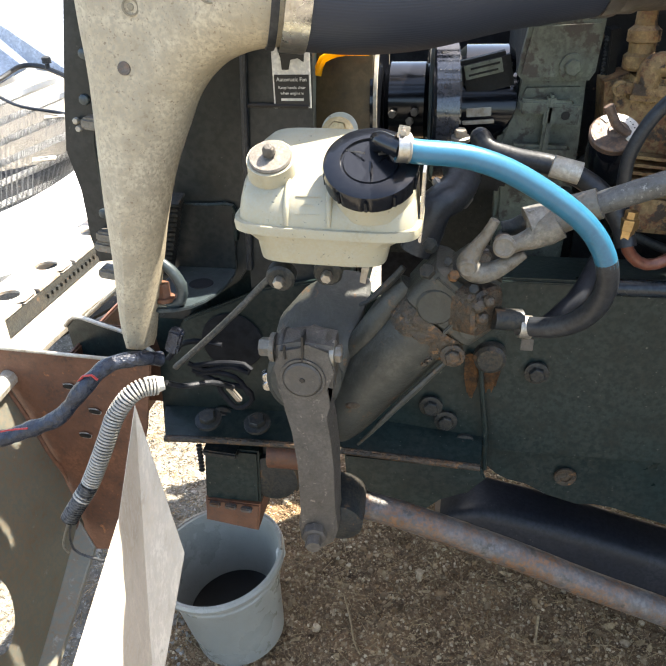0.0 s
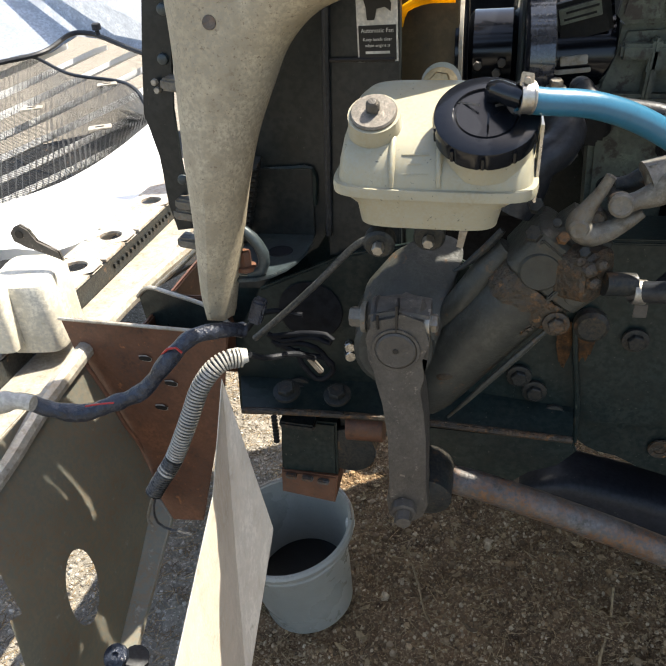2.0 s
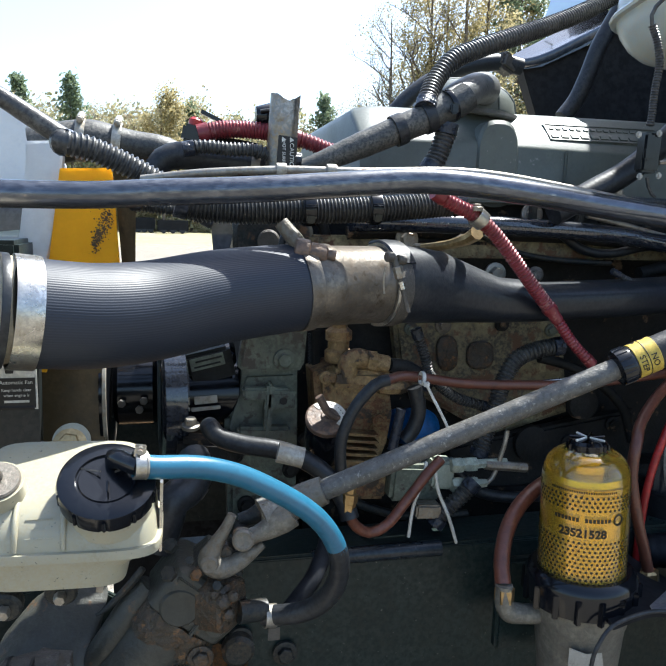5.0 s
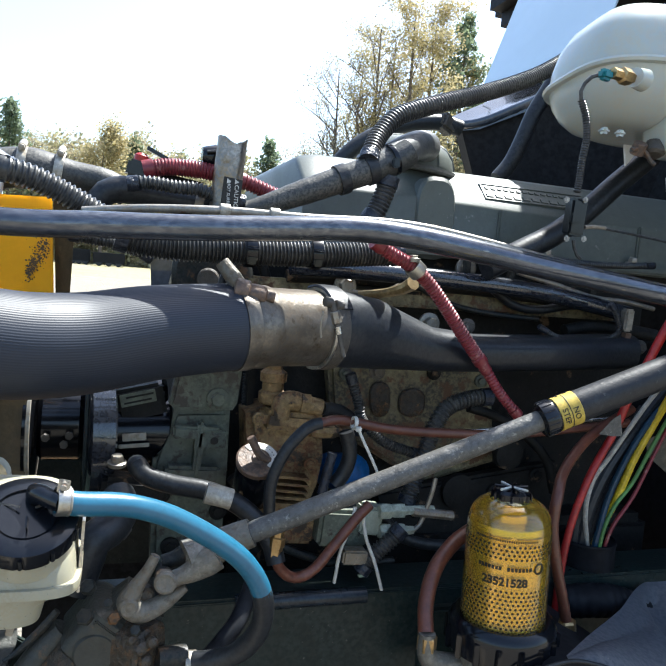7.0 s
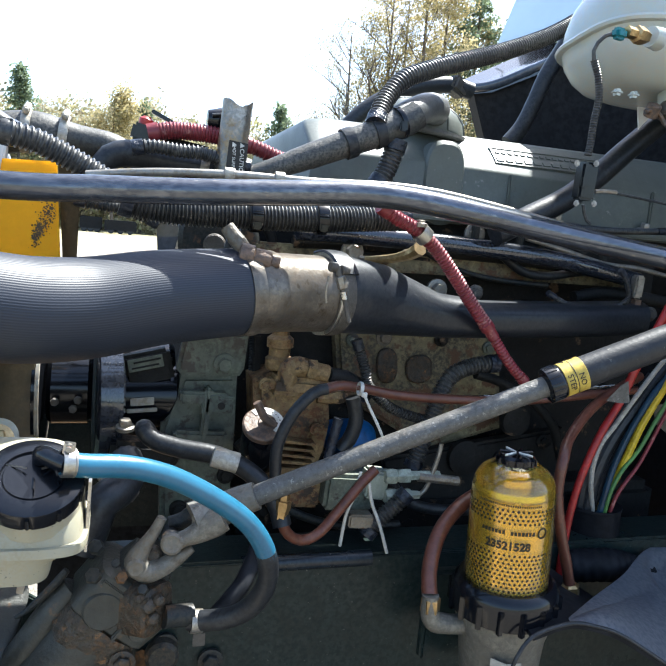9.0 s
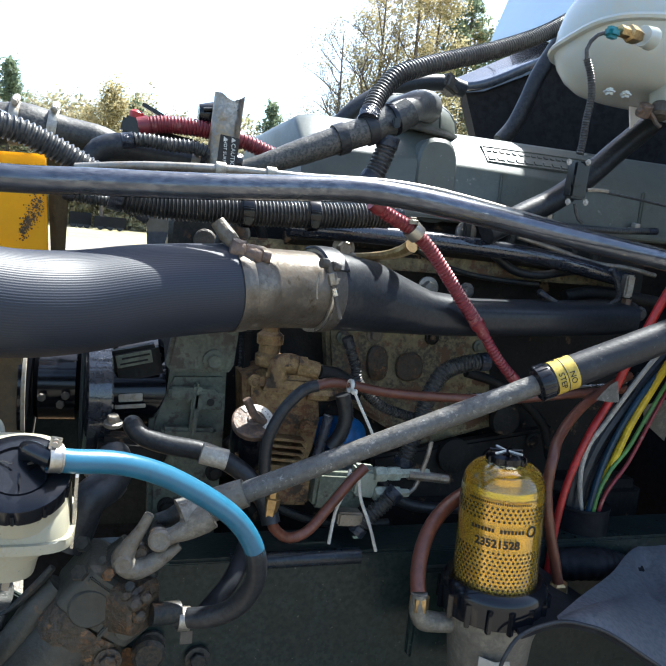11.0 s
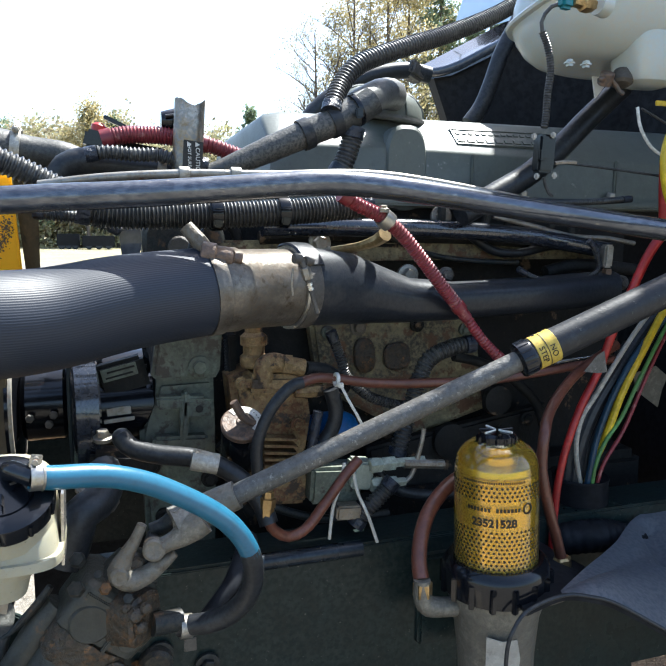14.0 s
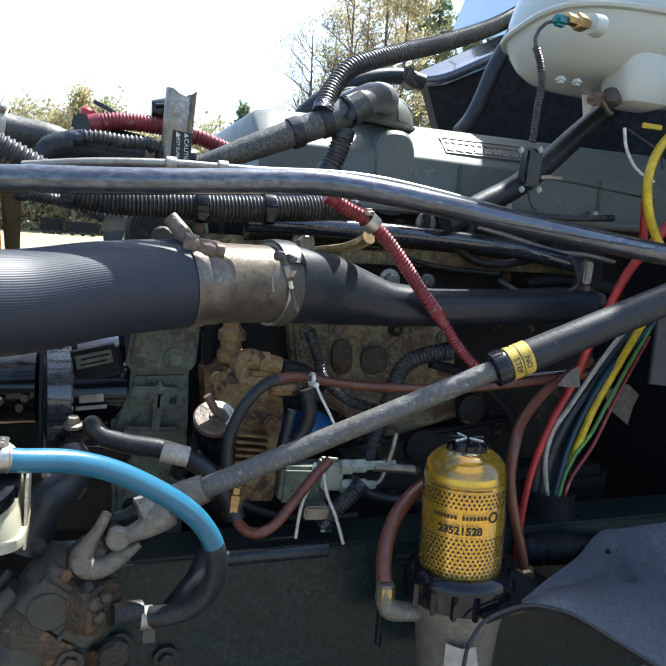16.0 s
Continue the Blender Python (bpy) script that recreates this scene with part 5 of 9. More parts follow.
# ---- steering: reservoir, gear, arm, shaft, frame ----
def build_reservoir():
    t = thing("fluid_reservoir", (-0.001, 0.68, 1.222), "yellowed white plastic fluid reservoir, dusty with drips", "reservoir")
    lf, rf = Vector((-0.098, 0.635, 1.284)), Vector((0.096, 0.635, 1.278))
    bl, br = Vector((-0.076, 0.645, 1.242)), Vector((0.063, 0.645, 1.237))
    u = (rf - lf).normalized()
    v = Vector((0, 1, 0)) - u * u.y
    v.normalize()
    w = u.cross(v)
    mid = (lf + rf) / 2
    half, deep = (rf - lf).length / 2, 0.064
    c = mid + v * deep
    hh = 0.062

    def level(h, a, b, dx=0.0, dy=0.0, p=5.0):
        lean = 0.34 * max(h, 0) / 0.062
        return [q + w * lean * (q - c).dot(v) for q in squircle(c + w * h + u * dx + v * dy, u, v, a, b, p, 56)]

    lowh = ((bl + br) / 2 - mid).dot(w)
    la = (br - bl).length / 2
    lx = ((bl + br) / 2 - mid).dot(u)
    rows = [level(lowh, la * 0.9, deep * 0.7, lx), level(lowh + 0.002, la * 0.985, deep * 0.8, lx), level(lowh + 0.008, la, deep * 0.83, lx), level(lowh * 0.45, la * 1.04, deep * 0.88, lx * 0.9),
            level(lowh * 0.18, half * 0.92, deep * 0.93, lx * 0.4), level(-0.006, half * 0.975, deep * 0.965)]
    rows += [level(-0.004, half * 1.01, deep * 1.01), level(0.005, half * 1.01, deep * 1.01), level(0.007, half * 0.975, deep * 0.965)]
    rows += [level(hh * 0.45, half * 0.955, deep * 0.93), level(hh * 0.72, half * 0.925, deep * 0.89, 0, 0.004), level(hh * 0.87, half * 0.87, deep * 0.82, 0, 0.008), level(hh * 0.96, half * 0.78, deep * 0.70, 0, 0.012), level(hh, half * 0.62, deep * 0.5, 0, 0.014)]
    part("body", rings_to(bmesh.new(), rows), M_RES, t)
    part("seam_flange", rings_to(bmesh.new(), [level(-0.0065, half * 0.97, deep * 0.95), level(-0.0055, half * 1.022, deep * 1.025), level(0.0005, half * 1.03, deep * 1.035), level(0.0065, half * 1.022, deep * 1.025), level(0.0075, half * 0.97, deep * 0.95)], caps=False), M_RES, t)
    # recessed sight strip on the front
    for x in (-0.038, 0.006):
        part("strip_edge", tube([(x, 0.637, 1.288), (x, 0.640, 1.303), (x, 0.648, 1.3165), (x, 0.660, 1.327), (x, 0.676, 1.335)], [0.0022, 0.0030, 0.0032, 0.0028, 0.0015], 12, 0.004), M_RES, t)
    for y, z, wide in ((0.6480, 1.3160, 0.026), (0.6435, 1.3085, 0.013), (0.6400, 1.3000, 0.026)):
        part("level_mark", box((-0.016, y - 0.0003, z), (wide, 0.0016, 0.0014), (-30, 0, 0), 0.0004), M_RES, t)
    tilt = (w - v * 0.60).normalized()
    plug = Vector((-0.057, 0.664, 1.353))
    part("neck", lathe(plug - tilt * 0.034, tilt, [(0, 0.0275), (0.022, 0.0255), (0.03, 0.025)], 32), M_RES, t)
    pl = part("plug", lathe(plug - tilt * 0.004, tilt, [(0, 0.0222), (0.002, 0.0225), (0.004, 0.021), (0.0045, 0.010)], 32), M_PLUG, t, "dull grey-brown metal plug")
    part("stud", lathe(plug + tilt * 0.003, tilt, [(0, 0.007), (0.006, 0.0065), (0.009, 0.004)], 10), M_ARM, pl)
    cc = Vector((0.047, 0.652, 1.352))
    r = 0.0488
    fore = u.cross(tilt) * -1
    prof = [(-0.023, r * 0.90), (-0.021, r * 0.97), (-0.006, r * 0.985), (-0.002, r * 0.96), (0.0, r * 0.88), (0.0005, r * 0.62), (-0.002, r * 0.60), (-0.002, r * 0.57), (-0.0005, r * 0.55), (-0.001, 0.002)]
    part("filler_neck", lathe(cc - tilt * 0.045, tilt, [(0, r * 0.92), (0.016, r * 0.86), (0.026, r * 0.84)], 36), M_RES, t)

    def skirt(h, q):
        """One lobed ring of the cap: broad grips parted by shallow notches."""
        row = []
        for i in range(120):
            g = 2 * math.pi * i / 120
            notch = 0.06 * max(0.0, 1 - abs(((g * 10 / (2 * math.pi)) % 1.0) - 0.5) / 0.13) if q > r * 0.9 and h < -0.004 else 0.0
            row.append(cc + tilt * h + q * (1 - min(notch, 0.04)) * (math.cos(g) * u + math.sin(g) * fore))
        return row

    cap = part("cap", rings_to(bmesh.new(), [skirt(h, q) for h, q in prof]), M_CAP, t, "glossy black lobed screw cap")
    for k in range(10):
        g = (k + 0.5) * math.pi / 5
        spot = cc + r * 0.95 * (math.cos(g) * u + math.sin(g) * fore)
        part("grip_notch", tube([spot - tilt * 0.007, spot - tilt * 0.020], 0.0022, 6, 0.02), M_CAP, cap)
    part("vane", box(cc + u * 0.002 - fore * 0.014 + tilt * 0.004, (0.0015, 0.020, 0.010), (-30, 0, 0), 0), M_CAP, cap)
    for a0 in (0.6, 2.6):
        part("inset_line", box(cc + 0.020 * (math.cos(a0) * u + math.sin(a0) * fore) + tilt * 0.001, (0.024, 0.0012, 0.002), (-30, 0, 40 if a0 < 1 else -30), 0), M_ARM, cap)
    n0, n1 = cc + u * 0.006 + fore * 0.020 + tilt * 0.008, Vector((0.073, 0.645, 1.367))
    part("nozzle", tube([n0 - tilt * 0.008, n0, n0.lerp(n1, 0.6), n1, n1 + (n1 - n0).normalized() * 0.010], [0.009, 0.0098, 0.0096, 0.0092], 14, 0.004), M_CAP, cap)
    bolt = Vector((-0.003, 0.77, 1.350))
    ear = part("bolt_ear", lathe(bolt + Vector((0, 0.012, 0)), (0, -1, 0.55), [(0, 0.021), (0.005, 0.021), (0.007, 0.018), (0.007, 0.013)], 32), M_RES, t)
    part("bolt", hexbolt(bolt + Vector((0, -0.006, 0.002)), (0, -1, 0.55), 0.0125, 0.010), M_BRASS, ear, "brassy hex bolt")
    part("hook", tube([bolt + Vector((-0.012, -0.02, -0.012)), bolt + Vector((-0.03, -0.03, -0.03)), bolt + Vector((-0.035, -0.035, -0.045))], [0.010, 0.014, 0.010], 12), M_RES, t)
    for p in ((-0.059, 0.68, 1.209), (-0.008, 0.7, 1.209)):
        st = part("stud_mount", lathe(p, (0, -1, -0.2), [(-0.012, 0.017), (0.0, 0.017), (0.003, 0.014)], 20), M_IRON, t)
        part("nut", hexbolt(Vector(p) + Vector((0, -0.004, 0)), (0, -1, -0.2), 0.0065, 0.010, washer=False), M_ZINC, st)
    part("strap", plate([c + u * (half * 0.99) + w * h + v * d for h, d in ((-0.02, -0.02), (hh * 0.9, -0.02), (hh * 0.9, 0.03), (-0.02, 0.03))], u * 0.003, 0.0005), M_STEEL, t, "bright steel strap")
    b = thing("reservoir_bracket", (0.022, 0.74, 1.171), "shiny steel bracket below the reservoir", "bracket")
    part("tab", plate([(0.023, 0.73, 1.2), (0.032, 0.73, 1.2), (0.027, 0.73, 1.178), (0.02, 0.73, 1.18)], (0, 0.004, 0), 0.001), M_ZINC, b)
    part("arm", tube([(0.016, 0.76, 1.135), (0.028, 0.76, 1.142), (0.04, 0.76, 1.154), (0.057, 0.76, 1.172), (0.07, 0.76, 1.189)], [0.002, 0.004, 0.005, 0.005, 0.004], 8), M_IRON, b)
    # the whole reservoir stands out towards the open side of the bay
    pivot, near = Vector((0.063, -0.004, 1.511)), 0.925
    nearer = lambda p: pivot + (Vector(p) - pivot) * near + Vector((0, 0, -0.004))
    t.location = nearer(t.location)
    t.scale = (near, near, near)
    n1 = nearer(n1)
    h = thing("return_hose", n1, "bright blue return hose turning black lower down", "hose")
    upper = [tuple(n1)] + [(0.123, 0.61, 1.369), (0.148, 0.618, 1.361), (0.174, 0.627, 1.349), (0.202, 0.635, 1.331)] + [(0.231, 0.64, 1.311)]
    lower = [(0.231, 0.64, 1.311), (0.256, 0.646, 1.288), (0.275, 0.651, 1.258), (0.283, 0.657, 1.228), (0.28, 0.669, 1.194), (0.262, 0.686, 1.163), (0.236, 0.703, 1.146), (0.207, 0.72, 1.139)]
    run = smooth_path(upper + lower[1:], 0.008)
    run = [pivot + (p - pivot) * (0.995 + 0.005 * i / (len(run) - 1)) - Vector((0, 0, 0.004 * (1 - i / (len(run) - 1)))) if i else p for i, p in enumerate(run)]
    for _ in range(6):
        run = [run[0]] + [(a + 2 * b + c) / 4 for a, b, c in zip(run, run[1:], run[2:])] + [run[-1]]
    # blue as far as the join, black beyond it
    join = int(len(run) * 0.60)
    part("blue_length", tube(run[:join + 1], 0.0110, 18, 0.008), M_BLUE, h)
    part("grey_length", tube(run[join - 1:], [0.0110, 0.0114, 0.0118, 0.012, 0.012], 18, 0.008, wobble=0.03), M_RUBBER, h, "black lower length")
    cl = nearer((0.079, 0.641, 1.368))
    ax = (Vector(upper[1]) - n1).normalized()
    clip = part("hose_clamp", ring(cl, ax, 0.0118, 0.012, 0.001, 28), M_STEEL, h, "stainless spring clamp")
    for g in (-0.0042, 0.0042):
        part("clamp_ear", box(cl + w * 0.0135 + v * g, (0.010, 0.002, 0.009), (0, 10, 0), 0.0006), M_STEEL, clip)
    part("clamp_screw", cyl(cl + w * 0.0145 - v * 0.009, cl + w * 0.0145 + v * 0.007, 0.0026, 10), M_ZINC, clip)
    part("clamp_wire", ring(cl + ax * 0.0045, ax, 0.0126, 0.0014, 0.0008, 28), M_ZINC, clip)
    e = Vector((0.214, 0.715, 1.14))
    clip2 = part("hose_clamp", ring(e, (1, 0.1, -0.1), 0.0125, 0.014, 0.001, 24), M_ZINC, h, "dull spring clamp")
    part("clamp_tab", box(e + Vector((0.004, -0.006, -0.020)), (0.014, 0.002, 0.016), bevel=0.0005), M_ARM, clip2)


build_reservoir()


def build_gear():
    t = thing("steering_gear", (0.032, 0.8, 0.91), "oily cast-iron steering gear with rusty valve housing", "steering gear")
    a, b = Vector((-0.021, 0.775, 0.959)), Vector((0.105, 0.765, 1.121))
    ax = (b - a).normalized()
    L0 = (b - a).length
    part("cylinder", lathe(a - ax * 0.02, ax, [(0, 0.030), (0.006, 0.041), (0.03, 0.0455), (0.05, 0.0460), (L0 * 0.6, 0.0460), (L0 * 0.8, 0.0465), (L0, 0.047), (L0 + 0.02, 0.046)], 48), M_GEAR, t)
    side = ax.cross(Vector((0, 1, 0))).normalized()
    if side.x < 0:
        side = -side
    part("flank_edge", tube([(0.014, 0.742, 0.930), (0.036, 0.737, 0.960), (0.067, 0.733, 1.003), (0.128, 0.733, 1.078)], [0.002, 0.004, 0.005, 0.003], 8), M_GEAR, t)
    part("foot_web", plate([(-0.02, 0.80, 0.90), (0.02, 0.80, 0.93), (0.06, 0.80, 1.00), (0.03, 0.80, 1.05), (-0.03, 0.80, 1.04)], (0, 0.03, 0), 0.006), M_GEAR, t)
    part("shoulder", tube([(0.000, 0.765, 1.060), (0.03, 0.762, 1.100), (0.055, 0.762, 1.136), (0.080, 0.762, 1.166)], [0.013, 0.017, 0.018, 0.016], 20), M_GEAR, t)
    # bolted flange where the cylinder meets the valve body
    rnd = random.Random(5)
    fl = [squircle(b + ax * h, side, Vector((0, 1, 0)), r, r * 0.98, 3.6, 96) for h, r in ((-0.024, 0.0445), (-0.016, 0.0468), (-0.010, 0.0472), (-0.004, 0.0476), (0.002, 0.048), (0.008, 0.0482), (0.013, 0.047))]
    fl = [[q + (q - b - ax * (q - b).dot(ax)).normalized() * (0.0022 * noise.noise(q * 160) + 0.0012 * noise.noise(q * 420)) + ax * 0.003 * noise.noise(q * 90) for q in row] for row in fl]
    part("flange", rings_to(bmesh.new(), fl), M_RUST_IRON, t, "crusted rusty flange")
    front = Vector((0, -1, 0))
    for k in range(9):
        q = b - ax * (0.020 + 0.009 * (k % 3)) + side * (0.020 - 0.016 * (k // 3)) + front * 0.044
        part("cast_ridge", box(q + Vector((rnd.uniform(-0.003, 0.003), 0.004, rnd.uniform(-0.003, 0.003))), (0.010, 0.010, 0.008), (rnd.uniform(-20, 20), -45 + rnd.uniform(-15, 15), rnd.uniform(-20, 20)), 0.0025), M_RUST_IRON, t)
    part("flange_bolt", hexbolt(b + side * 0.040 + front * 0.046 - ax * 0.004, tuple(front), 0.010, 0.008), M_RUST_IRON, t)
    c = b + ax * 0.014
    rows = [squircle(c + ax * h + side * x, side, Vector((0, 1, 0)), r, k, 7.0, 64) for h, r, k, x in ((0, 0.047, 0.043, 0), (0.003, 0.050, 0.046, 0), (0.028, 0.052, 0.0465, 0.002), (0.046, 0.053, 0.0465, 0.003), (0.055, 0.051, 0.045, 0.003), (0.060, 0.044, 0.040, 0.002), (0.062, 0.030, 0.030, 0), (0.085, 0.026, 0.026, 0), (0.088, 0.020, 0.020, 0))]
    part("valve_body", rings_to(bmesh.new(), rows), M_GEAR, t)
    for k, (dx, dh, r) in enumerate(((-0.018, 0.020, 0.0225), (0.030, 0.022, 0.012))):
        part("cast_boss", lathe(c + side * dx + ax * dh + front * 0.042, tuple(front), [(0, r * 1.08), (0.005, r), (0.0065, r * 0.92), (0.006, r * 0.3)], 26), M_GEAR, t)
    part("cast_web", box(c + side * 0.012 + ax * 0.028 + front * 0.0465, (0.005, 0.006, 0.058), (0, 40, 0), 0.0015), M_GEAR, t)
    part("cast_web", box(c + side * 0.002 + ax * 0.046 + front * 0.0455, (0.088, 0.006, 0.006), (0, 40, 0), 0.0015), M_GEAR, t)
    part("port_boss", rings_to(bmesh.new(), [squircle(Vector((0.166, 0.715, 1.159)) + Vector((0.55, -0.6, 0.1)).normalized() * h, Vector((0.7, 0.7, 0)), Vector((0, 0, 1)), r, r * 1.1, 3.6, 36) for h, r in ((-0.035, 0.029), (0.004, 0.026), (0.008, 0.022), (0.009, 0.014))]), M_RUST_IRON, t, "rusty port boss")
    for p, r in (((0.161, 0.69, 1.175), 0.008), ((0.166, 0.69, 1.16), 0.007), ((0.151, 0.695, 1.183), 0.006), ((0.172, 0.69, 1.181), 0.006)):
        part("rust_scab", lathe(p, (0.4, -1, 0.2), [(-0.006, r * 1.2), (-0.001, r * 0.9), (0.001, r * 0.4)], 9), M_RUST_IRON, t)
    part("port", tube([Vector((0.177, 0.71, 1.151)), Vector((0.209, 0.718, 1.147))], 0.013, 16), M_IRON, t)
    for p, r, tall in (((0.101, 0.7, 1.21), 0.0090, 0.010), ((0.103, 0.725, 1.23), 0.0085, 0.012), ((0.123, 0.705, 1.221), 0.005, 0.004), ((0.153, 0.7, 1.191), 0.006, 0.006)):
        part("bolt", hexbolt(p, (-0.2, -0.75, 0.6), r, tall, washer=False), M_IRON, t)
    part("rust_bolt", hexbolt((0.129, 0.7, 1.206), (0.1, -0.8, 0.6), 0.0065, 0.008, washer=False), M_OCHRE, t)
    part("side_plug", lathe((0.184, 0.8, 1.05), (0, -1, 0), [(0, 0.021), (0.012, 0.021), (0.016, 0.016)], 26), M_IRON, t)
    # sector shaft housing behind the arm
    part("sector_housing", rings_to(bmesh.new(), [squircle(q, (1, 0, 0), (0, 0.85, 0.5), r, r * 0.9, 2.3, 30) for q, r in ((Vector((-0.052, 0.765, 1.043)), 0.056), (Vector((-0.041, 0.78, 1.088)), 0.056), (Vector((-0.026, 0.795, 1.116)), 0.046), (Vector((-0.009, 0.81, 1.133)), 0.034))]), M_GEAR, t)
    part("cover", cyl(Vector((-0.051, 0.73, 1.039)), Vector((-0.071, 0.86, 0.956)) + Vector((0, 0, 0.06)), 0.052, 32), M_GEAR, t)
    part("rust_patch", rings_to(bmesh.new(), [squircle(Vector((0.011, 0.728, 1.005)) + Vector((0, d, 0)), (0.9, 0, 0.25), (-0.25, 0, 0.9), 0.013 * k, 0.007 * k, 2.2, 12) for d, k in ((0.01, 1.3), (0.0, 1.0), (-0.003, 0.6))]), M_RUST_IRON, t)
    part("input_shaft", cyl(c + ax * 0.07, c + ax * 0.10, 0.017, 20), M_IRON, t)
    m = thing("pitman_arm", (-0.041, 0.7, 0.769), "dusty forged steel pitman arm clamped on its splined shaft", "steering arm")
    head = [Vector(p) for p in [(-0.073, 0.672, 1.118), (-0.046, 0.672, 1.124), (-0.036, 0.672, 1.124), (-0.005, 0.672, 1.12), (-0.004, 0.672, 1.087), (-0.007, 0.672, 1.061), (-0.016, 0.672, 1.04), (-0.015, 0.672, 1.021), (-0.011, 0.672, 0.99), (-0.008, 0.672, 0.947), (-0.008, 0.672, 0.865), (-0.006, 0.672, 0.83), (-0.013, 0.672, 0.808), (-0.028, 0.672, 0.797), (-0.045, 0.672, 0.794), (-0.058, 0.672, 0.808), (-0.06, 0.672, 0.836), (-0.055, 0.672, 0.871), (-0.055, 0.672, 0.943), (-0.06, 0.672, 0.996), (-0.067, 0.672, 1.03), (-0.076, 0.672, 1.057), (-0.077, 0.672, 1.089)]]
    part("arm", plate(head, (0, 0.052, 0.0), 0.006), M_ARM, m)
    disc = Vector((-0.042, 0.671, 1.077))
    sh = part("splined_shaft", lathe(disc + Vector((0, 0.004, 0)), (0, -1, 0), [(0, 0.0235), (0.006, 0.0235), (0.008, 0.021), (0.007, 0.004)], 40), M_ARM, m)
    part("centre_hole", lathe(disc + Vector((0, -0.0036, 0)), (0, -1, 0), [(0, 0.0035), (0.0006, 0.003)], 12), M_INK, sh)
    part("lip", ring(disc, (0, -1, 0), 0.0255, 0.003, 0.002, 40), M_ARM, m)
    part("slot", plate([(-0.041, 0.668, 1.136), (-0.038, 0.668, 1.136), (-0.04, 0.668, 1.102), (-0.042, 0.668, 1.102)], (0, 0.02, 0), 0), M_INK, m, "dark clamp slot")
    part("slot", tube([(-0.0615, 0.6705, 1.122), (-0.0622, 0.6705, 1.112), (-0.0616, 0.6705, 1.104)], 0.0016, 8, 0.004), M_INK, m)
    part("clamp_barrel", cyl((-0.077, 0.698, 1.105), (-0.01, 0.698, 1.103), 0.0235, 28, edge=0.25), M_ARM, m)
    part("barrel_groove", ring((-0.067, 0.698, 1.105), (1, 0, -0.06), 0.0232, 0.003, 0.0012, 28), M_INK, m)
    part("barrel_lip", ring((-0.02, 0.698, 1.103), (1, 0, -0.06), 0.0232, 0.006, 0.0018, 28), M_ARM, m)
    part("clamp_bolt", hexbolt((-0.081, 0.69, 1.108), (-1, 0, 0), 0.012, 0.016), M_YOKE, m, "pinch bolt head")
    part("clamp_nut", hexbolt((-0.006, 0.69, 1.104), (1, 0, 0), 0.011, 0.010), M_ZINC, m, "pinch bolt nut")
    part("ball_stud_nut", lathe((-0.037, 0.672, 0.831), (0.1, -1, -0.1), [(0, 0.017), (0.012, 0.017), (0.014, 0.014), (0.014, 0.011), (0.028, 0.010)], 8), M_ARM, m)
    part("ball_stud_tip", cyl((-0.037, 0.66, 0.827), (-0.037, 0.648, 0.825), 0.010, 14), M_ARM, m)
    d = thing("drag_link", (0.163, 0.72, 0.799), "rusty steel drag link tube", "drag link")
    part("tube", tube([(0.009, 0.76, 0.808), (0.078, 0.756, 0.795), (0.167, 0.752, 0.769), (0.255, 0.748, 0.741), (0.343, 0.743, 0.71), (0.435, 0.739, 0.681), (0.663, 0.735, 0.603)], 0.0205, 22, 0.02), M_LINK, d)
    part("socket", lathe(Vector((-0.011, 0.74, 0.816)), (0, 1, 0.1), [(-0.035, 0.024), (-0.03, 0.034), (0.03, 0.036), (0.04, 0.03)], 26), M_IRON, d)


build_gear()


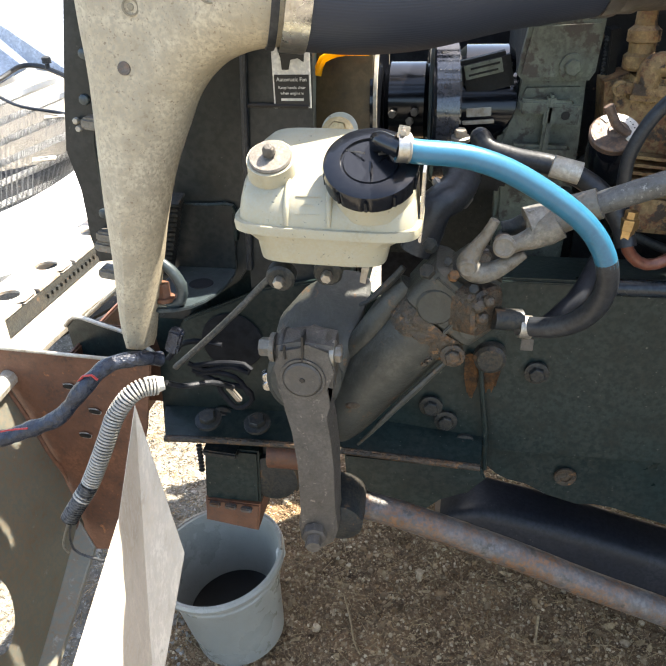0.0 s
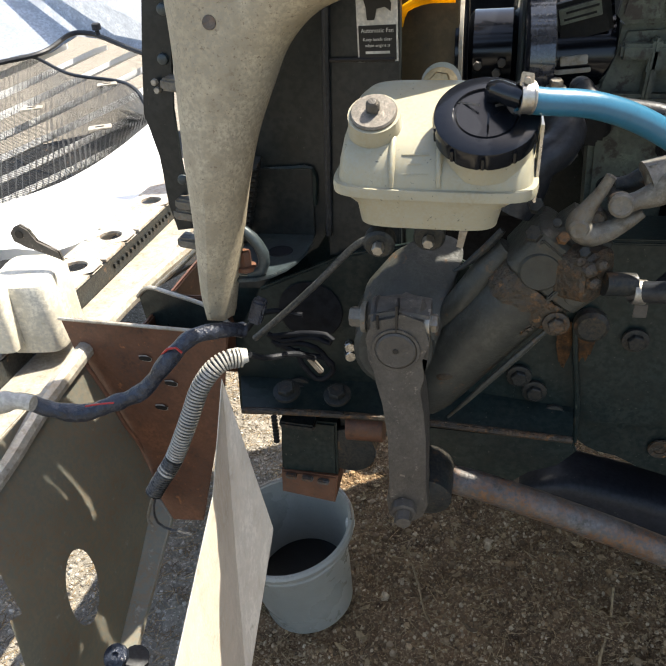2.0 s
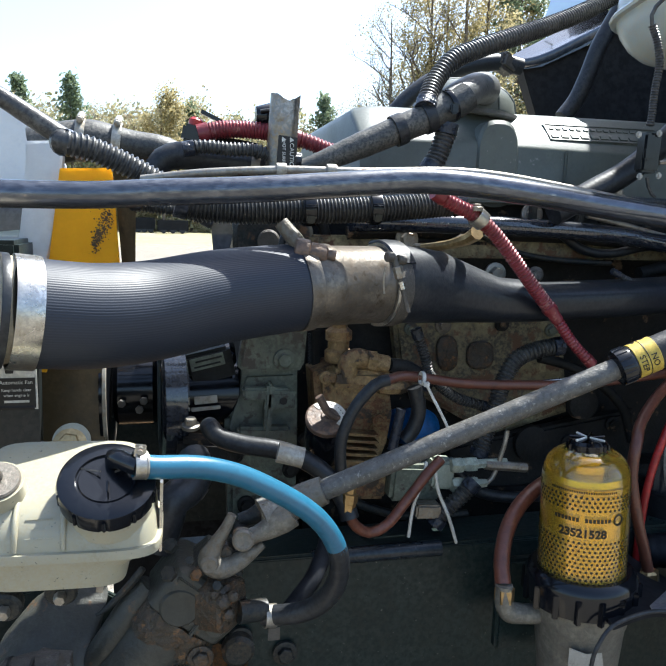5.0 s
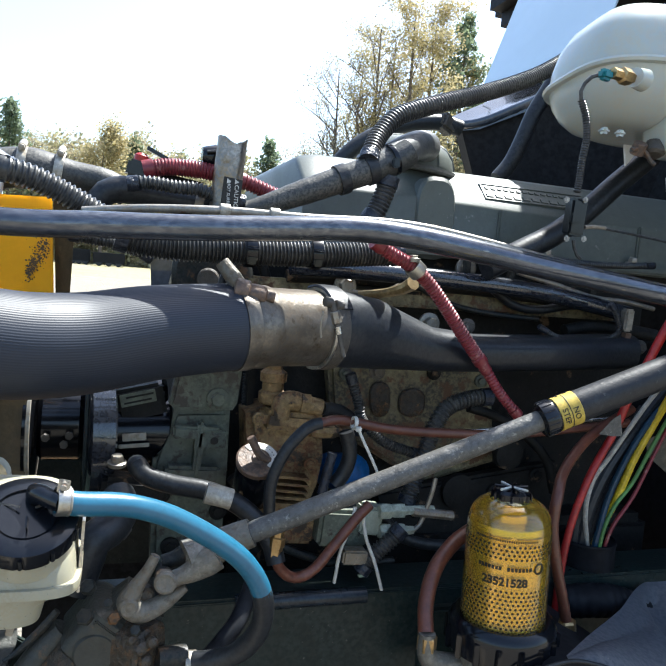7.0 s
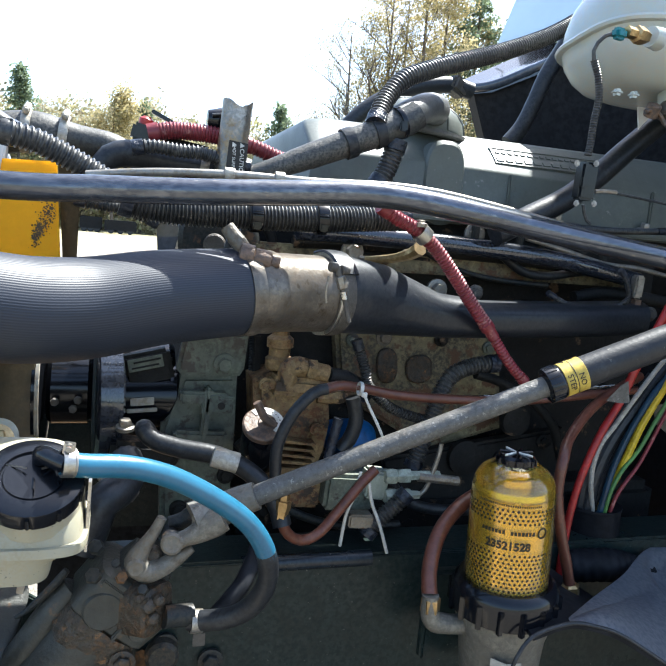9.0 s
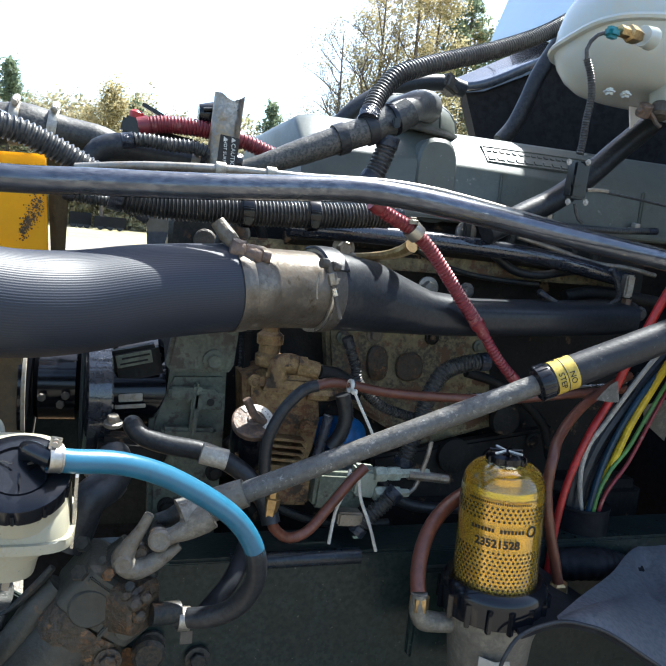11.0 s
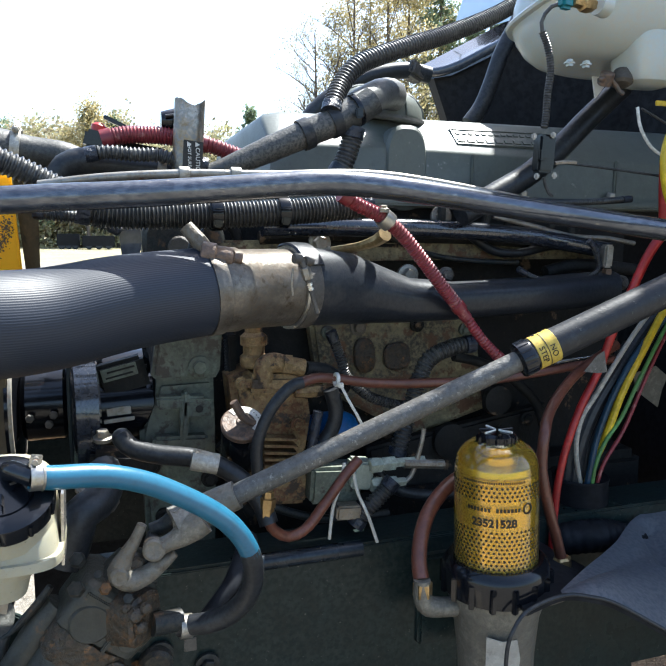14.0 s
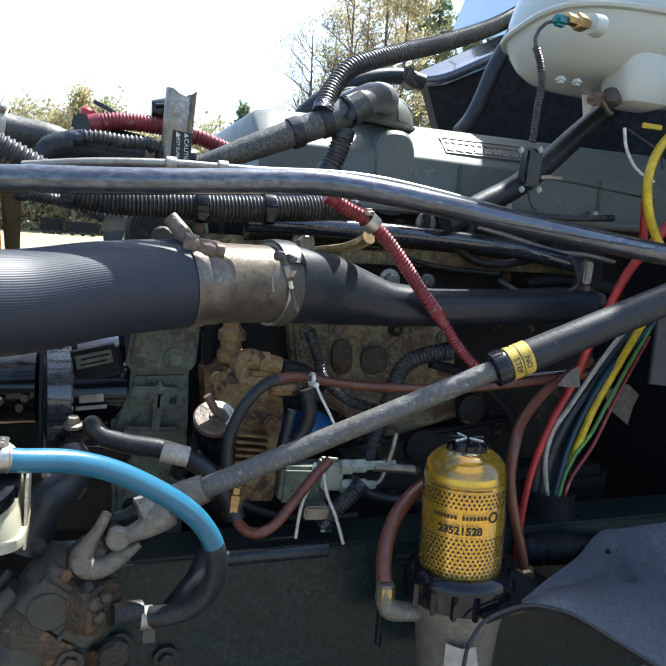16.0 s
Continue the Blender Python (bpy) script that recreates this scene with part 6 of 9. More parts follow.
def build_shaft():
    t = thing("steering_shaft", (0.218, 0.73, 1.258), "grey steel steering shaft with universal joint and yellow tag", "steering shaft")
    j = Vector((0.177, 0.735, 1.218))
    lo, up = Vector((0.250, 0.729, 1.2740)), Vector((0.608, 0.665, 1.4365))
    ax = (up - lo).normalized()
    ly = part("lower_yoke", tube([(0.17, 0.712, 1.269), (0.162, 0.712, 1.252), (0.151, 0.712, 1.234), (0.144, 0.712, 1.217), (0.156, 0.712, 1.206), (0.174, 0.712, 1.211), (0.19, 0.712, 1.221), (0.205, 0.712, 1.231)], [0.0054, 0.0064, 0.0085, 0.0128, 0.0125, 0.0108, 0.0085, 0.0045], 20, 0.004), M_YOKE, t, "pale forged lower yoke")
    part("yoke_hub", lathe((0.144, 0.702, 1.216), (0.0, -1, 0), [(-0.012, 0.0125), (0.001, 0.0105), (0.003, 0.008), (0.002, 0.003)], 24), M_YOKE, ly)
    part("bearing_cup", lathe((0.163, 0.716, 1.222), (0, -1, 0.1), [(-0.012, 0.009), (0.0, 0.009), (0.003, 0.006)], 18), M_RUST_IRON, ly)
    uy = part("upper_yoke", tube([(0.182, 0.708, 1.239), (0.193, 0.708, 1.244), (0.21, 0.708, 1.251), (0.224, 0.708, 1.26), (0.236, 0.708, 1.268)], [0.0100, 0.0092, 0.0125, 0.0160, 0.0160], 20, 0.004), M_YOKE, t, "rust-flecked upper yoke")
    part("trunnion", lathe((0.181, 0.7, 1.243), (-0.1, -1, 0.2), [(-0.01, 0.0125), (0.001, 0.0122), (0.003, 0.0095), (0.002, 0.006)], 24), M_YOKE, uy)
    part("far_arm", tube([(0.18, 0.745, 1.247), (0.195, 0.745, 1.25), (0.21, 0.745, 1.257)], [0.008, 0.010, 0.013], 14, 0.004), M_IRON, uy)
    part("yoke_rib", tube([(0.206, 0.715, 1.28), (0.21, 0.715, 1.267), (0.215, 0.715, 1.251)], [0.004, 0.008, 0.013], 14, 0.004), M_YOKE, uy)
    part("cross", cyl(Vector((0.178, 0.71, 1.242)), Vector((0.185, 0.76, 1.233)), 0.009, 16), M_IRON, t)
    part("yoke_neck", tube([Vector((0.206, 0.722, 1.258)), lo, lo + ax * 0.03], [0.023, 0.0185, 0.0165], 18, 0.008), M_YOKE, t)
    q = lo + ax * 0.02
    part("slim_tube", tube([q, up], 0.0125, 24, 0.04), M_SHAFT, t)
    end = up + ax * 0.62
    part("wide_tube", tube([up, end], 0.0195, 28, 0.04), M_SHAFT_DARK, t)
    col = part("collar", lathe(up - ax * 0.004, ax, [(0, 0.016), (0.002, 0.0212), (0.017, 0.0212), (0.019, 0.020)], 32), M_CAP, t, "black plastic collar")
    tag = part("tag", lathe(up + ax * 0.0165, ax, [(0, 0.0199), (0.0005, 0.0206), (0.027, 0.0206), (0.0275, 0.0199)], 40, caps=False), M_YELLOW_TAG, t, "yellow warning tag")
    view = Vector((-0.45, -0.82, 0.12))
    out = (view - ax * view.dot(ax)).normalized()
    across = ax.cross(out)
    around = Matrix.Translation(up + ax * 0.0295) @ Matrix((across, ax, out)).transposed().to_4x4()
    for turn in (0.25, -1.75):
        spin = around @ Matrix.Rotation(turn, 4, "Y")
        for words, h, shift in (("NO", 0.0060, 0.006), ("STEP", -0.0070, 0.0)):
            part("words", lettering(words, 0.0098, spin @ Matrix.Translation((0, h, 0)), 0.0003, 0.0208), M_INK, tag, smooth=False)
    part("divider", ring(up + ax * 0.0295, ax, 0.0206, 0.0010, 0.0003, 40), M_INK, tag)
    for k in range(16):
        d = math.cos(k * math.pi / 8) * across + math.sin(k * math.pi / 8) * out
        part("rib", tube([up - ax * 0.001 + d * 0.0210, up + ax * 0.012 + d * 0.0210], 0.0009, 6, 0.02), M_CAP, col)


M_YELLOW_TAG = material("yellow_tag", (0.56, 0.40, 0.06), (0.42, 0.29, 0.05), 0.45, scale=20, bump=0.03)
build_shaft()


M_BEND = material("sky_sheen_paint", (0.012, 0.019, 0.027), (0.020, 0.025, 0.030), 0.24, scale=9, grain=160, bump=0.06, spots=(0.16, 0.15, 0.13), spot_scale=110, spot_level=0.72, spec=0.4)


def build_frame():
    t = thing("frame_rail", (0.6, 0.92, 0.8), "dark green painted truck frame rail with bolts and rust runs", "frame rail")
    x0, x1 = 0.10, 2.6
    part("web", box(((x0 + x1) / 2, 0.905, 0.965), (x1 - x0, 0.012, 0.30), bevel=0.004), M_RAIL, t)
    part("top_flange", box(((x0 + x1) / 2, 0.945, 1.112), (x1 - x0, 0.09, 0.010), bevel=0.004), M_RAIL, t)
    # strip along the edge; its blue and its length follow the sky's reflection
    part("top_bend", tube([(0.30, 0.907, 1.107), (0.41, 0.907, 1.107), (0.525, 0.907, 1.107)], 0.0125, 20, 0.2), M_BEND, t, "glossy rounded top edge, coloured blue-black for sky sheen")
    part("bottom_flange", box(((x0 + x1) / 2, 0.945, 0.818), (x1 - x0, 0.09, 0.010), bevel=0.004), M_RAIL, t)
    part("front_web", plate([(-0.335, 0.9, 0.93), (-0.282, 0.9, 1.024), (-0.151, 0.9, 1.083), (-0.022, 0.9, 1.11), (0.085, 0.9, 1.033), (0.183, 0.9, 0.995), (0.204, 0.9, 0.776), (-0.029, 0.9, 0.788), (-0.347, 0.9, 0.787)], (0, 0.012, 0), 0.003), M_RAIL, t)
    part("lower_flange_edge", tube([(-0.312, 0.83, 0.843), (-0.217, 0.832, 0.846), (-0.084, 0.834, 0.846), (0.013, 0.836, 0.84), (0.106, 0.838, 0.833), (0.188, 0.84, 0.827)], 0.0055, 8), M_RUST_IRON, t, "rust-brown lower flange edge")
    part("flange_shelf", plate([(-0.311, 0.83, 0.846), (-0.084, 0.835, 0.847), (0.188, 0.84, 0.83)] + [(0.194, 0.9, 0.842), (-0.025, 0.9, 0.865), (-0.336, 0.9, 0.859)], (0, 0, -0.006), 0.001), M_RAIL, t)
    part("gusset", plate([(-0.025, 0.86, 0.816), (0.192, 0.86, 0.808), (0.2, 0.86, 0.788), (0.174, 0.86, 0.756), (0.131, 0.86, 0.743), (0.1, 0.86, 0.708), (0.067, 0.86, 0.676), (-0.016, 0.86, 0.696)], (0, 0.012, 0), 0.003), M_RAIL, t)
    part("drop_plate", plate([(0.198, 0.93, 0.824), (0.60, 0.93, 0.80), (0.62, 0.93, 0.640), (0.508, 0.93, 0.665), (0.417, 0.93, 0.692), (0.385, 0.93, 0.699), (0.362, 0.93, 0.690), (0.305, 0.93, 0.707), (0.273, 0.93, 0.731), (0.244, 0.93, 0.731), (0.223, 0.93, 0.742), (0.203, 0.93, 0.76)], (0, 0.012, 0), 0.003), M_RAIL, t)
    part("lower_bracket", plate([(0.421, 0.935, 0.806), (1.041, 0.935, 0.836), (1.1, 0.935, 0.64), (0.561, 0.935, 0.722), (0.495, 0.935, 0.699), (0.455, 0.935, 0.747)], (0, 0.012, 0), 0.003), M_RAIL, t)
    for left, right, z0, drop in ((0.156, 0.178, 0.998, 0.090), (0.184, 0.208, 0.992, 0.070)):
        run = bmesh.new()
        cols = []
        for k in range(13):
            x = left + (right - left) * k / 12
            wane = math.sin(math.pi * (k + 1.2) / 14.4) ** 0.5
            d = drop * wane * (0.82 + 0.45 * noise.noise((x * 230, drop, 2.0)))
            cols.append([run.verts.new((x + 0.0012 * noise.noise((x * 90, j * 0.7, 5.0)), 0.8885 + 0.0004 * noise.noise((x * 200, j, 1)), z0 + 0.003 * noise.noise((x * 150, 0, 0)) - d * j / 6)) for j in range(7)])
        for ca, cb in zip(cols, cols[1:]):
            for j in range(6):
                run.faces.new((ca[j], ca[j + 1], cb[j + 1], cb[j]))
        bmesh.ops.solidify(run, geom=run.faces[:], thickness=0.001)
        part("rust_run", run, M_OCHRE, t, "orange rust run")
    part("web_edge", tube([(0.177, 0.885, 1), (0.185, 0.885, 0.933), (0.195, 0.885, 0.858), (0.198, 0.885, 0.788)], 0.004, 8), M_RAIL, t)
    for p in [(0.196, 0.892, 1), (0.109, 0.892, 0.898), (0.133, 0.892, 0.872), (0.261, 0.892, 0.97), (-0.232, 0.892, 0.85), (0.164, 0.892, 0.83), (0.171, 0.892, 0.822)]:
        part("bolt", hexbolt(p, (0, -1, 0), 0.012, 0.010), M_IRON, t)
    for p in [(-0.238, 0.84, 0.88), (-0.158, 0.84, 0.88)]:
        part("flange_bolt", hexbolt(p, (0, -0.3, 1), 0.014, 0.012), M_IRON, t)
    for p in [(-0.13, 0.82, 0.986), (-0.13, 0.82, 0.971)]:
        part("stud_end", cyl(p, Vector(p) + Vector((0.004, -0.012, 0)), 0.008, 12), M_STEEL, t)
    part("rail_hole", lathe((0.333, 0.925, 0.754), (0, -1, 0), [(0, 0.018), (0.003, 0.017), (0.002, 0.010), (-0.004, 0.009)], 22), M_RUST_IRON, t)
    part("lightening_hole", lathe((-0.204, 0.897, 0.991), (0, -1, 0), [(0, 0.05), (0.001, 0.049)], 28), M_CAB, t)
    h = thing("tow_hanger", (-0.246, 0.9, 0.592), "black steel hanger box with a rusty brown lower end", "hanger")
    a = [Vector(p) for p in [(-0.269, 0.88, 0.79), (-0.174, 0.88, 0.788), (-0.179, 0.88, 0.675), (-0.279, 0.88, 0.675)]]
    part("box", plate(a, (0.0, 0.09, 0), 0.004), M_RAIL, h)
    part("side_cheek", plate([a[1] + Vector((0.002, 0.02, 0)), a[1] + Vector((0.05, 0.02, 0.01)), a[2] + Vector((0.03, 0.02, 0.02)), a[2] + Vector((0.002, 0.02, 0))], (0, 0.012, 0), 0.002), M_IRON, h)
    part("rusty_end", plate([(-0.278, 0.875, 0.679), (-0.178, 0.875, 0.675), (-0.187, 0.875, 0.613), (-0.282, 0.875, 0.628)], (0, 0.08, 0), 0.003), M_RUST, h, "rust-brown wooden-looking end block")
    for p in [(-0.259, 0.868, 0.675), (-0.23, 0.868, 0.673), (-0.202, 0.868, 0.669)]:
        part("slot_block", box(p, (0.020, 0.010, 0.009), (0, 4, 0), 0.002), M_LINK, h)
    part("saddle", box(Vector((-0.238, 0.89, 0.787)), (0.06, 0.05, 0.012), (0, 4, 0), 0.003), M_IRON, h)
    part("rusty_spacer", lathe((-0.124, 0.88, 0.792), (1, 0, 0), [(-0.03, 0.026), (0.03, 0.026)], 20), M_RUST, h)
    part("dark_cam", lathe((-0.157, 0.9, 0.727), (0, -1, 0), [(0, 0.045), (0.012, 0.045), (0.014, 0.04)], 26), M_IRON, h)
    part("spring_end", tube([(-0.295, 0.92, 0.761), (-0.296, 0.92, 0.703)], 0.006, 8, rib=0.008, rib_depth=0.003), M_IRON, h)
    a = thing("front_axle", (0.5, 1.15, 0.45), "black painted front axle beam under the engine", "axle")
    line = smooth_path([(0.13, 1.08, 0.525), (0.18, 1.075, 0.536), (0.35, 1.07, 0.498), (0.58, 1.065, 0.440), (0.85, 1.06, 0.375), (1.2, 1.05, 0.29)], 0.03)
    part("beam", rings_to(bmesh.new(), [squircle(p, (0, 1, 0), (0.24, 0, 0.97), 0.060, float(np.interp(p.x, (0.13, 0.20, 0.35), (0.022, 0.052, 0.060))), 4.0, 32) for p in line]), M_AXLE, a)
    part("far_rail", box((0.95, 1.72, 0.96), (2.2, 0.012, 0.29), bevel=0.004), M_RAIL, a, "far frame rail")
    hose("grey_line", [(-0.261, 0.8, 0.999), (-0.215, 0.792, 1.043), (-0.159, 0.784, 1.099), (-0.116, 0.776, 1.146), (-0.097, 0.768, 1.165), (-0.081, 0.76, 1.176)], 0.0045, M_GREY_HOSE, "thin grey plastic line by the frame", "hose")
    hose("frame_hose", [(0.237, 0.74, 1.125), (0.249, 0.748, 1.133), (0.261, 0.756, 1.142), (0.275, 0.764, 1.155), (0.29, 0.785, 1.171), (0.303, 0.81, 1.185), (0.318, 0.86, 1.165), (0.325, 0.905, 1.118)], 0.011, M_CAB, "black rubber hose dropping behind the frame", "hose")


build_frame()


# ---- upper engine bay: support bar, intake hose, looms ----
def build_support_bar():
    t = thing("support_bar", (-0.174, 0.8, 1.622), "glossy black tubular hood support bar, flattened at the end", "support bar")
    left = [(-0.118, 0.823, 1.6170), (0.006, 0.823, 1.6180), (0.095, 0.819, 1.6235), (0.188, 0.815, 1.6290)]
    rest = [(0.288, 0.812, 1.637), (0.384, 0.81, 1.6455), (0.439, 0.808, 1.6465), (0.498, 0.806, 1.6425), (0.571, 0.803, 1.634), (0.667, 0.799, 1.6215), (0.768, 0.793, 1.609), (0.883, 0.787, 1.595), (1.001, 0.78, 1.5815)]
    part("tube", tube(left + rest, 0.0158, 28, 0.015), M_BAR, t)
    part("flat_end", plate([(-0.192, 0.825, 1.636), (-0.165, 0.825, 1.637), (-0.118, 0.825, 1.64), (-0.081, 0.825, 1.636), (-0.083, 0.825, 1.61), (-0.126, 0.825, 1.603), (-0.168, 0.825, 1.601), (-0.193, 0.825, 1.604)], (0, 0.007, 0), 0.002), M_ARM, t, "flattened rusty end")
    part("bolt", hexbolt((-0.18, 0.822, 1.623), (0, -1, 0), 0.010, 0.010), M_RUST, t)
    hose("thin_pipe", [(0.072, 0.87, 1.640), (0.15, 0.855, 1.650), (0.240, 0.845, 1.6560), (0.303, 0.843, 1.6570), (0.358, 0.843, 1.6580), (0.450, 0.843, 1.6625), (0.517, 0.843, 1.6605), (0.588, 0.843, 1.6525), (0.655, 0.843, 1.643), (0.726, 0.843, 1.632), (0.80, 0.85, 1.620)], 0.0052, M_ZINC, "thin weathered steel pipe behind the support bar", "pipe")
    for p in [(0.240, 0.845, 1.656), (0.303, 0.843, 1.657)]:
        solo("pipe_clip", ring(p, (1, 0, 0), 0.0062, 0.012, 0.002, 20), M_TRIM, "pale clip round the thin pipe", "clip", "pipe clips")


build_support_bar()


def build_intake():
    t = thing("intake_hose", (0.084, 0.76, 1.439), "large black ribbed silicone intake hose with steel clamps", "hose")
    mid = [Vector(p) for p in [(-0.053, 0.735, 1.496), (-0.015, 0.747, 1.491), (0.029, 0.764, 1.487), (0.085, 0.791, 1.489), (0.165, 0.818, 1.502), (0.262, 0.845, 1.511)]]
    rr = [0.0575, 0.0575, 0.0575, 0.057, 0.056, 0.055]
    path = smooth_path(mid, 0.006)
    rings, up = [], Vector((0, -1, 0))
    for i, c in enumerate(path):
        tt = (path[min(i + 1, len(path) - 1)] - path[max(i - 1, 0)]).normalized()
        up = (up - tt * up.dot(tt)).normalized()
        sd = tt.cross(up)
        r = float(np.interp(i / (len(path) - 1), np.linspace(0, 1, 6), rr))
        rings.append([c + (r + 0.00013 * (0, 1, 2, 1)[k % 4]) * (math.cos(a) * up + math.sin(a) * sd) for k, a in enumerate(np.linspace(0, 2 * math.pi, 504, endpoint=False))])
    part("sleeve", rings_to(bmesh.new(), rings), M_HOSE, t)
    d0 = (mid[1] - mid[0]).normalized()
    d1 = (mid[-1] - mid[-2]).normalized()
    part("front_band", ring(mid[0] + d0 * 0.010, d0, 0.0585, 0.026, 0.0016, 56), M_STEEL, t, "wide bright steel clamp band")
    part("front_lip", ring(mid[0] - d0 * 0.012, d0, 0.0575, 0.008, 0.002, 56), M_RUBBER, t)
    part("rear_band", ring(mid[-1] + d1 * 0.004, d1, 0.0555, 0.018, 0.0016, 56), M_TURBO, t, "dull brown steel clamp band")
    p = thing("intake_pipe", (0.342, 0.87, 1.453), "dull steel intake pipe with a V-band clamp", "pipe")
    a, b = mid[-1] + d1 * 0.01, Vector((0.39, 0.885, 1.511))
    ax = (b - a).normalized()
    ln = (b - a).length
    part("pipe", lathe(a, ax, [(0, 0.052), (0.006, 0.0545), (0.03, 0.0545), (0.036, 0.052), (ln, 0.052)], 48), M_TURBO, p)
    vb = part("v_band", ring(b, ax, 0.054, 0.020, 0.003, 56), M_ARM, p, "dark V-band clamp")
    part("v_band_edge", ring(b - ax * 0.012, ax, 0.0535, 0.004, 0.003, 56), M_STEEL, vb)
    bend = []
    e_up = (Vector((0, 0, 1)) - ax * ax.z).normalized()
    e_out = ax.cross(e_up)
    if e_out.y > 0:
        e_out = -e_out
    for g in np.linspace(-0.35, 1.0, 14):
        n = math.cos(g) * e_up + math.sin(g) * e_out
        bend.append([b + n * q + ax * h for q, h in ((0.0575, -0.016), (0.0605, -0.014), (0.0612, 0.0), (0.0605, 0.014), (0.0575, 0.016))])
    part("v_band_cover", rings_to(bmesh.new(), bend), M_MANIFOLD, vb, "dark clamp saddle")
    for q in (Vector((0.371, 0.802, 1.553)), Vector((0.386, 0.802, 1.550))):
        part("trunnion", cyl(q - ax * 0.0055, q + ax * 0.0055, 0.0062, 16), M_ARM, vb)
    part("t_bolt", tube([(0.377, 0.802, 1.552), (0.382, 0.80, 1.535), (0.388, 0.80, 1.514), (0.397, 0.80, 1.484)], [0.0042, 0.0040, 0.0030, 0.0030], 10, 0.004), M_ARM, vb, "dull T-bolt")
    part("t_bolt_nut", lathe((0.3825, 0.80, 1.534), (0.30, -0.02, -1), [(-0.008, 0.0055), (-0.007, 0.0065), (0.007, 0.0065), (0.008, 0.0055)], 6), M_ZINC, vb)
    part("t_bolt_collar", lathe((0.387, 0.80, 1.518), (0.30, 0, -1), [(-0.005, 0.0042), (0.005, 0.0042)], 14), M_STEEL, vb)
    part("latch_loop", tube([(0.366, 0.803, 1.541), (0.364, 0.803, 1.522), (0.366, 0.804, 1.507)], 0.0014, 8, 0.004), M_ZINC, vb)
    s0 = Vector((0.266, 0.822, 1.5585))
    s = part("sensor", lathe(s0, (1, -0.15, -0.16), [(-0.012, 0.010), (-0.010, 0.0145), (0.006, 0.0145), (0.008, 0.012), (0.020, 0.0125), (0.028, 0.0105), (0.030, 0.007), (0.040, 0.007)], 22), M_CAN, p, "rusty brown sensor")
    part("sensor_stem", tube([(0.240, 0.84, 1.592), (0.252, 0.835, 1.577), (0.264, 0.826, 1.562)], [0.009, 0.0105, 0.009], 14), M_YOKE, s)
    m = thing("intake_manifold", (0.563, 0.93, 1.458), "black cast intake manifold along the engine", "manifold")
    secs = [(b + ax * 0.004, 0.052, 0.052), (b + ax * 0.03, 0.054, 0.054), (Vector((0.489, 0.93, 1.503)), 0.052, 0.052), (Vector((0.537, 0.945, 1.493)), 0.044, 0.050), (Vector((0.596, 0.96, 1.481)), 0.034, 0.05), (Vector((0.676, 0.97, 1.477)), 0.030, 0.05), (Vector((0.825, 0.99, 1.48)), 0.030, 0.05), (Vector((1.015, 1.01, 1.488)), 0.030, 0.05)]
    part("elbow", rings_to(bmesh.new(), [squircle(c, (0, 0, 1), (0.25, 0.97, 0), h, w, 2.2 if i < 4 else 2.8, 32) for i, (c, h, w) in enumerate(secs)]), M_MANIFOLD, m)
    part("casting_line", tube([(0.419, 0.895, 1.5), (0.481, 0.905, 1.487), (0.554, 0.915, 1.473), (0.631, 0.925, 1.465)], 0.002, 6), M_RUBBER, m)


build_intake()

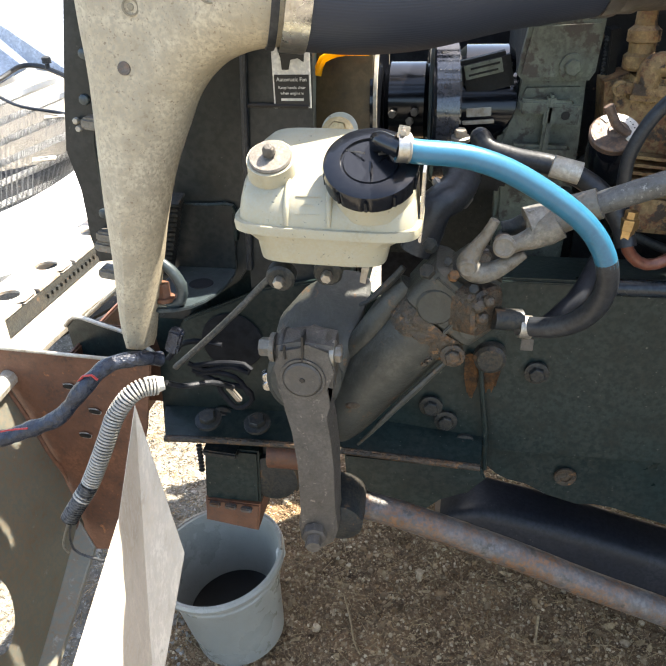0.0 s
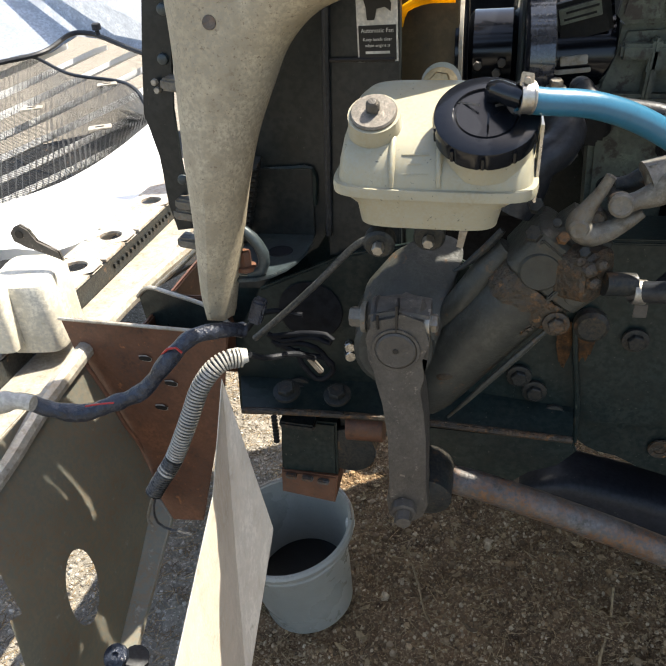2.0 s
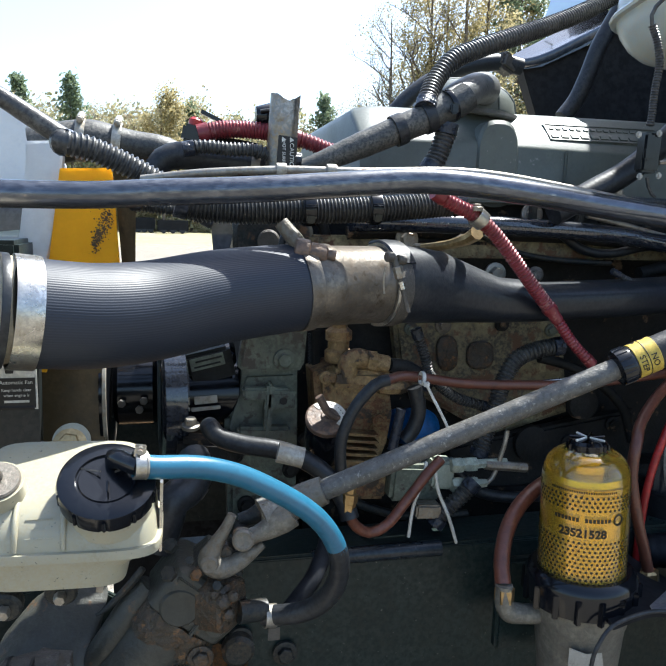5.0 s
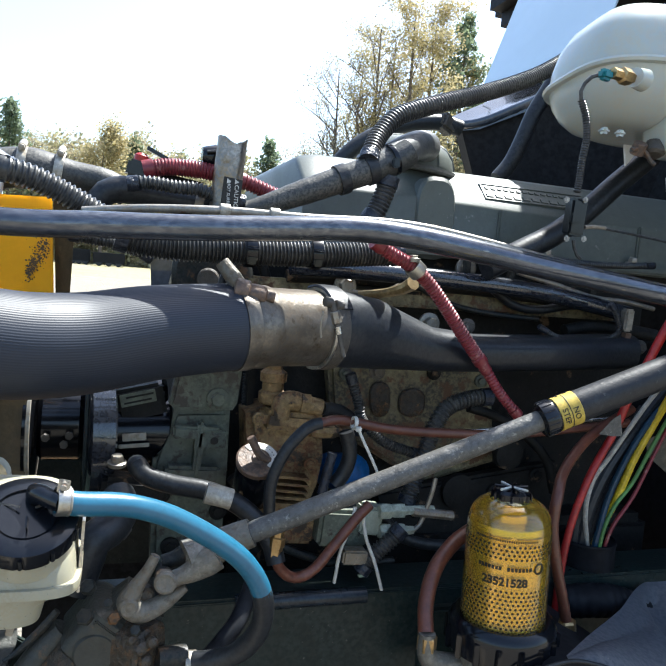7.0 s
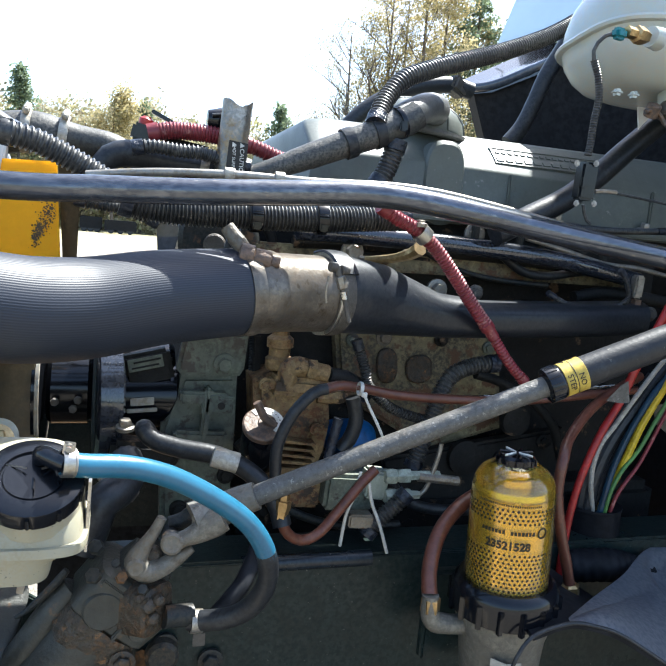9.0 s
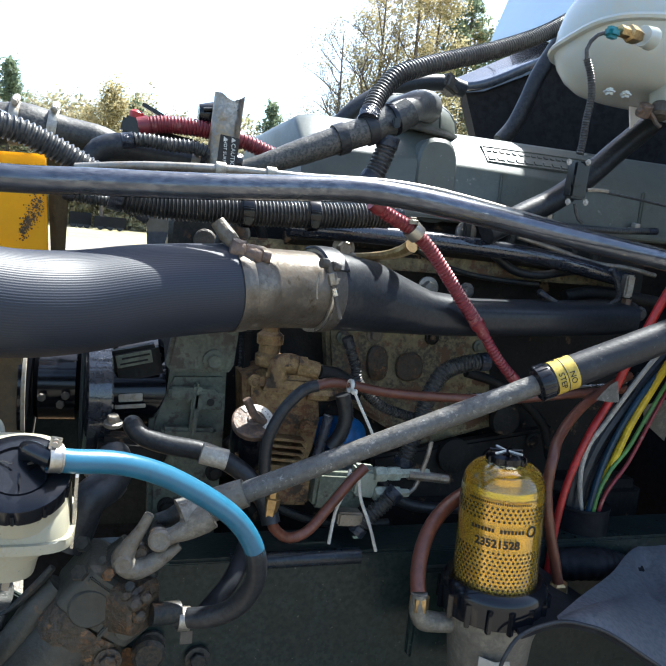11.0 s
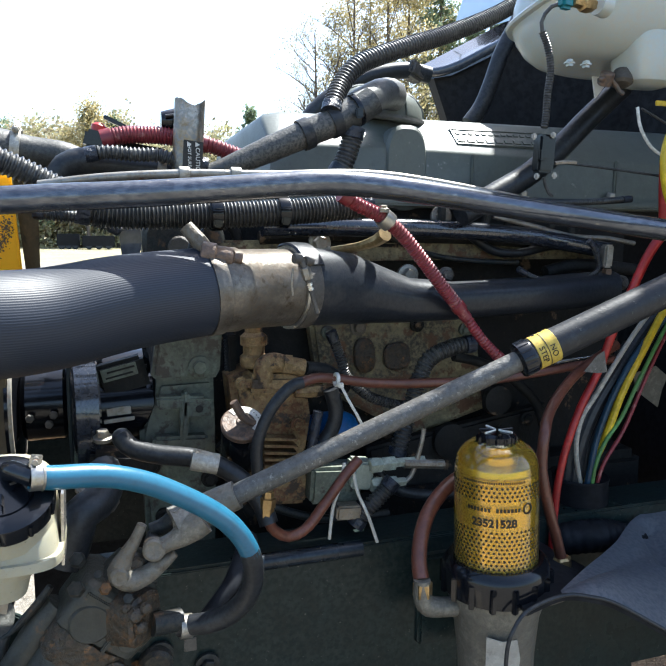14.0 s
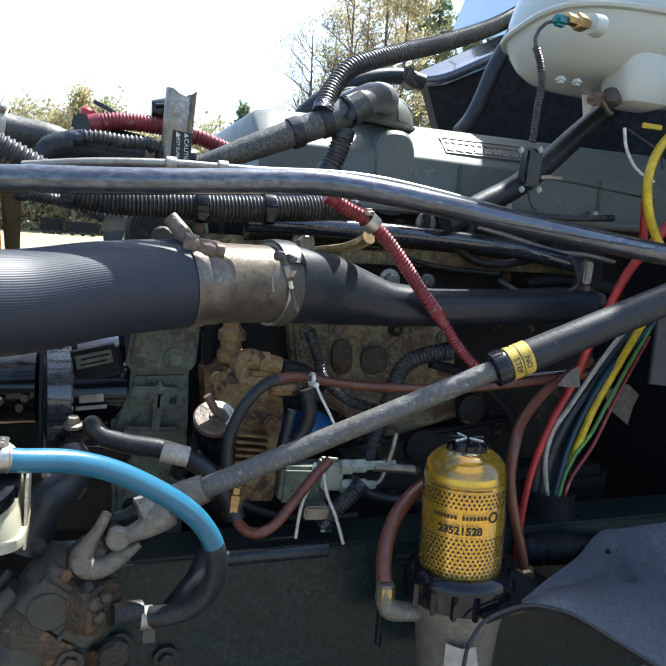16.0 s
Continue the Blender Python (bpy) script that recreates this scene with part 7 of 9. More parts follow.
for name, pts, r, mat, label, rib, dep in (
    ("corrugated_loom", [(0.113, 0.92, 1.615), (0.142, 0.921, 1.609), (0.186, 0.923, 1.606), (0.254, 0.924, 1.608), (0.313, 0.926, 1.609), (0.387, 0.927, 1.613), (0.444, 0.929, 1.618), (0.517, 0.93, 1.626)], 0.0190, M_LOOM, "thick dusty black corrugated loom under the support bar", 0.0052, 0.0034),
    ("corrugated_loom", [(-0.015, 0.9, 1.682)] + [(-0.018, 0.885, 1.681), (0.01, 0.894, 1.676), (0.039, 0.903, 1.665), (0.069, 0.911, 1.651), (0.106, 0.92, 1.631)], 0.0158, M_LOOM, "black corrugated loom beside the radiator", 0.0068, 0.0026),
    ("corrugated_loom", [(0.045, 1.1, 1.613), (0.079, 1.1, 1.609), (0.116, 1.1, 1.605), (0.158, 1.1, 1.592), (0.171, 1.1, 1.585)], 0.0095, M_LOOM, "thin black corrugated loom over the fan", 0.005, 0.002),
    ("corrugated_loom", [(0.476, 0.99, 1.762), (0.485, 1.003, 1.784), (0.5, 1.017, 1.809), (0.529, 1.03, 1.841), (0.569, 1.043, 1.862), (0.637, 1.067, 1.89), (0.715, 1.1, 1.921), (0.798, 1.133, 1.958), (0.877, 1.167, 1.999), (0.967, 1.2, 2.057)], 0.0155, M_LOOM, "black corrugated loom rising towards the windscreen", 0.0062, 0.0024),
    ("corrugated_loom", [(0.516, 1, 1.744), (0.511, 1, 1.721), (0.5, 1, 1.691), (0.488, 1, 1.671)], 0.0165, M_LOOM, "black corrugated loom dropping behind the bar", 0.0062, 0.0024),
    ("corrugated_loom", [(0.124, 1, 1.689), (0.153, 1, 1.694), (0.188, 1, 1.692), (0.224, 1, 1.692), (0.254, 1, 1.684), (0.292, 1, 1.681)], 0.0105, M_LOOM, "black corrugated loom over the engine", 0.006, 0.0024),
    ("red_loom", [(0.146, 1.05, 1.716), (0.178, 1.05, 1.724), (0.208, 1.05, 1.726), (0.24, 1.05, 1.725), (0.278, 1.05, 1.719)], 0.0135, M_RED, "dusty red corrugated loom over the engine", 0.0048, 0.0016),
    ("red_loom", [(0.282, 1.05, 1.719), (0.312, 1.05, 1.712), (0.339, 1.05, 1.703), (0.373, 1.05, 1.693)], 0.0125, M_RED, "dusty red corrugated loom behind the hot pipe", 0.006, 0.002),
    ("red_loom", [(0.452, 0.873, 1.637), (0.480, 0.876, 1.622), (0.515, 0.88, 1.607), (0.549, 0.885, 1.582), (0.583, 0.89, 1.547), (0.618, 0.895, 1.508), (0.654, 0.9, 1.47)], 0.0105, M_RED, "red corrugated loom crossing the manifold", 0.0058, 0.002),
    ("red_loom", [(0.654, 0.9, 1.47), (0.667, 0.9, 1.454), (0.693, 0.9, 1.422), (0.728, 0.9, 1.389)], 0.0085, M_RED, "red split loom running behind the shaft", 0.0058, 0.0012),
    ("brake_loom", [(0.486, 1.02, 1.427), (0.505, 1.02, 1.378), (0.515, 1.02, 1.35), (0.557, 1.02, 1.314), (0.621, 1.02, 1.292)], 0.009, M_LOOM, "grey corrugated loom across the engine block", 0.005, 0.002),
    ("corrugated_loom", [(0.723, 0.98, 1.403), (0.684, 0.98, 1.398), (0.646, 0.98, 1.383), (0.627, 0.98, 1.354), (0.616, 0.98, 1.318), (0.599, 0.98, 1.26), (0.588, 0.98, 1.224)], 0.0145, M_LOOM, "grey corrugated loom looping on the engine side", 0.0065, 0.0028),
    ("corrugated_loom", [(0.562, 0.93, 1.201), (0.542, 0.93, 1.18), (0.516, 0.93, 1.157), (0.497, 0.93, 1.133)], 0.0135, M_LOOM, "black corrugated loom low on the engine", 0.0062, 0.0026),
    ("sensor_loom", [(0.803, 0.98, 1.525), (0.848, 0.98, 1.506), (0.9, 0.98, 1.501), (0.942, 0.98, 1.509), (0.966, 0.98, 1.526), (0.956, 0.98, 1.556), (0.942, 0.98, 1.573)], 0.0052, M_LOOM, "thin grey corrugated sensor lead", 0.004, 0.0015),
    ("sensor_loom", [(0.8, 1, 1.641), (0.893, 1, 1.638), (0.963, 1, 1.64), (1.042, 1, 1.646)], 0.006, M_LOOM, "thin black corrugated lead by the rocker cover", 0.0045, 0.0016),
):
    loom(name, pts, r, mat, label, rib, dep)

for at in ((0.290, 0.925, 1.609), (0.384, 0.927, 1.613)):
    strap = thing("loom_strap", at, "black plastic strap round the thick loom", "strap", "straps on the thick loom")
    part("band", ring(at, (1, 0.02, 0.03), 0.0205, 0.015, 0.0016, 28), M_CAP, strap)
    part("buckle", box(Vector(at) + Vector((0.0, -0.019, -0.012)), (0.012, 0.008, 0.012), (0, 8, 0), 0.002), M_CAP, strap)

wrapped = thing("wrapped_loom", (0.293, 1, 1.669), "thick tape-wrapped black loom over the rocker cover", "loom")
core = [(0.293, 1, 1.669), (0.324, 1, 1.681), (0.386, 1, 1.708), (0.451, 1, 1.737), (0.511, 1, 1.763), (0.547, 1, 1.786)]
part("sleeve", tube(core, [0.013, 0.019, 0.021, 0.022], 18, 0.008, wobble=0.04), M_GREY_HOSE, wrapped)
for k in (0.42, 0.78):
    q = Vector(core[2]).lerp(Vector(core[4]), k)
    part("tape_band", ring(q, (0.92, 0, 0.4), 0.0222, 0.016, 0.0012, 26), M_RUBBER, wrapped, "black tape band")

for name, pts, r, mat, label in (
    ("breather_hose", [(0.719, 1.03, 1.615), (0.788, 1.036, 1.651), (0.855, 1.042, 1.686), (0.915, 1.048, 1.729), (0.982, 1.054, 1.788), (1.058, 1.06, 1.851)], 0.0205, M_RUBBER, "black rubber hose rising to the coolant tank"),
    ("breather_hose", [(0.878, 1.3, 1.81), (0.905, 1.3, 1.845), (0.927, 1.3, 1.895), (0.948, 1.3, 1.953), (0.98, 1.3, 2.013), (1.002, 1.3, 2.055)], 0.017, M_RUBBER, "black rubber hose in front of the cab wall"),
    ("coolant_hose", [(0.16, 0.95, 1.293), (0.155, 0.939, 1.306), (0.168, 0.928, 1.291), (0.202, 0.916, 1.282), (0.248, 0.905, 1.276), (0.283, 0.894, 1.264), (0.312, 0.882, 1.245), (0.337, 0.871, 1.212), (0.345, 0.86, 1.185)], 0.0135, M_RUBBER, "black rubber hose with a sun patch added as a pale sleeve"),
    ("coolant_hose", [(0.084, 0.79, 1.197), (0.094, 0.794, 1.224), (0.104, 0.798, 1.254), (0.121, 0.812, 1.261), (0.135, 0.836, 1.276), (0.13, 0.86, 1.286)], 0.022, M_RUBBER, "fat black rubber hose behind the reservoir"),
    ("coolant_pipe", [(-0.092, 1.1, 1.691), (-0.024, 1.1, 1.705), (0.01, 1.1, 1.705), (0.058, 1.1, 1.7), (0.094, 1.1, 1.696), (0.126, 1.1, 1.683)], [0.030, 0.030, 0.029, 0.022, 0.021, 0.020], M_GREY_HOSE, "dirty black coolant pipe across the front of the engine"),
    ("coolant_pipe", [(0.082, 1.05, 1.657), (0.097, 1.05, 1.678), (0.125, 1.05, 1.685), (0.167, 1.05, 1.68), (0.211, 1.05, 1.676), (0.255, 1.05, 1.674)], [0.018, 0.021, 0.021, 0.018], M_RUBBER, "black elbow hose over the engine front"),
    ("fuel_hose", [(0.339, 0.88, 1.217), (0.334, 0.88, 1.258), (0.335, 0.88, 1.298), (0.353, 0.88, 1.341), (0.381, 0.88, 1.372), (0.4, 0.88, 1.378)], 0.0085, M_RUBBER, "black fuel hose looping past the compressor"),
    ("fuel_hose", [(0.397, 0.89, 1.374), (0.424, 0.898, 1.379), (0.459, 0.905, 1.374), (0.524, 0.912, 1.362), (0.613, 0.92, 1.355), (0.723, 0.928, 1.351), (0.806, 0.935, 1.355), (0.911, 0.942, 1.363), (1.022, 0.95, 1.371)], 0.0075, M_COPPER, "copper-red fuel line along the engine block"),
    ("fuel_hose", [(0.342, 0.86, 1.2), (0.352, 0.867, 1.175), (0.375, 0.873, 1.157), (0.405, 0.88, 1.163), (0.436, 0.887, 1.195), (0.468, 0.893, 1.231), (0.492, 0.9, 1.251)], 0.0078, M_COPPER, "copper-red fuel line curling up under the shaft"),
    ("braided_line", [(0.483, 0.97, 1.355), (0.556, 0.97, 1.349), (0.669, 0.97, 1.346), (0.788, 0.97, 1.355), (0.914, 0.97, 1.367), (1.056, 0.97, 1.378)], 0.003, M_STEEL, "thin braided steel line along the block"),
    ("black_hose", [(0.47, 0.97, 1.344), (0.479, 0.97, 1.31), (0.472, 0.97, 1.279), (0.457, 0.97, 1.258)], 0.012, M_RUBBER, "black printed rubber hose by the compressor"),
    ("blue_rod", [(0.447, 0.96, 1.313), (0.441, 0.96, 1.282), (0.435, 0.96, 1.248)], 0.008, M_TAPE, "blue-grey steel tube by the compressor"),
    ("fuel_hose", [(0.521, 0.74, 1.135), (0.525, 0.756, 1.157), (0.536, 0.772, 1.185), (0.556, 0.788, 1.21), (0.587, 0.804, 1.23), (0.625, 0.82, 1.242)], 0.0105, M_COPPER, "copper-red fuel hose from the filter head"),
    ("fuel_hose", [(0.768, 0.78, 1.108), (0.757, 0.78, 1.145), (0.743, 0.78, 1.186), (0.730, 0.785, 1.251), (0.736, 0.79, 1.300), (0.763, 0.82, 1.32), (0.816, 0.86, 1.345), (0.881, 0.9, 1.366), (0.979, 0.94, 1.395)], 0.0080, M_COPPER, "brown fuel hose rising behind the filter"),
    ("loose_wire", [(0.282, 0.98, 1.586), (0.267, 0.98, 1.576), (0.262, 0.98, 1.56), (0.26, 0.98, 1.545)], 0.005, M_RUBBER, "thin black wire by the fan"),
    ("loose_wire", [(0.614, 1.08, 1.596), (0.585, 1.08, 1.576), (0.54, 1.08, 1.558), (0.487, 1.08, 1.558)], 0.004, M_ZINC, "thin dipstick bracket rod"),
    ("loose_wire", [(0.957, 0.9, 1.784), (0.966, 0.9, 1.752), (0.992, 0.9, 1.721), (1.03, 0.9, 1.705)], 0.0026, M_WHITE, "thin pale wire by the cab wall"),
    ("loose_wire", [(0.965, 0.9, 1.782), (1.012, 0.9, 1.763), (1.036, 0.9, 1.752), (1.045, 0.9, 1.726)], 0.002, M_LOOM, "thin dark wire by the cab wall"),
    ("loose_wire", [(0.858, 0.95, 1.699), (0.953, 0.95, 1.692), (1.082, 0.95, 1.681)], 0.0022, M_LOOM, "thin wire over the rocker cover"),
):
    hose(name, pts, r, mat, label, "wire" if "wire" in name else "hose")


def build_caution_pipe():
    t = thing("hot_pipe", (0.264, 1, 1.673), "bare metal exhaust gas pipe with a heat caution label", "pipe")
    a, b = Vector((0.26, 1, 1.649)), Vector((0.268, 1, 1.766))
    ax = (b - a).normalized()
    ln = (b - a).length
    shell, rings = bmesh.new(), []
    for j in range(9):
        row = []
        for i in range(48):
            g = 2 * math.pi * i / 48
            # rim cut lower where glare washes out the top of the pipe
            glare_dip = 0.012 * math.exp(-((g - 4.90) / 0.70) ** 2) + 0.007 * math.exp(-((g - 1.6) / 0.8) ** 2) + 0.0012 * noise.noise((math.cos(g) * 6, math.sin(g) * 6, 2))
            row.append(a + ax * ((ln + 0.006 - glare_dip) * j / 8) + 0.0215 * Vector((math.cos(g), math.sin(g), 0)))
        rings.append(row)
    rings_to(shell, rings, caps=False)
    bmesh.ops.solidify(shell, geom=shell.faces[:], thickness=0.0016)
    part("pipe", shell, M_HOT, t)
    m = frame_of(a.lerp(b, 0.32) + Vector((0.005, -0.0222, 0)), (1, 0.24, 0), tuple(ax))
    lab = part("label", box(m @ Vector((0, 0, 0)), (0.029, 0.002, 0.050), (0, 4, 13), 0.0006), M_INK, t, "black label with white words")
    rt = m.to_3x3()
    up = frame_of(m @ Vector((0, 0.0, 0.0018)), tuple(rt @ Vector((0, -1, 0))), tuple(rt @ Vector((1, 0, 0))))
    part("words", lettering("CAUTION", 0.0088, up @ Matrix.Translation((0.004, 0.0065, 0))), M_WHITE, lab, smooth=False)
    part("words", lettering("HOT SURFACE", 0.0064, up @ Matrix.Translation((0.002, -0.0055, 0))), M_WHITE, lab, smooth=False)
    for h in (0.0065, -0.0055):
        part("warning_triangle", plate([up @ Vector(q) for q in ((-0.0235, h - 0.003, 0), (-0.0165, h - 0.003, 0), (-0.020, h + 0.0035, 0))], rt @ Vector((0, 0, 0.0004)), 0), M_WHITE, lab)
    part("cross_bolt", cyl((0.237, 1.04, 1.752), (0.29, 1.04, 1.761), 0.003, 8), M_INK, t)
    part("valve", lathe((0.252, 1.06, 1.748), (1, 0, 0), [(-0.02, 0.014), (0.0, 0.02), (0.02, 0.014)], 16), M_CAP, t)
    c = thing("plug_connector", (0.144, 1.05, 1.719), "black and red electrical plugs on the engine front", "connector")
    part("shell", box((0.139, 1.05, 1.715), (0.032, 0.02, 0.026), (0, 12, 0), 0.004), M_CAP, c)
    part("red_boot", lathe((0.143, 1.06, 1.729), (0.2, 0, 1), [(-0.01, 0.010), (0.008, 0.011), (0.012, 0.006)], 16), M_CABLE_RED, c)
    part("bracket", box((0.174, 1.06, 1.74), (0.05, 0.01, 0.006), (0, 24, 0), 0.001), M_CAP, c)
    part("housing", box((0.205, 1.07, 1.703), (0.07, 0.02, 0.02), (0, 8, 0), 0.004), M_DARK, c)


M_HOT = material("heat_tinted_steel", (0.42, 0.42, 0.42), (0.36, 0.26, 0.13), 0.32, 0.8, scale=16, grain=180, bump=0.1)
build_caution_pipe()


# ---- engine ----
def build_engine():
    t = thing("engine_block", (0.6, 1.3, 0.95), "dirty diesel engine block with peeling beige paint", "engine")
    # near-black filler; its unseen far side is deepened to stop sun
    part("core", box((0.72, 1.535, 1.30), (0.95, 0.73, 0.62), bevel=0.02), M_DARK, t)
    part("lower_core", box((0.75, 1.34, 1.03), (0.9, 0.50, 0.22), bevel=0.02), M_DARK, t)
    # unseen pan box, added to keep sun and sky off the ground
    part("shade_pan", box((0.74, 1.36, 0.77), (0.86, 0.40, 0.32), bevel=0.04), M_DARK, t)
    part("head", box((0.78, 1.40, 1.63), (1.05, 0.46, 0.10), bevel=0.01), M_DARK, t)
    panel = [(0.483, 1.13, 1.431), (0.81, 1.13, 1.457), (0.838, 1.13, 1.244), (0.688, 1.13, 1.203), (0.501, 1.13, 1.308)]
    part("side_casting", plate(panel, (0, 0.04, 0), 0.008), M_BLOCK, t)
    for p, r1, r2 in (((0.585, 1.128, 1.365), 0.020, 0.032), ((0.649, 1.128, 1.36), 0.026, 0.026)):
        part("cover_disc", rings_to(bmesh.new(), [squircle(Vector(p) + Vector((0, d, 0)), (1, 0, 0.1), (-0.1, 0, 1), r1 * k, r2 * k, 2.6, 28) for d, k in ((0.004, 1), (-0.004, 1), (-0.006, 0.9))]), M_RUST_IRON, t)
    part("lower_casting", plate([(0.583, 1.1, 1.198), (0.96, 1.1, 1.253), (0.992, 1.1, 1.04), (0.598, 1.1, 1.042)], (0, 0.03, 0), 0.006), M_DARK, t)
    part("block_lug", lathe((0.745, 1.1, 1.2), (0, -1, 0), [(0, 0.034), (0.01, 0.033), (0.014, 0.02)], 26), M_DARK, t)
    part("block_lug", lathe((0.832, 1.08, 1.276), (0, -1, 0), [(0, 0.03), (0.01, 0.028), (0.012, 0.015)], 26), M_DARK, t)
    part("head_ledge", box(Vector((0.679, 1.12, 1.554)), (0.75, 0.05, 0.035), (0, 0, 0), 0.004), M_BLOCK, t, "dirty head flange")
    part("head_rail", tube([(0.387, 1.1, 1.575), (0.506, 1.1, 1.58), (0.625, 1.1, 1.578), (0.795, 1.1, 1.574), (0.98, 1.1, 1.563)], 0.012, 10), M_DARK, t)
    part("fuel_rail", tube([(0.384, 1.06, 1.593), (0.529, 1.06, 1.594), (0.686, 1.06, 1.591), (0.857, 1.06, 1.581), (1.046, 1.06, 1.554)], 0.016, 12), M_PIPE, t)
    for p in [(0.487, 1.085, 1.567), (0.649, 1.085, 1.511), (0.711, 1.085, 1.613)]:
        part("head_bolt", hexbolt(p, (0, -1, 0), 0.013, 0.014), M_ZINC, t)
    for p in [(0.533, 1.02, 1.432), (0.69, 1.02, 1.515), (1.051, 1.02, 1.495)]:
        part("small_bolt", hexbolt(p, (0, -1, 0), 0.009, 0.010), M_ARM, t)
    for i in range(7):
        p = Vector((0.704, 1.07, 1.618)).lerp(Vector((0.971, 1.07, 1.596)), i / 6)
        part("injector_clip", box(p, (0.012, 0.012, 0.03), (0, 8 * (i % 3), 0), 0.002), M_IRON, t)
    c = thing("gear_case", (0.258, 1.05, 1.17), "grey-green painted front gear case with lugs", "gear case")
    part("upper_plate", plate([(0.217, 1.05, 1.433), (0.317, 1.05, 1.437), (0.312, 1.05, 1.368), (0.305, 1.05, 1.356), (0.215, 1.05, 1.355), (0.205, 1.05, 1.365)], (0, 0.03, 0), 0.006), M_ENGINE, c)
    part("column", plate([(0.214, 1.06, 1.353), (0.303, 1.06, 1.355), (0.303, 1.06, 1.266), (0.302, 1.06, 1.143), (0.3, 1.06, 1.061), (0.193, 1.06, 1.067), (0.186, 1.06, 1.274), (0.207, 1.06, 1.284)], (0, 0.06, 0), 0.008), M_ENGINE, c)
    part("rib", box(Vector((0.252, 1.045, 1.285)), (0.012, 0.03, 0.11), (0, 4, 0), 0.004), M_ENGINE, c)
    part("step", box(Vector((0.249, 1.045, 1.323)), (0.075, 0.025, 0.02), (0, 2, 0), 0.004), M_ENGINE, c)
    part("lower_step", box(Vector((0.246, 1.045, 1.257)), (0.085, 0.025, 0.025), (0, 2, 0), 0.005), M_ENGINE, c)
    lug = part("lug", plate([(0.247, 1.03, 1.327), (0.294, 1.03, 1.326), (0.294, 1.03, 1.3), (0.245, 1.03, 1.299)], (0, 0.012, 0), 0.003), M_ENGINE, c)
    part("lug_hole", lathe(Vector((0.275, 1.028, 1.313)), (0, -1, 0), [(0, 0.006), (0.0008, 0.0055)], 16), M_INK, lug)
    part("plate_bolt", hexbolt((0.279, 1.046, 1.375), (0, -1, 0), 0.012, 0.008), M_ENGINE, c)
    part("side_face", plate([(0.328, 1.07, 1.42), (0.341, 1.07, 1.421), (0.342, 1.07, 1.271), (0.331, 1.07, 1.271)], (0, 0.05, 0), 0.002), M_DARK, c)
    hose("case_loom", [(0.333, 1.09, 1.41), (0.334, 1.09, 1.367), (0.333, 1.09, 1.316)], 0.009, M_LOOM, "black corrugated loom behind the gear case", "loom", 0.005, 0.002)
    m = thing("idler_pulley", (0.193, 1.08, 1.303), "dark belt pulleys and brackets at the engine front", "pulley")
    part("disc", lathe((0.101, 1.12, 1.306), (1, 0.1, 0), [(-0.02, 0.10), (-0.016, 0.112), (0.016, 0.112), (0.02, 0.10)], 40), M_PIPE, m)
    part("hub", cyl((0.111, 1.12, 1.306), (0.216, 1.12, 1.307), 0.055, 28), M_CAP, m)
    part("bracket", box(Vector((0.167, 1.12, 1.325)), (0.08, 0.04, 0.10), (0, -6, 0), 0.006), M_DARK, m)
    part("tag", box(Vector((0.166, 1.095, 1.355)), (0.05, 0.002, 0.012), (0, -12, 0), 0.0005), M_WHITE, m, "grubby pale tag")
    part("tensioner", box(Vector((0.155, 1.02, 1.238)), (0.09, 0.05, 0.05), (0, 5, 0), 0.008), M_DARK, m)
    part("stud", hexbolt((0.131, 1, 1.288), (0, -0.2, 1), 0.009, 0.012), M_ZINC, m)
    k = thing("air_compressor", (0.399, 1.03, 1.203), "rusty orange cast air compressor with pipe unions", "compressor")
    part("body", plate([(0.322, 1.02, 1.357), (0.35, 1.02, 1.368), (0.444, 1.02, 1.367), (0.455, 1.02, 1.285), (0.444, 1.02, 1.242), (0.433, 1.02, 1.198), (0.362, 1.02, 1.193), (0.329, 1.02, 1.278)], (0, 0.09, 0), 0.012), M_COMPR, k)
    part("top_step", box(Vector((0.393, 1.02, 1.352)), (0.10, 0.06, 0.03), (0, 4, 0), 0.008), M_COMPR, k)
    part("union", lathe((0.362, 1.03, 1.374), (0.0, 0, 1), [(0, 0.019), (0.004, 0.022), (0.018, 0.022), (0.022, 0.017), (0.034, 0.017), (0.036, 0.021), (0.050, 0.021), (0.056, 0.014), (0.075, 0.013)], 20), M_COMPR, k, "large rusty pipe union")
    el = part("elbow", tube([(0.371, 1, 1.356), (0.371, 1, 1.378), (0.385, 1, 1.385), (0.413, 1, 1.379), (0.436, 1, 1.374)], [0.015, 0.016, 0.016, 0.014, 0.014], 16, 0.006), M_COMPR, k)
    part("elbow_nut", lathe((0.399, 0.995, 1.383), (1, 0, -0.12), [(0, 0.0165), (0.014, 0.0165)], 6), M_COMPR, el)
    part("hose_tail", tube([(0.436, 1, 1.374), (0.472, 1.017, 1.366), (0.502, 1.033, 1.347), (0.521, 1.05, 1.325)], 0.011, 12), M_RUBBER, k)
    part("plug", lathe((0.392, 1.008, 1.343), (0, -1, 0.1), [(0, 0.012), (0.006, 0.012), (0.008, 0.008), (0.005, 0.005)], 8), M_COMPR, k)
    part("side_fitting", lathe((0.441, 1, 1.336), (1, 0, 0), [(-0.02, 0.009), (0.0, 0.011), (0.018, 0.011), (0.03, 0.007)], 8), M_COMPR, k)
    for i in range(5):
        part("fin", box(Vector((0.396, 1.005, 1.263)) + Vector((0, 0, -0.011 * i)), (0.055, 0.03, 0.004), (0, 6, 0), 0.0015), M_COMPR, k)
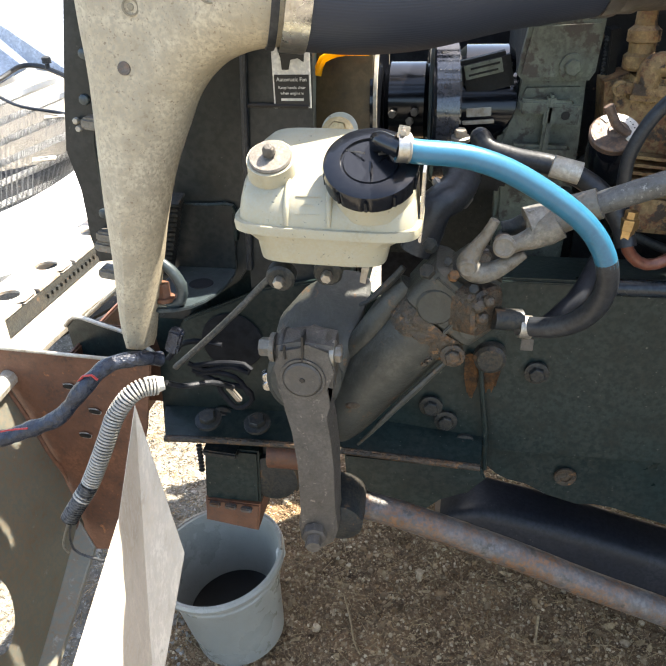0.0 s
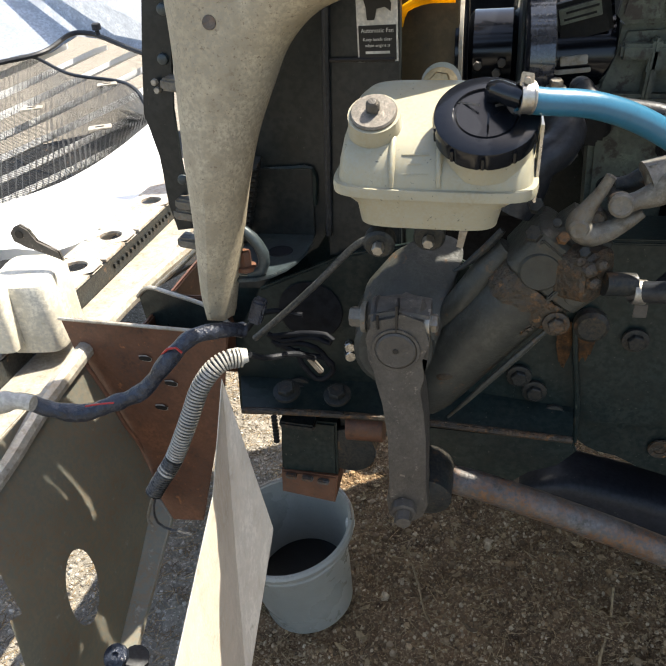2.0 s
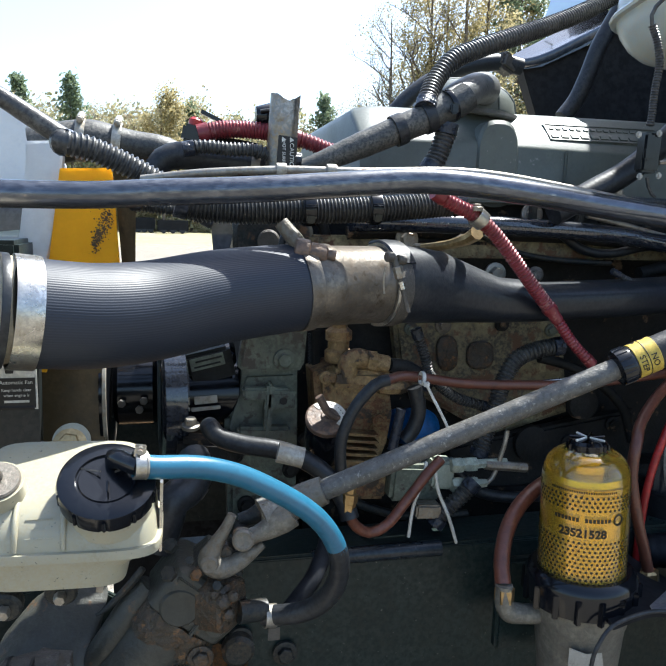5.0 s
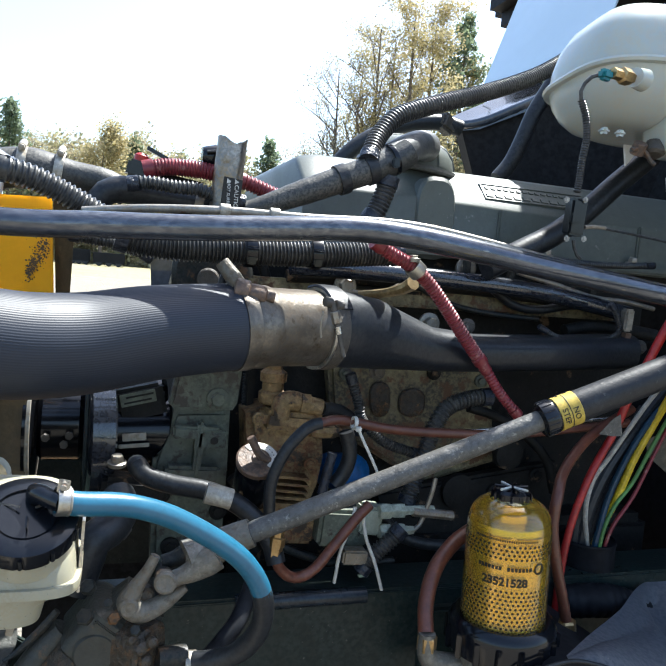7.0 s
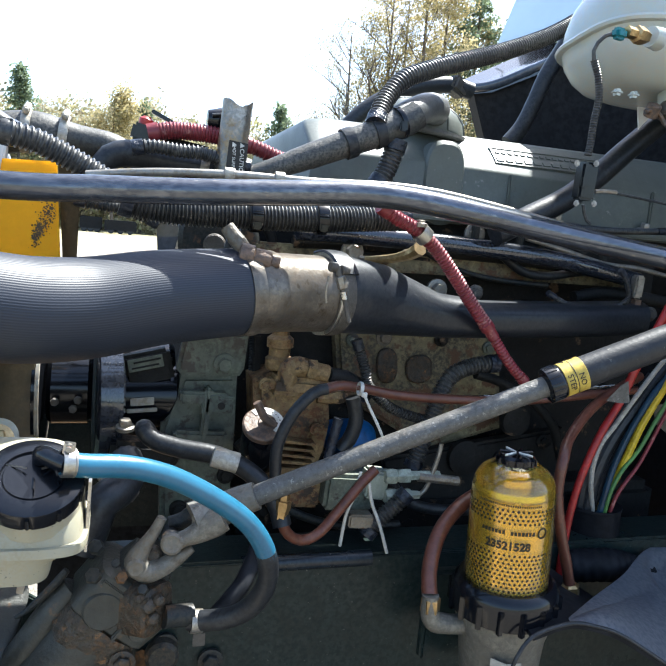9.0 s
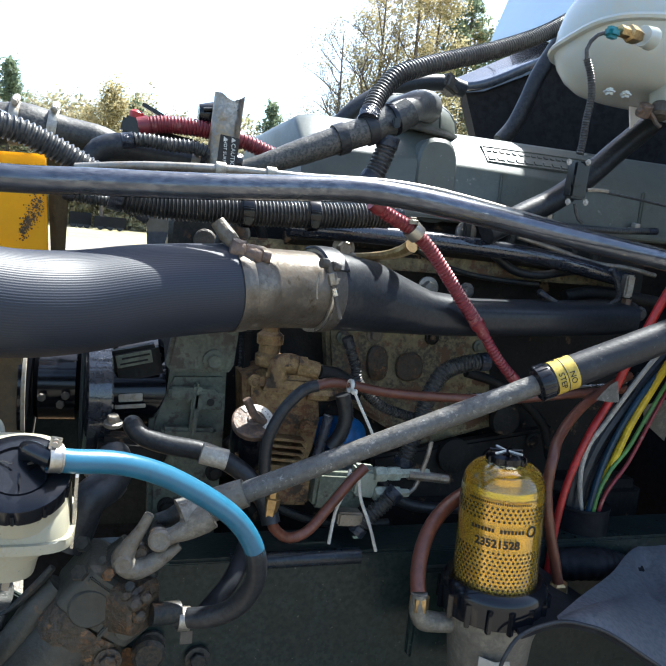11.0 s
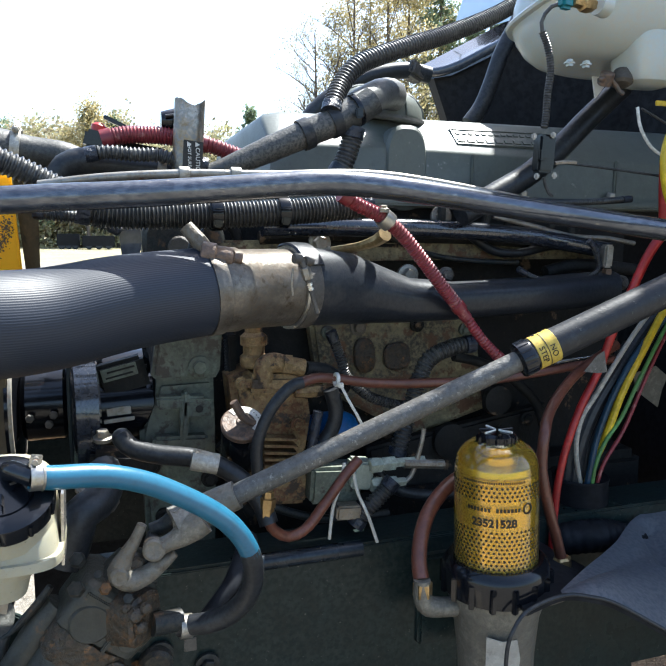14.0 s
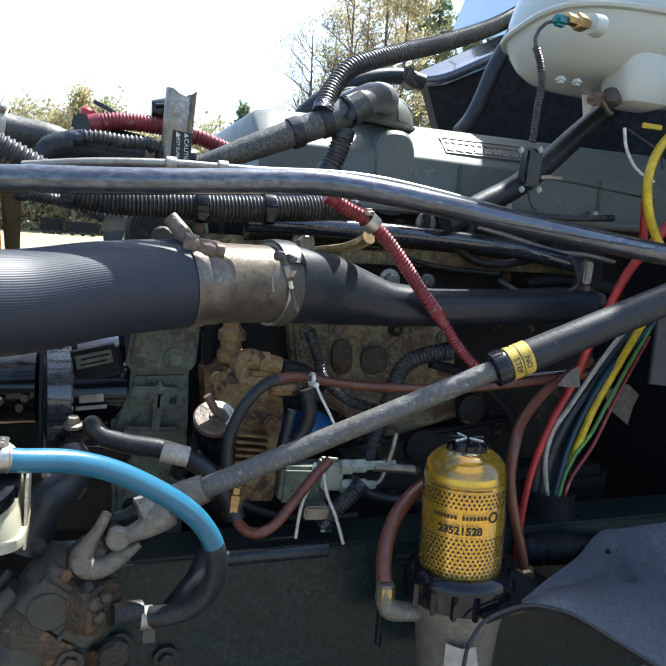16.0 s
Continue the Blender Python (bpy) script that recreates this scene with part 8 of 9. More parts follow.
    part("foot", box(Vector((0.398, 1.02, 1.185)), (0.09, 0.06, 0.06), (0, 4, 0), 0.008), M_COMPR, k)
    for p in [(0.338, 1.005, 1.354), (0.426, 1.005, 1.282), (0.43, 1.005, 1.356)]:
        part("bolt", hexbolt(p, (0, -1, 0), 0.007, 0.006), M_COMPR, k)
    n = thing("filter_canister", (0.326, 0.93, 1.266), "small black canister with a labelled rusty lid and T-handle", "canister")
    ctr = Vector((0.322, 0.92, 1.314))
    axn = Vector((-0.05, -0.55, 0.80)).normalized()
    part("can", lathe(ctr - axn * 0.085, axn, [(0, 0.026), (0.006, 0.030), (0.078, 0.030), (0.082, 0.028)], 36), M_CAP, n)
    lid = part("lid", lathe(ctr - axn * 0.006, axn, [(0, 0.031), (0.008, 0.0315), (0.010, 0.029), (0.010, 0.010), (0.013, 0.008)], 40), M_CAN, n, "rusty round lid")
    uu = axn.cross(Vector((1, 0, 0))).normalized()
    vv = axn.cross(uu)
    arc = []
    for rr_, rng in ((0.0285, np.linspace(-2.2, 0.9, 18)), (0.0175, np.linspace(0.9, -2.2, 18))):
        arc += [ctr + axn * 0.0045 + rr_ * (math.cos(a) * vv * -1 + math.sin(a) * uu * -1) for a in rng]
    part("paper_label", plate(arc, axn * 0.0006, 0), M_WHITE, lid, "white paper label arc")
    for a in np.linspace(-1.9, 0.6, 11):
        q = ctr + axn * 0.0053 + 0.023 * (math.cos(a) * vv * -1 + math.sin(a) * uu * -1)
        part("print_bar", lathe(q, axn, [(0, 0.0012), (0.0003, 0.0012)], 4), M_INK, lid)
    part("handle", tube([ctr + axn * 0.012 + Vector((-0.014, -0.004, 0.026)), ctr + axn * 0.014, ctr + axn * 0.012 + Vector((0.016, 0.002, -0.010))], 0.006, 10), M_CAN, lid)
    f = thing("blue_filter", (0.528, 1.08, 1.21), "blue painted round filter low on the engine", "filter")
    part("shell", lathe((0.524, 1.08, 1.244), (0.2, -1, 0.25), [(-0.08, 0.032), (0.0, 0.034), (0.012, 0.031), (0.02, 0.018), (0.022, 0.004)], 32), M_BLUEPAINT, f)
    v = thing("valve_block", (0.49, 0.98, 1.154), "pale grey-green fuel valve block with fittings", "valve")
    part("block", box(Vector((0.48, 0.99, 1.187)), (0.085, 0.05, 0.06), (0, 4, 0), 0.006), M_ENGINE, v)
    part("top_block", box(Vector((0.519, 0.97, 1.204)), (0.035, 0.04, 0.045), (0, 8, 0), 0.004), M_WHITEGREEN, v)
    for y, ln_ in ((1122, 0.07), (1165, 0.032)):
        p = Vector((0.528, 0.95, 1.221)) if y == 1122 else Vector((0.531, 0.95, 1.188))
        part("fitting", lathe(p, (1, 0.1, -0.03), [(0, 0.010), (0.004, 0.013), (0.018, 0.013), (0.022, 0.010), (0.028, 0.012), (0.044, 0.012), (0.046, 0.008), (ln_ + 0.03, 0.007)], 6), M_WHITEGREEN, v)
    part("stub_hose", tube([(0.589, 0.955, 1.217), (0.631, 0.955, 1.212), (0.662, 0.955, 1.208)], 0.008, 10), M_ZINC, v)
    part("thin_line", tube([(0.57, 0.955, 1.185), (0.592, 0.955, 1.186), (0.606, 0.955, 1.2), (0.62, 0.955, 1.247), (0.624, 0.955, 1.272)], 0.004, 8), M_ZINC, v)
    part("connector", box(Vector((0.484, 0.93, 1.16)), (0.04, 0.025, 0.022), (0, 4, 0), 0.003), M_ZINC, v)
    tie = thing("zip_tie", (0.45, 0.87, 1.378), "white nylon zip tie holding the fuel line", "zip tie")
    part("strap", ring((0.452, 0.888, 1.377), (1, 0, -0.1), 0.0088, 0.005, 0.0012, 20), M_WHITE, tie)
    part("head", box((0.453, 0.872, 1.372), (0.008, 0.006, 0.007), bevel=0.001), M_WHITE, tie)
    part("tail", tube([(0.451, 0.87, 1.375), (0.462, 0.87, 1.354), (0.478, 0.87, 1.326), (0.49, 0.87, 1.303)], 0.0021, 6), M_WHITE, tie)
    for pts in ([(0.469, 0.9, 1.248), (0.464, 0.9, 1.215), (0.452, 0.9, 1.182), (0.446, 0.9, 1.132)], [(0.482, 0.9, 1.241), (0.49, 0.9, 1.201), (0.508, 0.9, 1.16), (0.524, 0.9, 1.114)]):
        tt = thing("zip_tie", pts[0], "long loose white zip tie hanging down", "zip tie", "hanging zip ties")
        part("tail", tube(pts, 0.0026, 6), M_WHITE, tt)
    hb = thing("hose_bracket", (0.516, 0.93, 1.571), "dull metal bracket and clamp holding the red loom", "bracket")
    part("arm", tube([(0.471, 0.97, 1.558), (0.504, 0.95, 1.564), (0.526, 0.93, 1.573), (0.533, 0.91, 1.583)], [0.006, 0.007, 0.011], 8), M_BRASS, hb)
    part("clamp", ring((0.521, 0.878, 1.603), (0.8, 0.1, -0.6), 0.0115, 0.016, 0.002, 24), M_STEEL, hb)
    part("screw", hexbolt((0.515, 0.875, 1.617), (0, 0, 1), 0.006, 0.006), M_ZINC, hb)
    cpl = thing("pressure_sensor", (0.997, 1, 1.495), "brown threaded pressure sensor with a grey plug", "sensor")
    part("plug", box((0.98, 0.98, 1.546), (0.018, 0.018, 0.04), (0, 3, 0), 0.003), M_ZINC, cpl)
    part("body", lathe((0.986, 0.985, 1.493), (0.05, 0, 1), [(0, 0.012), (0.012, 0.012), (0.014, 0.009), (0.03, 0.009)], 6), M_CAN, cpl)
    for p in ((0.343, 0.86, 1.213),):
        un = thing("fuel_union", p, "brass fuel hose union", "fitting")
        part("nut", lathe(p, (0.1, 0, 1), [(-0.016, 0.009), (-0.004, 0.010), (-0.003, 0.0115), (0.010, 0.0115), (0.011, 0.008), (0.02, 0.008)], 6), M_BRASS, un)
    cl = [(0.217, 0.865, 1.291), (0.242, 0.86, 1.288), (0.276, 0.855, 1.28)]
    # pale sleeve added for the patch of sun on this hose
    solo("sun_patch_band", tube(cl[1:], 0.0138, 16, 0.006), M_TRIM, "pale sleeve in place of a sun patch on the black hose", "band")


M_WHITEGREEN = material("pale_green_fittings", (0.42, 0.45, 0.36), (0.30, 0.32, 0.25), 0.5, 0.1, scale=18, grain=180, bump=0.2)
build_engine()


def build_rocker_cover():
    t = thing("rocker_cover", (0.474, 1.15, 1.689), "grey plastic engine rocker cover, dusty on top", "engine cover")
    rows = []
    for x, low, high, top in ((0.4165, 1.729, 1.774, 1.780), (0.4185, 1.733, 1.781, 1.787), (0.424, 1.735, 1.786, 1.793), (0.455, 1.736, 1.792, 1.799), (0.62, 1.736, 1.794, 1.80), (1.02, 1.728, 1.794, 1.80), (1.35, 1.725, 1.794, 1.80)):
        rows.append([Vector(q) for q in ((x, 1.14, 1.63), (x, 1.14, low - 0.006), (x, 1.143, low), (x, 1.213, high), (x, 1.226, top), (x, 1.68, top), (x, 1.74, 1.74), (x, 1.74, 1.63))])
    part("cover", rings_to(bmesh.new(), rows), M_COVER, t)
    part("base_lip", box((0.86, 1.35, 1.640), (1.0, 0.46, 0.014), bevel=0.004), M_COVER, t)
    for x in (0.56, 0.80, 1.12):
        part("face_rib", box((x, 1.138, 1.685), (0.008, 0.010, 0.085), bevel=0.003), M_COVER, t)
    for x in (0.50, 0.68, 0.90, 1.10):
        part("cover_bolt", hexbolt((x, 1.125, 1.652), (0, -0.2, 1), 0.009, 0.012), M_ZINC, t)
    a = Vector((0.666, 1.135, 1.727))
    part("arch_boss", rings_to(bmesh.new(), [squircle(Vector((a.x, 1.145 - d, 1.70)), (1, 0, 0), (0, 0, 1), 0.040 * k, 0.075 * k, 3, 26) for d, k in ((-0.03, 1.0), (0.004, 1.0), (0.010, 0.9))]), M_COVER, t)
    m = frame_of(((0.895, 1.178, 1.761)[0], 1.178, 1.7615), (1, 0, 0), (0, 0.738, 0.675))
    badge = part("badge", box(m @ Vector((0, 0, 0.002)), (0.24, 0.003, 0.050), (-47.6, 0, 0), 0.001), M_COVER, t, "raised badge with bars for its name")
    for row, (x0, n, w) in enumerate(((-0.105, 15, 0.009), (-0.105, 9, 0.015))):
        for i in range(n):
            part("badge_bar", box(m @ Vector((x0 + i * (w + 0.005), 0.011 - row * 0.022, 0.0045)), (w, 0.002, 0.007 + 0.003 * row), (-47.6, 0, 0), 0.0004), M_COVER, badge)
    for x, y, wide, tall in ((0, 0.0225, 0.236, 0.0022), (0, -0.0225, 0.236, 0.0022), (-0.117, 0, 0.0022, 0.045), (0.117, 0, 0.0022, 0.045)):
        part("badge_rim", box(m @ Vector((x, y, 0.0042)), (wide, 0.002, tall), (-47.6, 0, 0), 0.0004), M_COVER, badge)
    d = thing("air_inlet_dome", (0.653, 1.22, 1.805), "grey ribbed plastic air inlet dome", "air inlet")
    c, ax = Vector((0.660, 1.28, 1.798)), Vector((0.10, -0.10, 1.0)).normalized()
    part("dome", lathe(c, ax, [(0, 0.092), (0.012, 0.093), (0.016, 0.092), (0.034, 0.086), (0.050, 0.072), (0.060, 0.053), (0.066, 0.025), (0.067, 0.003)], 48), M_COVER, d)
    part("dome_rim", lathe(c + ax * 0.001, ax, [(0, 0.091), (0, 0.101), (0.004, 0.103), (0.010, 0.101), (0.011, 0.091)], 48, caps=False), M_DUSTY, d, "dusty lower rim")
    e1 = ax.orthogonal().normalized()
    e2 = ax.cross(e1)
    for k in range(8):
        q = math.cos(k * math.pi / 4 + 0.3) * e1 + math.sin(k * math.pi / 4 + 0.3) * e2
        part("rib", tube([c + ax * h + q * g for h, g in ((0.014, 0.093), (0.034, 0.0865), (0.050, 0.0725), (0.060, 0.053), (0.0655, 0.025))], 0.0026, 8), M_COVER, d)
    part("boot", tube([(0.492, 1.004, 1.758), (0.520, 1.012, 1.775), (0.549, 1.03, 1.792), (0.582, 1.06, 1.808), (0.625, 1.12, 1.822), (0.665, 1.20, 1.832)], [0.0215, 0.0235, 0.0245, 0.0255, 0.0260, 0.0240], 22, 0.006), M_DUSTY, d, "taped grey hose end")
    cl = thing("loom_clip", (0.513, 0.98, 1.761), "black plastic loom clip", "clip")
    part("clip", ring((0.519, 1.0, 1.770), (0.85, 0, 0.4), 0.0225, 0.007, 0.002, 26), M_CAP, cl)
    part("tail", box((0.513, 0.97, 1.761), (0.012, 0.008, 0.014), bevel=0.002), M_CAP, cl)


build_rocker_cover()


def build_cab():
    t = thing("cab_front", (1.45, 1.4, 1.0), "dark cab firewall and cowl below a windscreen coloured for reflected sky", "cab")
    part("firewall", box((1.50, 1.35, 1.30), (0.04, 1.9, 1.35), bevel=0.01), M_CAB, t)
    part("side_skin", box((1.75, 0.62, 1.25), (0.6, 0.03, 1.4), bevel=0.01), M_CAB, t)
    # two unseen roof boxes, placed for the shadow they cast on the rocker cover
    part("roof_shade_box", box((2.75, 1.45, 2.0), (2.0, 1.9, 1.7), bevel=0.05), M_CAB, t)
    part("roof_sun_block", box((2.0, 1.45, 2.72), (1.24, 1.9, 0.40), bevel=0.05), M_CAB, t)
    edge = [(1.059, 1.95, 2.071), (1.056, 1.883, 2.043), (1.101, 1.817, 2.044), (1.178, 1.75, 2.083), (1.214, 1.65, 2.107), (1.324, 1.55, 2.165), (1.407, 1.45, 2.213)]
    part("cowl_lip", tube(edge, 0.013, 12), M_COWL, t, "bluish painted cowl lip")
    part("cowl_panel", rings_to(bmesh.new(), [[Vector(p), Vector(p) + Vector((0.30, 0.0, 0.16)), Vector(p) + Vector((0.30, 0, 0.14)), Vector(p) + Vector((0, 0, -0.02))] for p in edge], caps=True), M_COWL, t)
    # this block and the firewall are near-black in place of the cowl's shade
    part("cowl_shade_block", rings_to(bmesh.new(), [[Vector(p) + Vector((0.02, 0, -0.01)), Vector(p) + Vector((0.30, 0, -0.05)), Vector(p) + Vector((0.30, 0, -0.5)), Vector(p) + Vector((0.22, 0, -0.5))] for p in edge], caps=True), M_CAB, t)
    part("windscreen", plate([Vector((1.177, 1.98, 2.17)), Vector((1.25, 1.55, 2.148)), Vector((1.409, 1.6, 2.523)), Vector((1.394, 2.08, 2.688))], (0.006, 0.0, 0.003), 0), M_GLASS, t, "windscreen glass, coloured pale blue for the reflected sky")
    part("wiper", tube([(1.207, 1.9, 2.188), (1.231, 1.9, 2.221), (1.26, 1.9, 2.22), (1.272, 1.9, 2.21)], 0.008, 8), M_RUBBER, t)
    part("cowl_bracket", box((0.842, 1.5, 1.951), (0.05, 0.04, 0.04), (0, 20, 20), 0.008), M_ARM, t)
    part("cowl_seal", tube([(0.562, 1.5, 1.799), (0.598, 1.5, 1.845), (0.635, 1.5, 1.88), (0.683, 1.5, 1.911), (0.747, 1.5, 1.938), (0.825, 1.5, 1.953), (0.881, 1.5, 1.946)], 0.019, 12), M_RUBBER, t, "far fender edge")


build_cab()


# ---- right side: coolant tank, fuel filter, cables, mudguard ----
def build_tank():
    t = thing("coolant_tank", (0.946, 0.95, 1.857), "milky white plastic coolant surge tank with a sensor", "coolant tank")
    ax = Vector((1, 0, 0))
    mid = Vector((1.028, 0.952, 1.926))

    def level(z, inset):
        """One slice of the tank; the whole tank leans up towards the open side of the bay."""
        return [p + Vector((0, 0, -0.14 * (p.y - mid.y))) for p in squircle(mid + Vector((0, 0, z)), (1, 0, 0), (0, 1, 0), 0.25 - inset, 0.125 - inset * 0.9, 3.4, 64)]

    part("body", rings_to(bmesh.new(), [level(z, k) for z, k in ((-0.074, 0.105), (-0.073, 0.085), (-0.069, 0.064), (-0.060, 0.044), (-0.044, 0.027), (-0.024, 0.015), (-0.004, 0.009), (0.006, 0.008), (0.030, 0.010), (0.060, 0.018), (0.085, 0.033), (0.103, 0.055), (0.113, 0.085), (0.115, 0.110))]), M_TANK, t)
    part("seam", rings_to(bmesh.new(), [level(z, k) for z, k in ((-0.005, 0.012), (-0.004, 0.001), (0.000, -0.001), (0.004, 0.001), (0.005, 0.012))], caps=False), M_TANK, t, "raised moulding seam")
    for x, k in ((1300, 0.016), (1345, 0.02)):
        part("foot_lug", box(Vector((0.826, 0.9, 1.841)) + ax * (0.03 if x > 1320 else 0.0), (0.015, 0.016, 0.010), bevel=0.004), M_TANK, t)
    q = Vector((0.973, 0.9, 1.877))
    part("sump", rings_to(bmesh.new(), [squircle(q - Vector((0, 0, h)), (1, 0, 0), (0, 1, 0), a, a * 0.8, 4.0, 32) for h, a in ((-0.02, 0.054), (0.02, 0.053), (0.046, 0.049), (0.057, 0.042), (0.062, 0.030))]), M_TANK, t)
    part("outlet", lathe((0.923, 0.9, 1.836), (-0.2, -0.3, -1), [(0, 0.012), (0.01, 0.016), (0.02, 0.017), (0.024, 0.012)], 20), M_ARM, t)
    s0 = Vector((0.795, 0.822, 1.900))
    sn = part("level_sensor", lathe(s0, tuple(-ax + Vector((0, -0.2, 0))), [(-0.01, 0.009), (0.0, 0.012), (0.012, 0.012), (0.014, 0.008), (0.030, 0.008)], 6), M_BRASS, t, "brass level sensor")
    part("plug", box((0.756, 0.819, 1.896), (0.022, 0.015, 0.015), (0, 0, 14), 0.004), M_TEAL, sn)
    part("boss", lathe((0.812, 0.826, 1.903), (-1, -0.25, 0), [(-0.02, 0.016), (0.0, 0.014)], 20), M_TANK, t)
    hose("sensor_lead", [(0.748, 0.821, 1.896), (0.737, 0.824, 1.891), (0.727, 0.83, 1.874), (0.733, 0.83, 1.849), (0.744, 0.83, 1.834)], 0.0028, M_LOOM, "thin dark sensor lead at the tank", "wire")
    hose("sensor_lead", [(0.729, 0.83, 1.86), (0.739, 0.83, 1.839), (0.745, 0.83, 1.811), (0.742, 0.83, 1.779), (0.741, 0.83, 1.747), (0.739, 0.83, 1.732)], 0.0056, M_LOOM, "black corrugated sensor lead hanging from the tank", "loom", 0.0036, 0.0012)
    k = thing("plug_connector", (0.745, 0.83, 1.67), "black two-way plug with cream corner clips", "connector")
    part("shell", box((0.74, 0.83, 1.696), (0.026, 0.02, 0.052), (0, 3, 0), 0.003), M_CAP, k)
    for p in [(0.715, 0.818, 1.718), (0.746, 0.818, 1.721), (0.722, 0.818, 1.664), (0.751, 0.818, 1.666)]:
        part("corner_clip", box(p, (0.0075, 0.006, 0.0085), (0, 3, 0), 0.002), M_CREAM, k)
    part("latch", box((0.73, 0.815, 1.693), (0.016, 0.006, 0.014), bevel=0.002), M_CAP, k)
    part("tie", tube([(0.759, 0.83, 1.684), (0.775, 0.83, 1.686), (0.795, 0.83, 1.686)], 0.003, 6), M_ZINC, k)
    part("lead", tube([(0.742, 0.83, 1.664), (0.748, 0.83, 1.646), (0.758, 0.83, 1.638)], 0.0025, 6), M_LOOM, k)
    b = thing("tank_bracket", (0.959, 0.98, 1.822), "grey steel tank bracket on the cab wall", "bracket")
    part("post", plate([(0.938, 0.99, 1.852), (0.964, 0.99, 1.856), (0.964, 0.99, 1.831), (0.947, 0.99, 1.811)], (0, 0.004, 0), 0.001), M_HOOD, b)
    part("fitting", cyl((0.89, 0.89, 1.83), (0.891, 0.9, 1.813), 0.011, 16), M_CAN, b)
    part("clip_wire", tube([(0.873, 0.89, 1.817), (0.884, 0.89, 1.821), (0.901, 0.89, 1.818), (0.907, 0.89, 1.807), (0.92, 0.89, 1.8)], 0.0035, 8), M_LINK, b)
    part("yellow_bracket", box((1.012, 0.9, 1.792), (0.04, 0.004, 0.008), (0, 0, 0), 0.001), M_YWIRE, b)


build_tank()


def build_fuel_filter():
    base = Vector((0.630, 0.735, 1.11))
    topc = Vector((0.623, 0.735, 1.316))
    ax = (topc - base).normalized()
    H = (topc - base).length
    t = thing("fuel_filter", base - ax * 0.10, "fuel filter with amber cup, gold perforated element and black lock ring", "fuel filter")
    r = 0.0522
    part("element", lathe(base + ax * 0.012, ax, [(0, r * 0.95), (H * 0.1, r * 0.97), (H * 0.72, r * 0.97), (H * 0.725, r * 0.99), (H * 0.76, r * 0.99), (H * 0.765, r * 0.90), (H * 0.80, r * 0.86), (H * 0.805, r * 0.45), (H * 0.84, r * 0.43), (H * 0.845, r * 0.36), (H * 0.95, r * 0.36)], 64), M_GOLD, t)
    cup = part("clear_cup", lathe(base + ax * 0.01, ax, [(0, r * 1.07), (H * 0.5, r * 1.065), (H * 0.74, r * 1.05), (H * 0.80, r * 1.035), (H * 0.85, r * 0.99), (H * 0.89, r * 0.91), (H * 0.92, r * 0.80), (H * 0.945, r * 0.64), (H * 0.96, r * 0.45), (H * 0.975, r * 0.40)], 64), M_AMBER, t, "clear amber cup")
    cup.visible_shadow = False
    cp = part("vent_cap", lathe(base + ax * H * 0.965, ax, [(0, 0.0225), (0.002, 0.0245), (0.016, 0.0245), (0.020, 0.021), (0.021, 0.004)], 26), M_CAP, t, "black knurled vent cap")
    for k in range(13):
        q = base + ax * (H * 0.965 + 0.004)
        u = ax.orthogonal().normalized()
        v = ax.cross(u)
        d = math.cos(k * 0.483) * u + math.sin(k * 0.483) * v
        part("grip", box(q + d * 0.0245 + ax * 0.005, (0.004, 0.004, 0.013), (0, 0, 27.7 * k), 0.001), M_CAP, cp)
    for k in range(7):
        q = base + ax * (H * 0.965 + 0.0215)
        d = math.cos(k * 0.9) * u + math.sin(k * 0.9) * v
        part("vent_rib", tube([q + d * 0.003, q + d * 0.022], 0.0016, 6, 0.01), M_WHITE if k % 2 else M_CAP, cp, "scuffed pale rib")
    # perforations in staggered rows on the side that faces out of the bay
    face = Vector((-0.55, -0.83, 0))
    f0 = (face - ax * face.dot(ax)).normalized()
    f1 = ax.cross(f0)

    def on(angle, h, rr):
        return base + ax * h + rr * (math.cos(angle) * f0 + math.sin(angle) * f1)

    dots = bmesh.new()
    rows = [0.778 - 0.026 * i for i in range(4)] + [0.492 - 0.0262 * i for i in range(12)]
    R = r * 1.072
    for i, h in enumerate(rows):
        for j in range(26):
            a = -1.45 + (j + 0.5 * (i % 2)) * 0.116
            c = on(a, h * H, R)
            n = (math.cos(a) * f0 + math.sin(a) * f1)
            tt = ax.cross(n)
            dots.faces.new([dots.verts.new(c + 0.0017 * (math.cos(q) * tt + math.sin(q) * ax)) for q in np.linspace(0, 2 * math.pi, 8, endpoint=False)])
    tagged(part("perforation", dots, M_INK, t, smooth=False), kind="stuff")
    pm = Matrix.Translation(base) @ Matrix((f1, ax, f0)).transposed().to_4x4()
    part("part_number", lettering("23521528", 0.0146, pm @ Matrix.Translation((0, H * 0.552, 0)), 0.0003, R, bold=0.0005), M_INK, t, smooth=False)
    for x in (-0.034, 0.004):
        for k in range(7):
            a = (x + k * 0.0046) / R
            n = math.cos(a) * f0 + math.sin(a) * f1
            tt = ax.cross(n)
            q = base + ax * H * 0.638 + n * (R + 0.0003)
            bar = bmesh.new()
            bar.faces.new([bar.verts.new(q + tt * (sx * 0.0017) + ax * (sy * 0.0024)) for sx, sy in ((-1, -1), (1, -1), (1, 1), (-1, 1))])
            part("maker_bar", bar, M_INK, t)
    part("round_mark", ring(on(0.80, H * 0.638, R), math.cos(0.80) * f0 + math.sin(0.80) * f1, 0.0062, 0.0008, 0.0012, 20), M_INK, t)
    line = bmesh.new()
    for k in range(30):
        a = -0.75 + k * 0.05
        n = math.cos(a) * f0 + math.sin(a) * f1
        tt = ax.cross(n)
        q = on(a, H * 0.812, R + 0.0003)
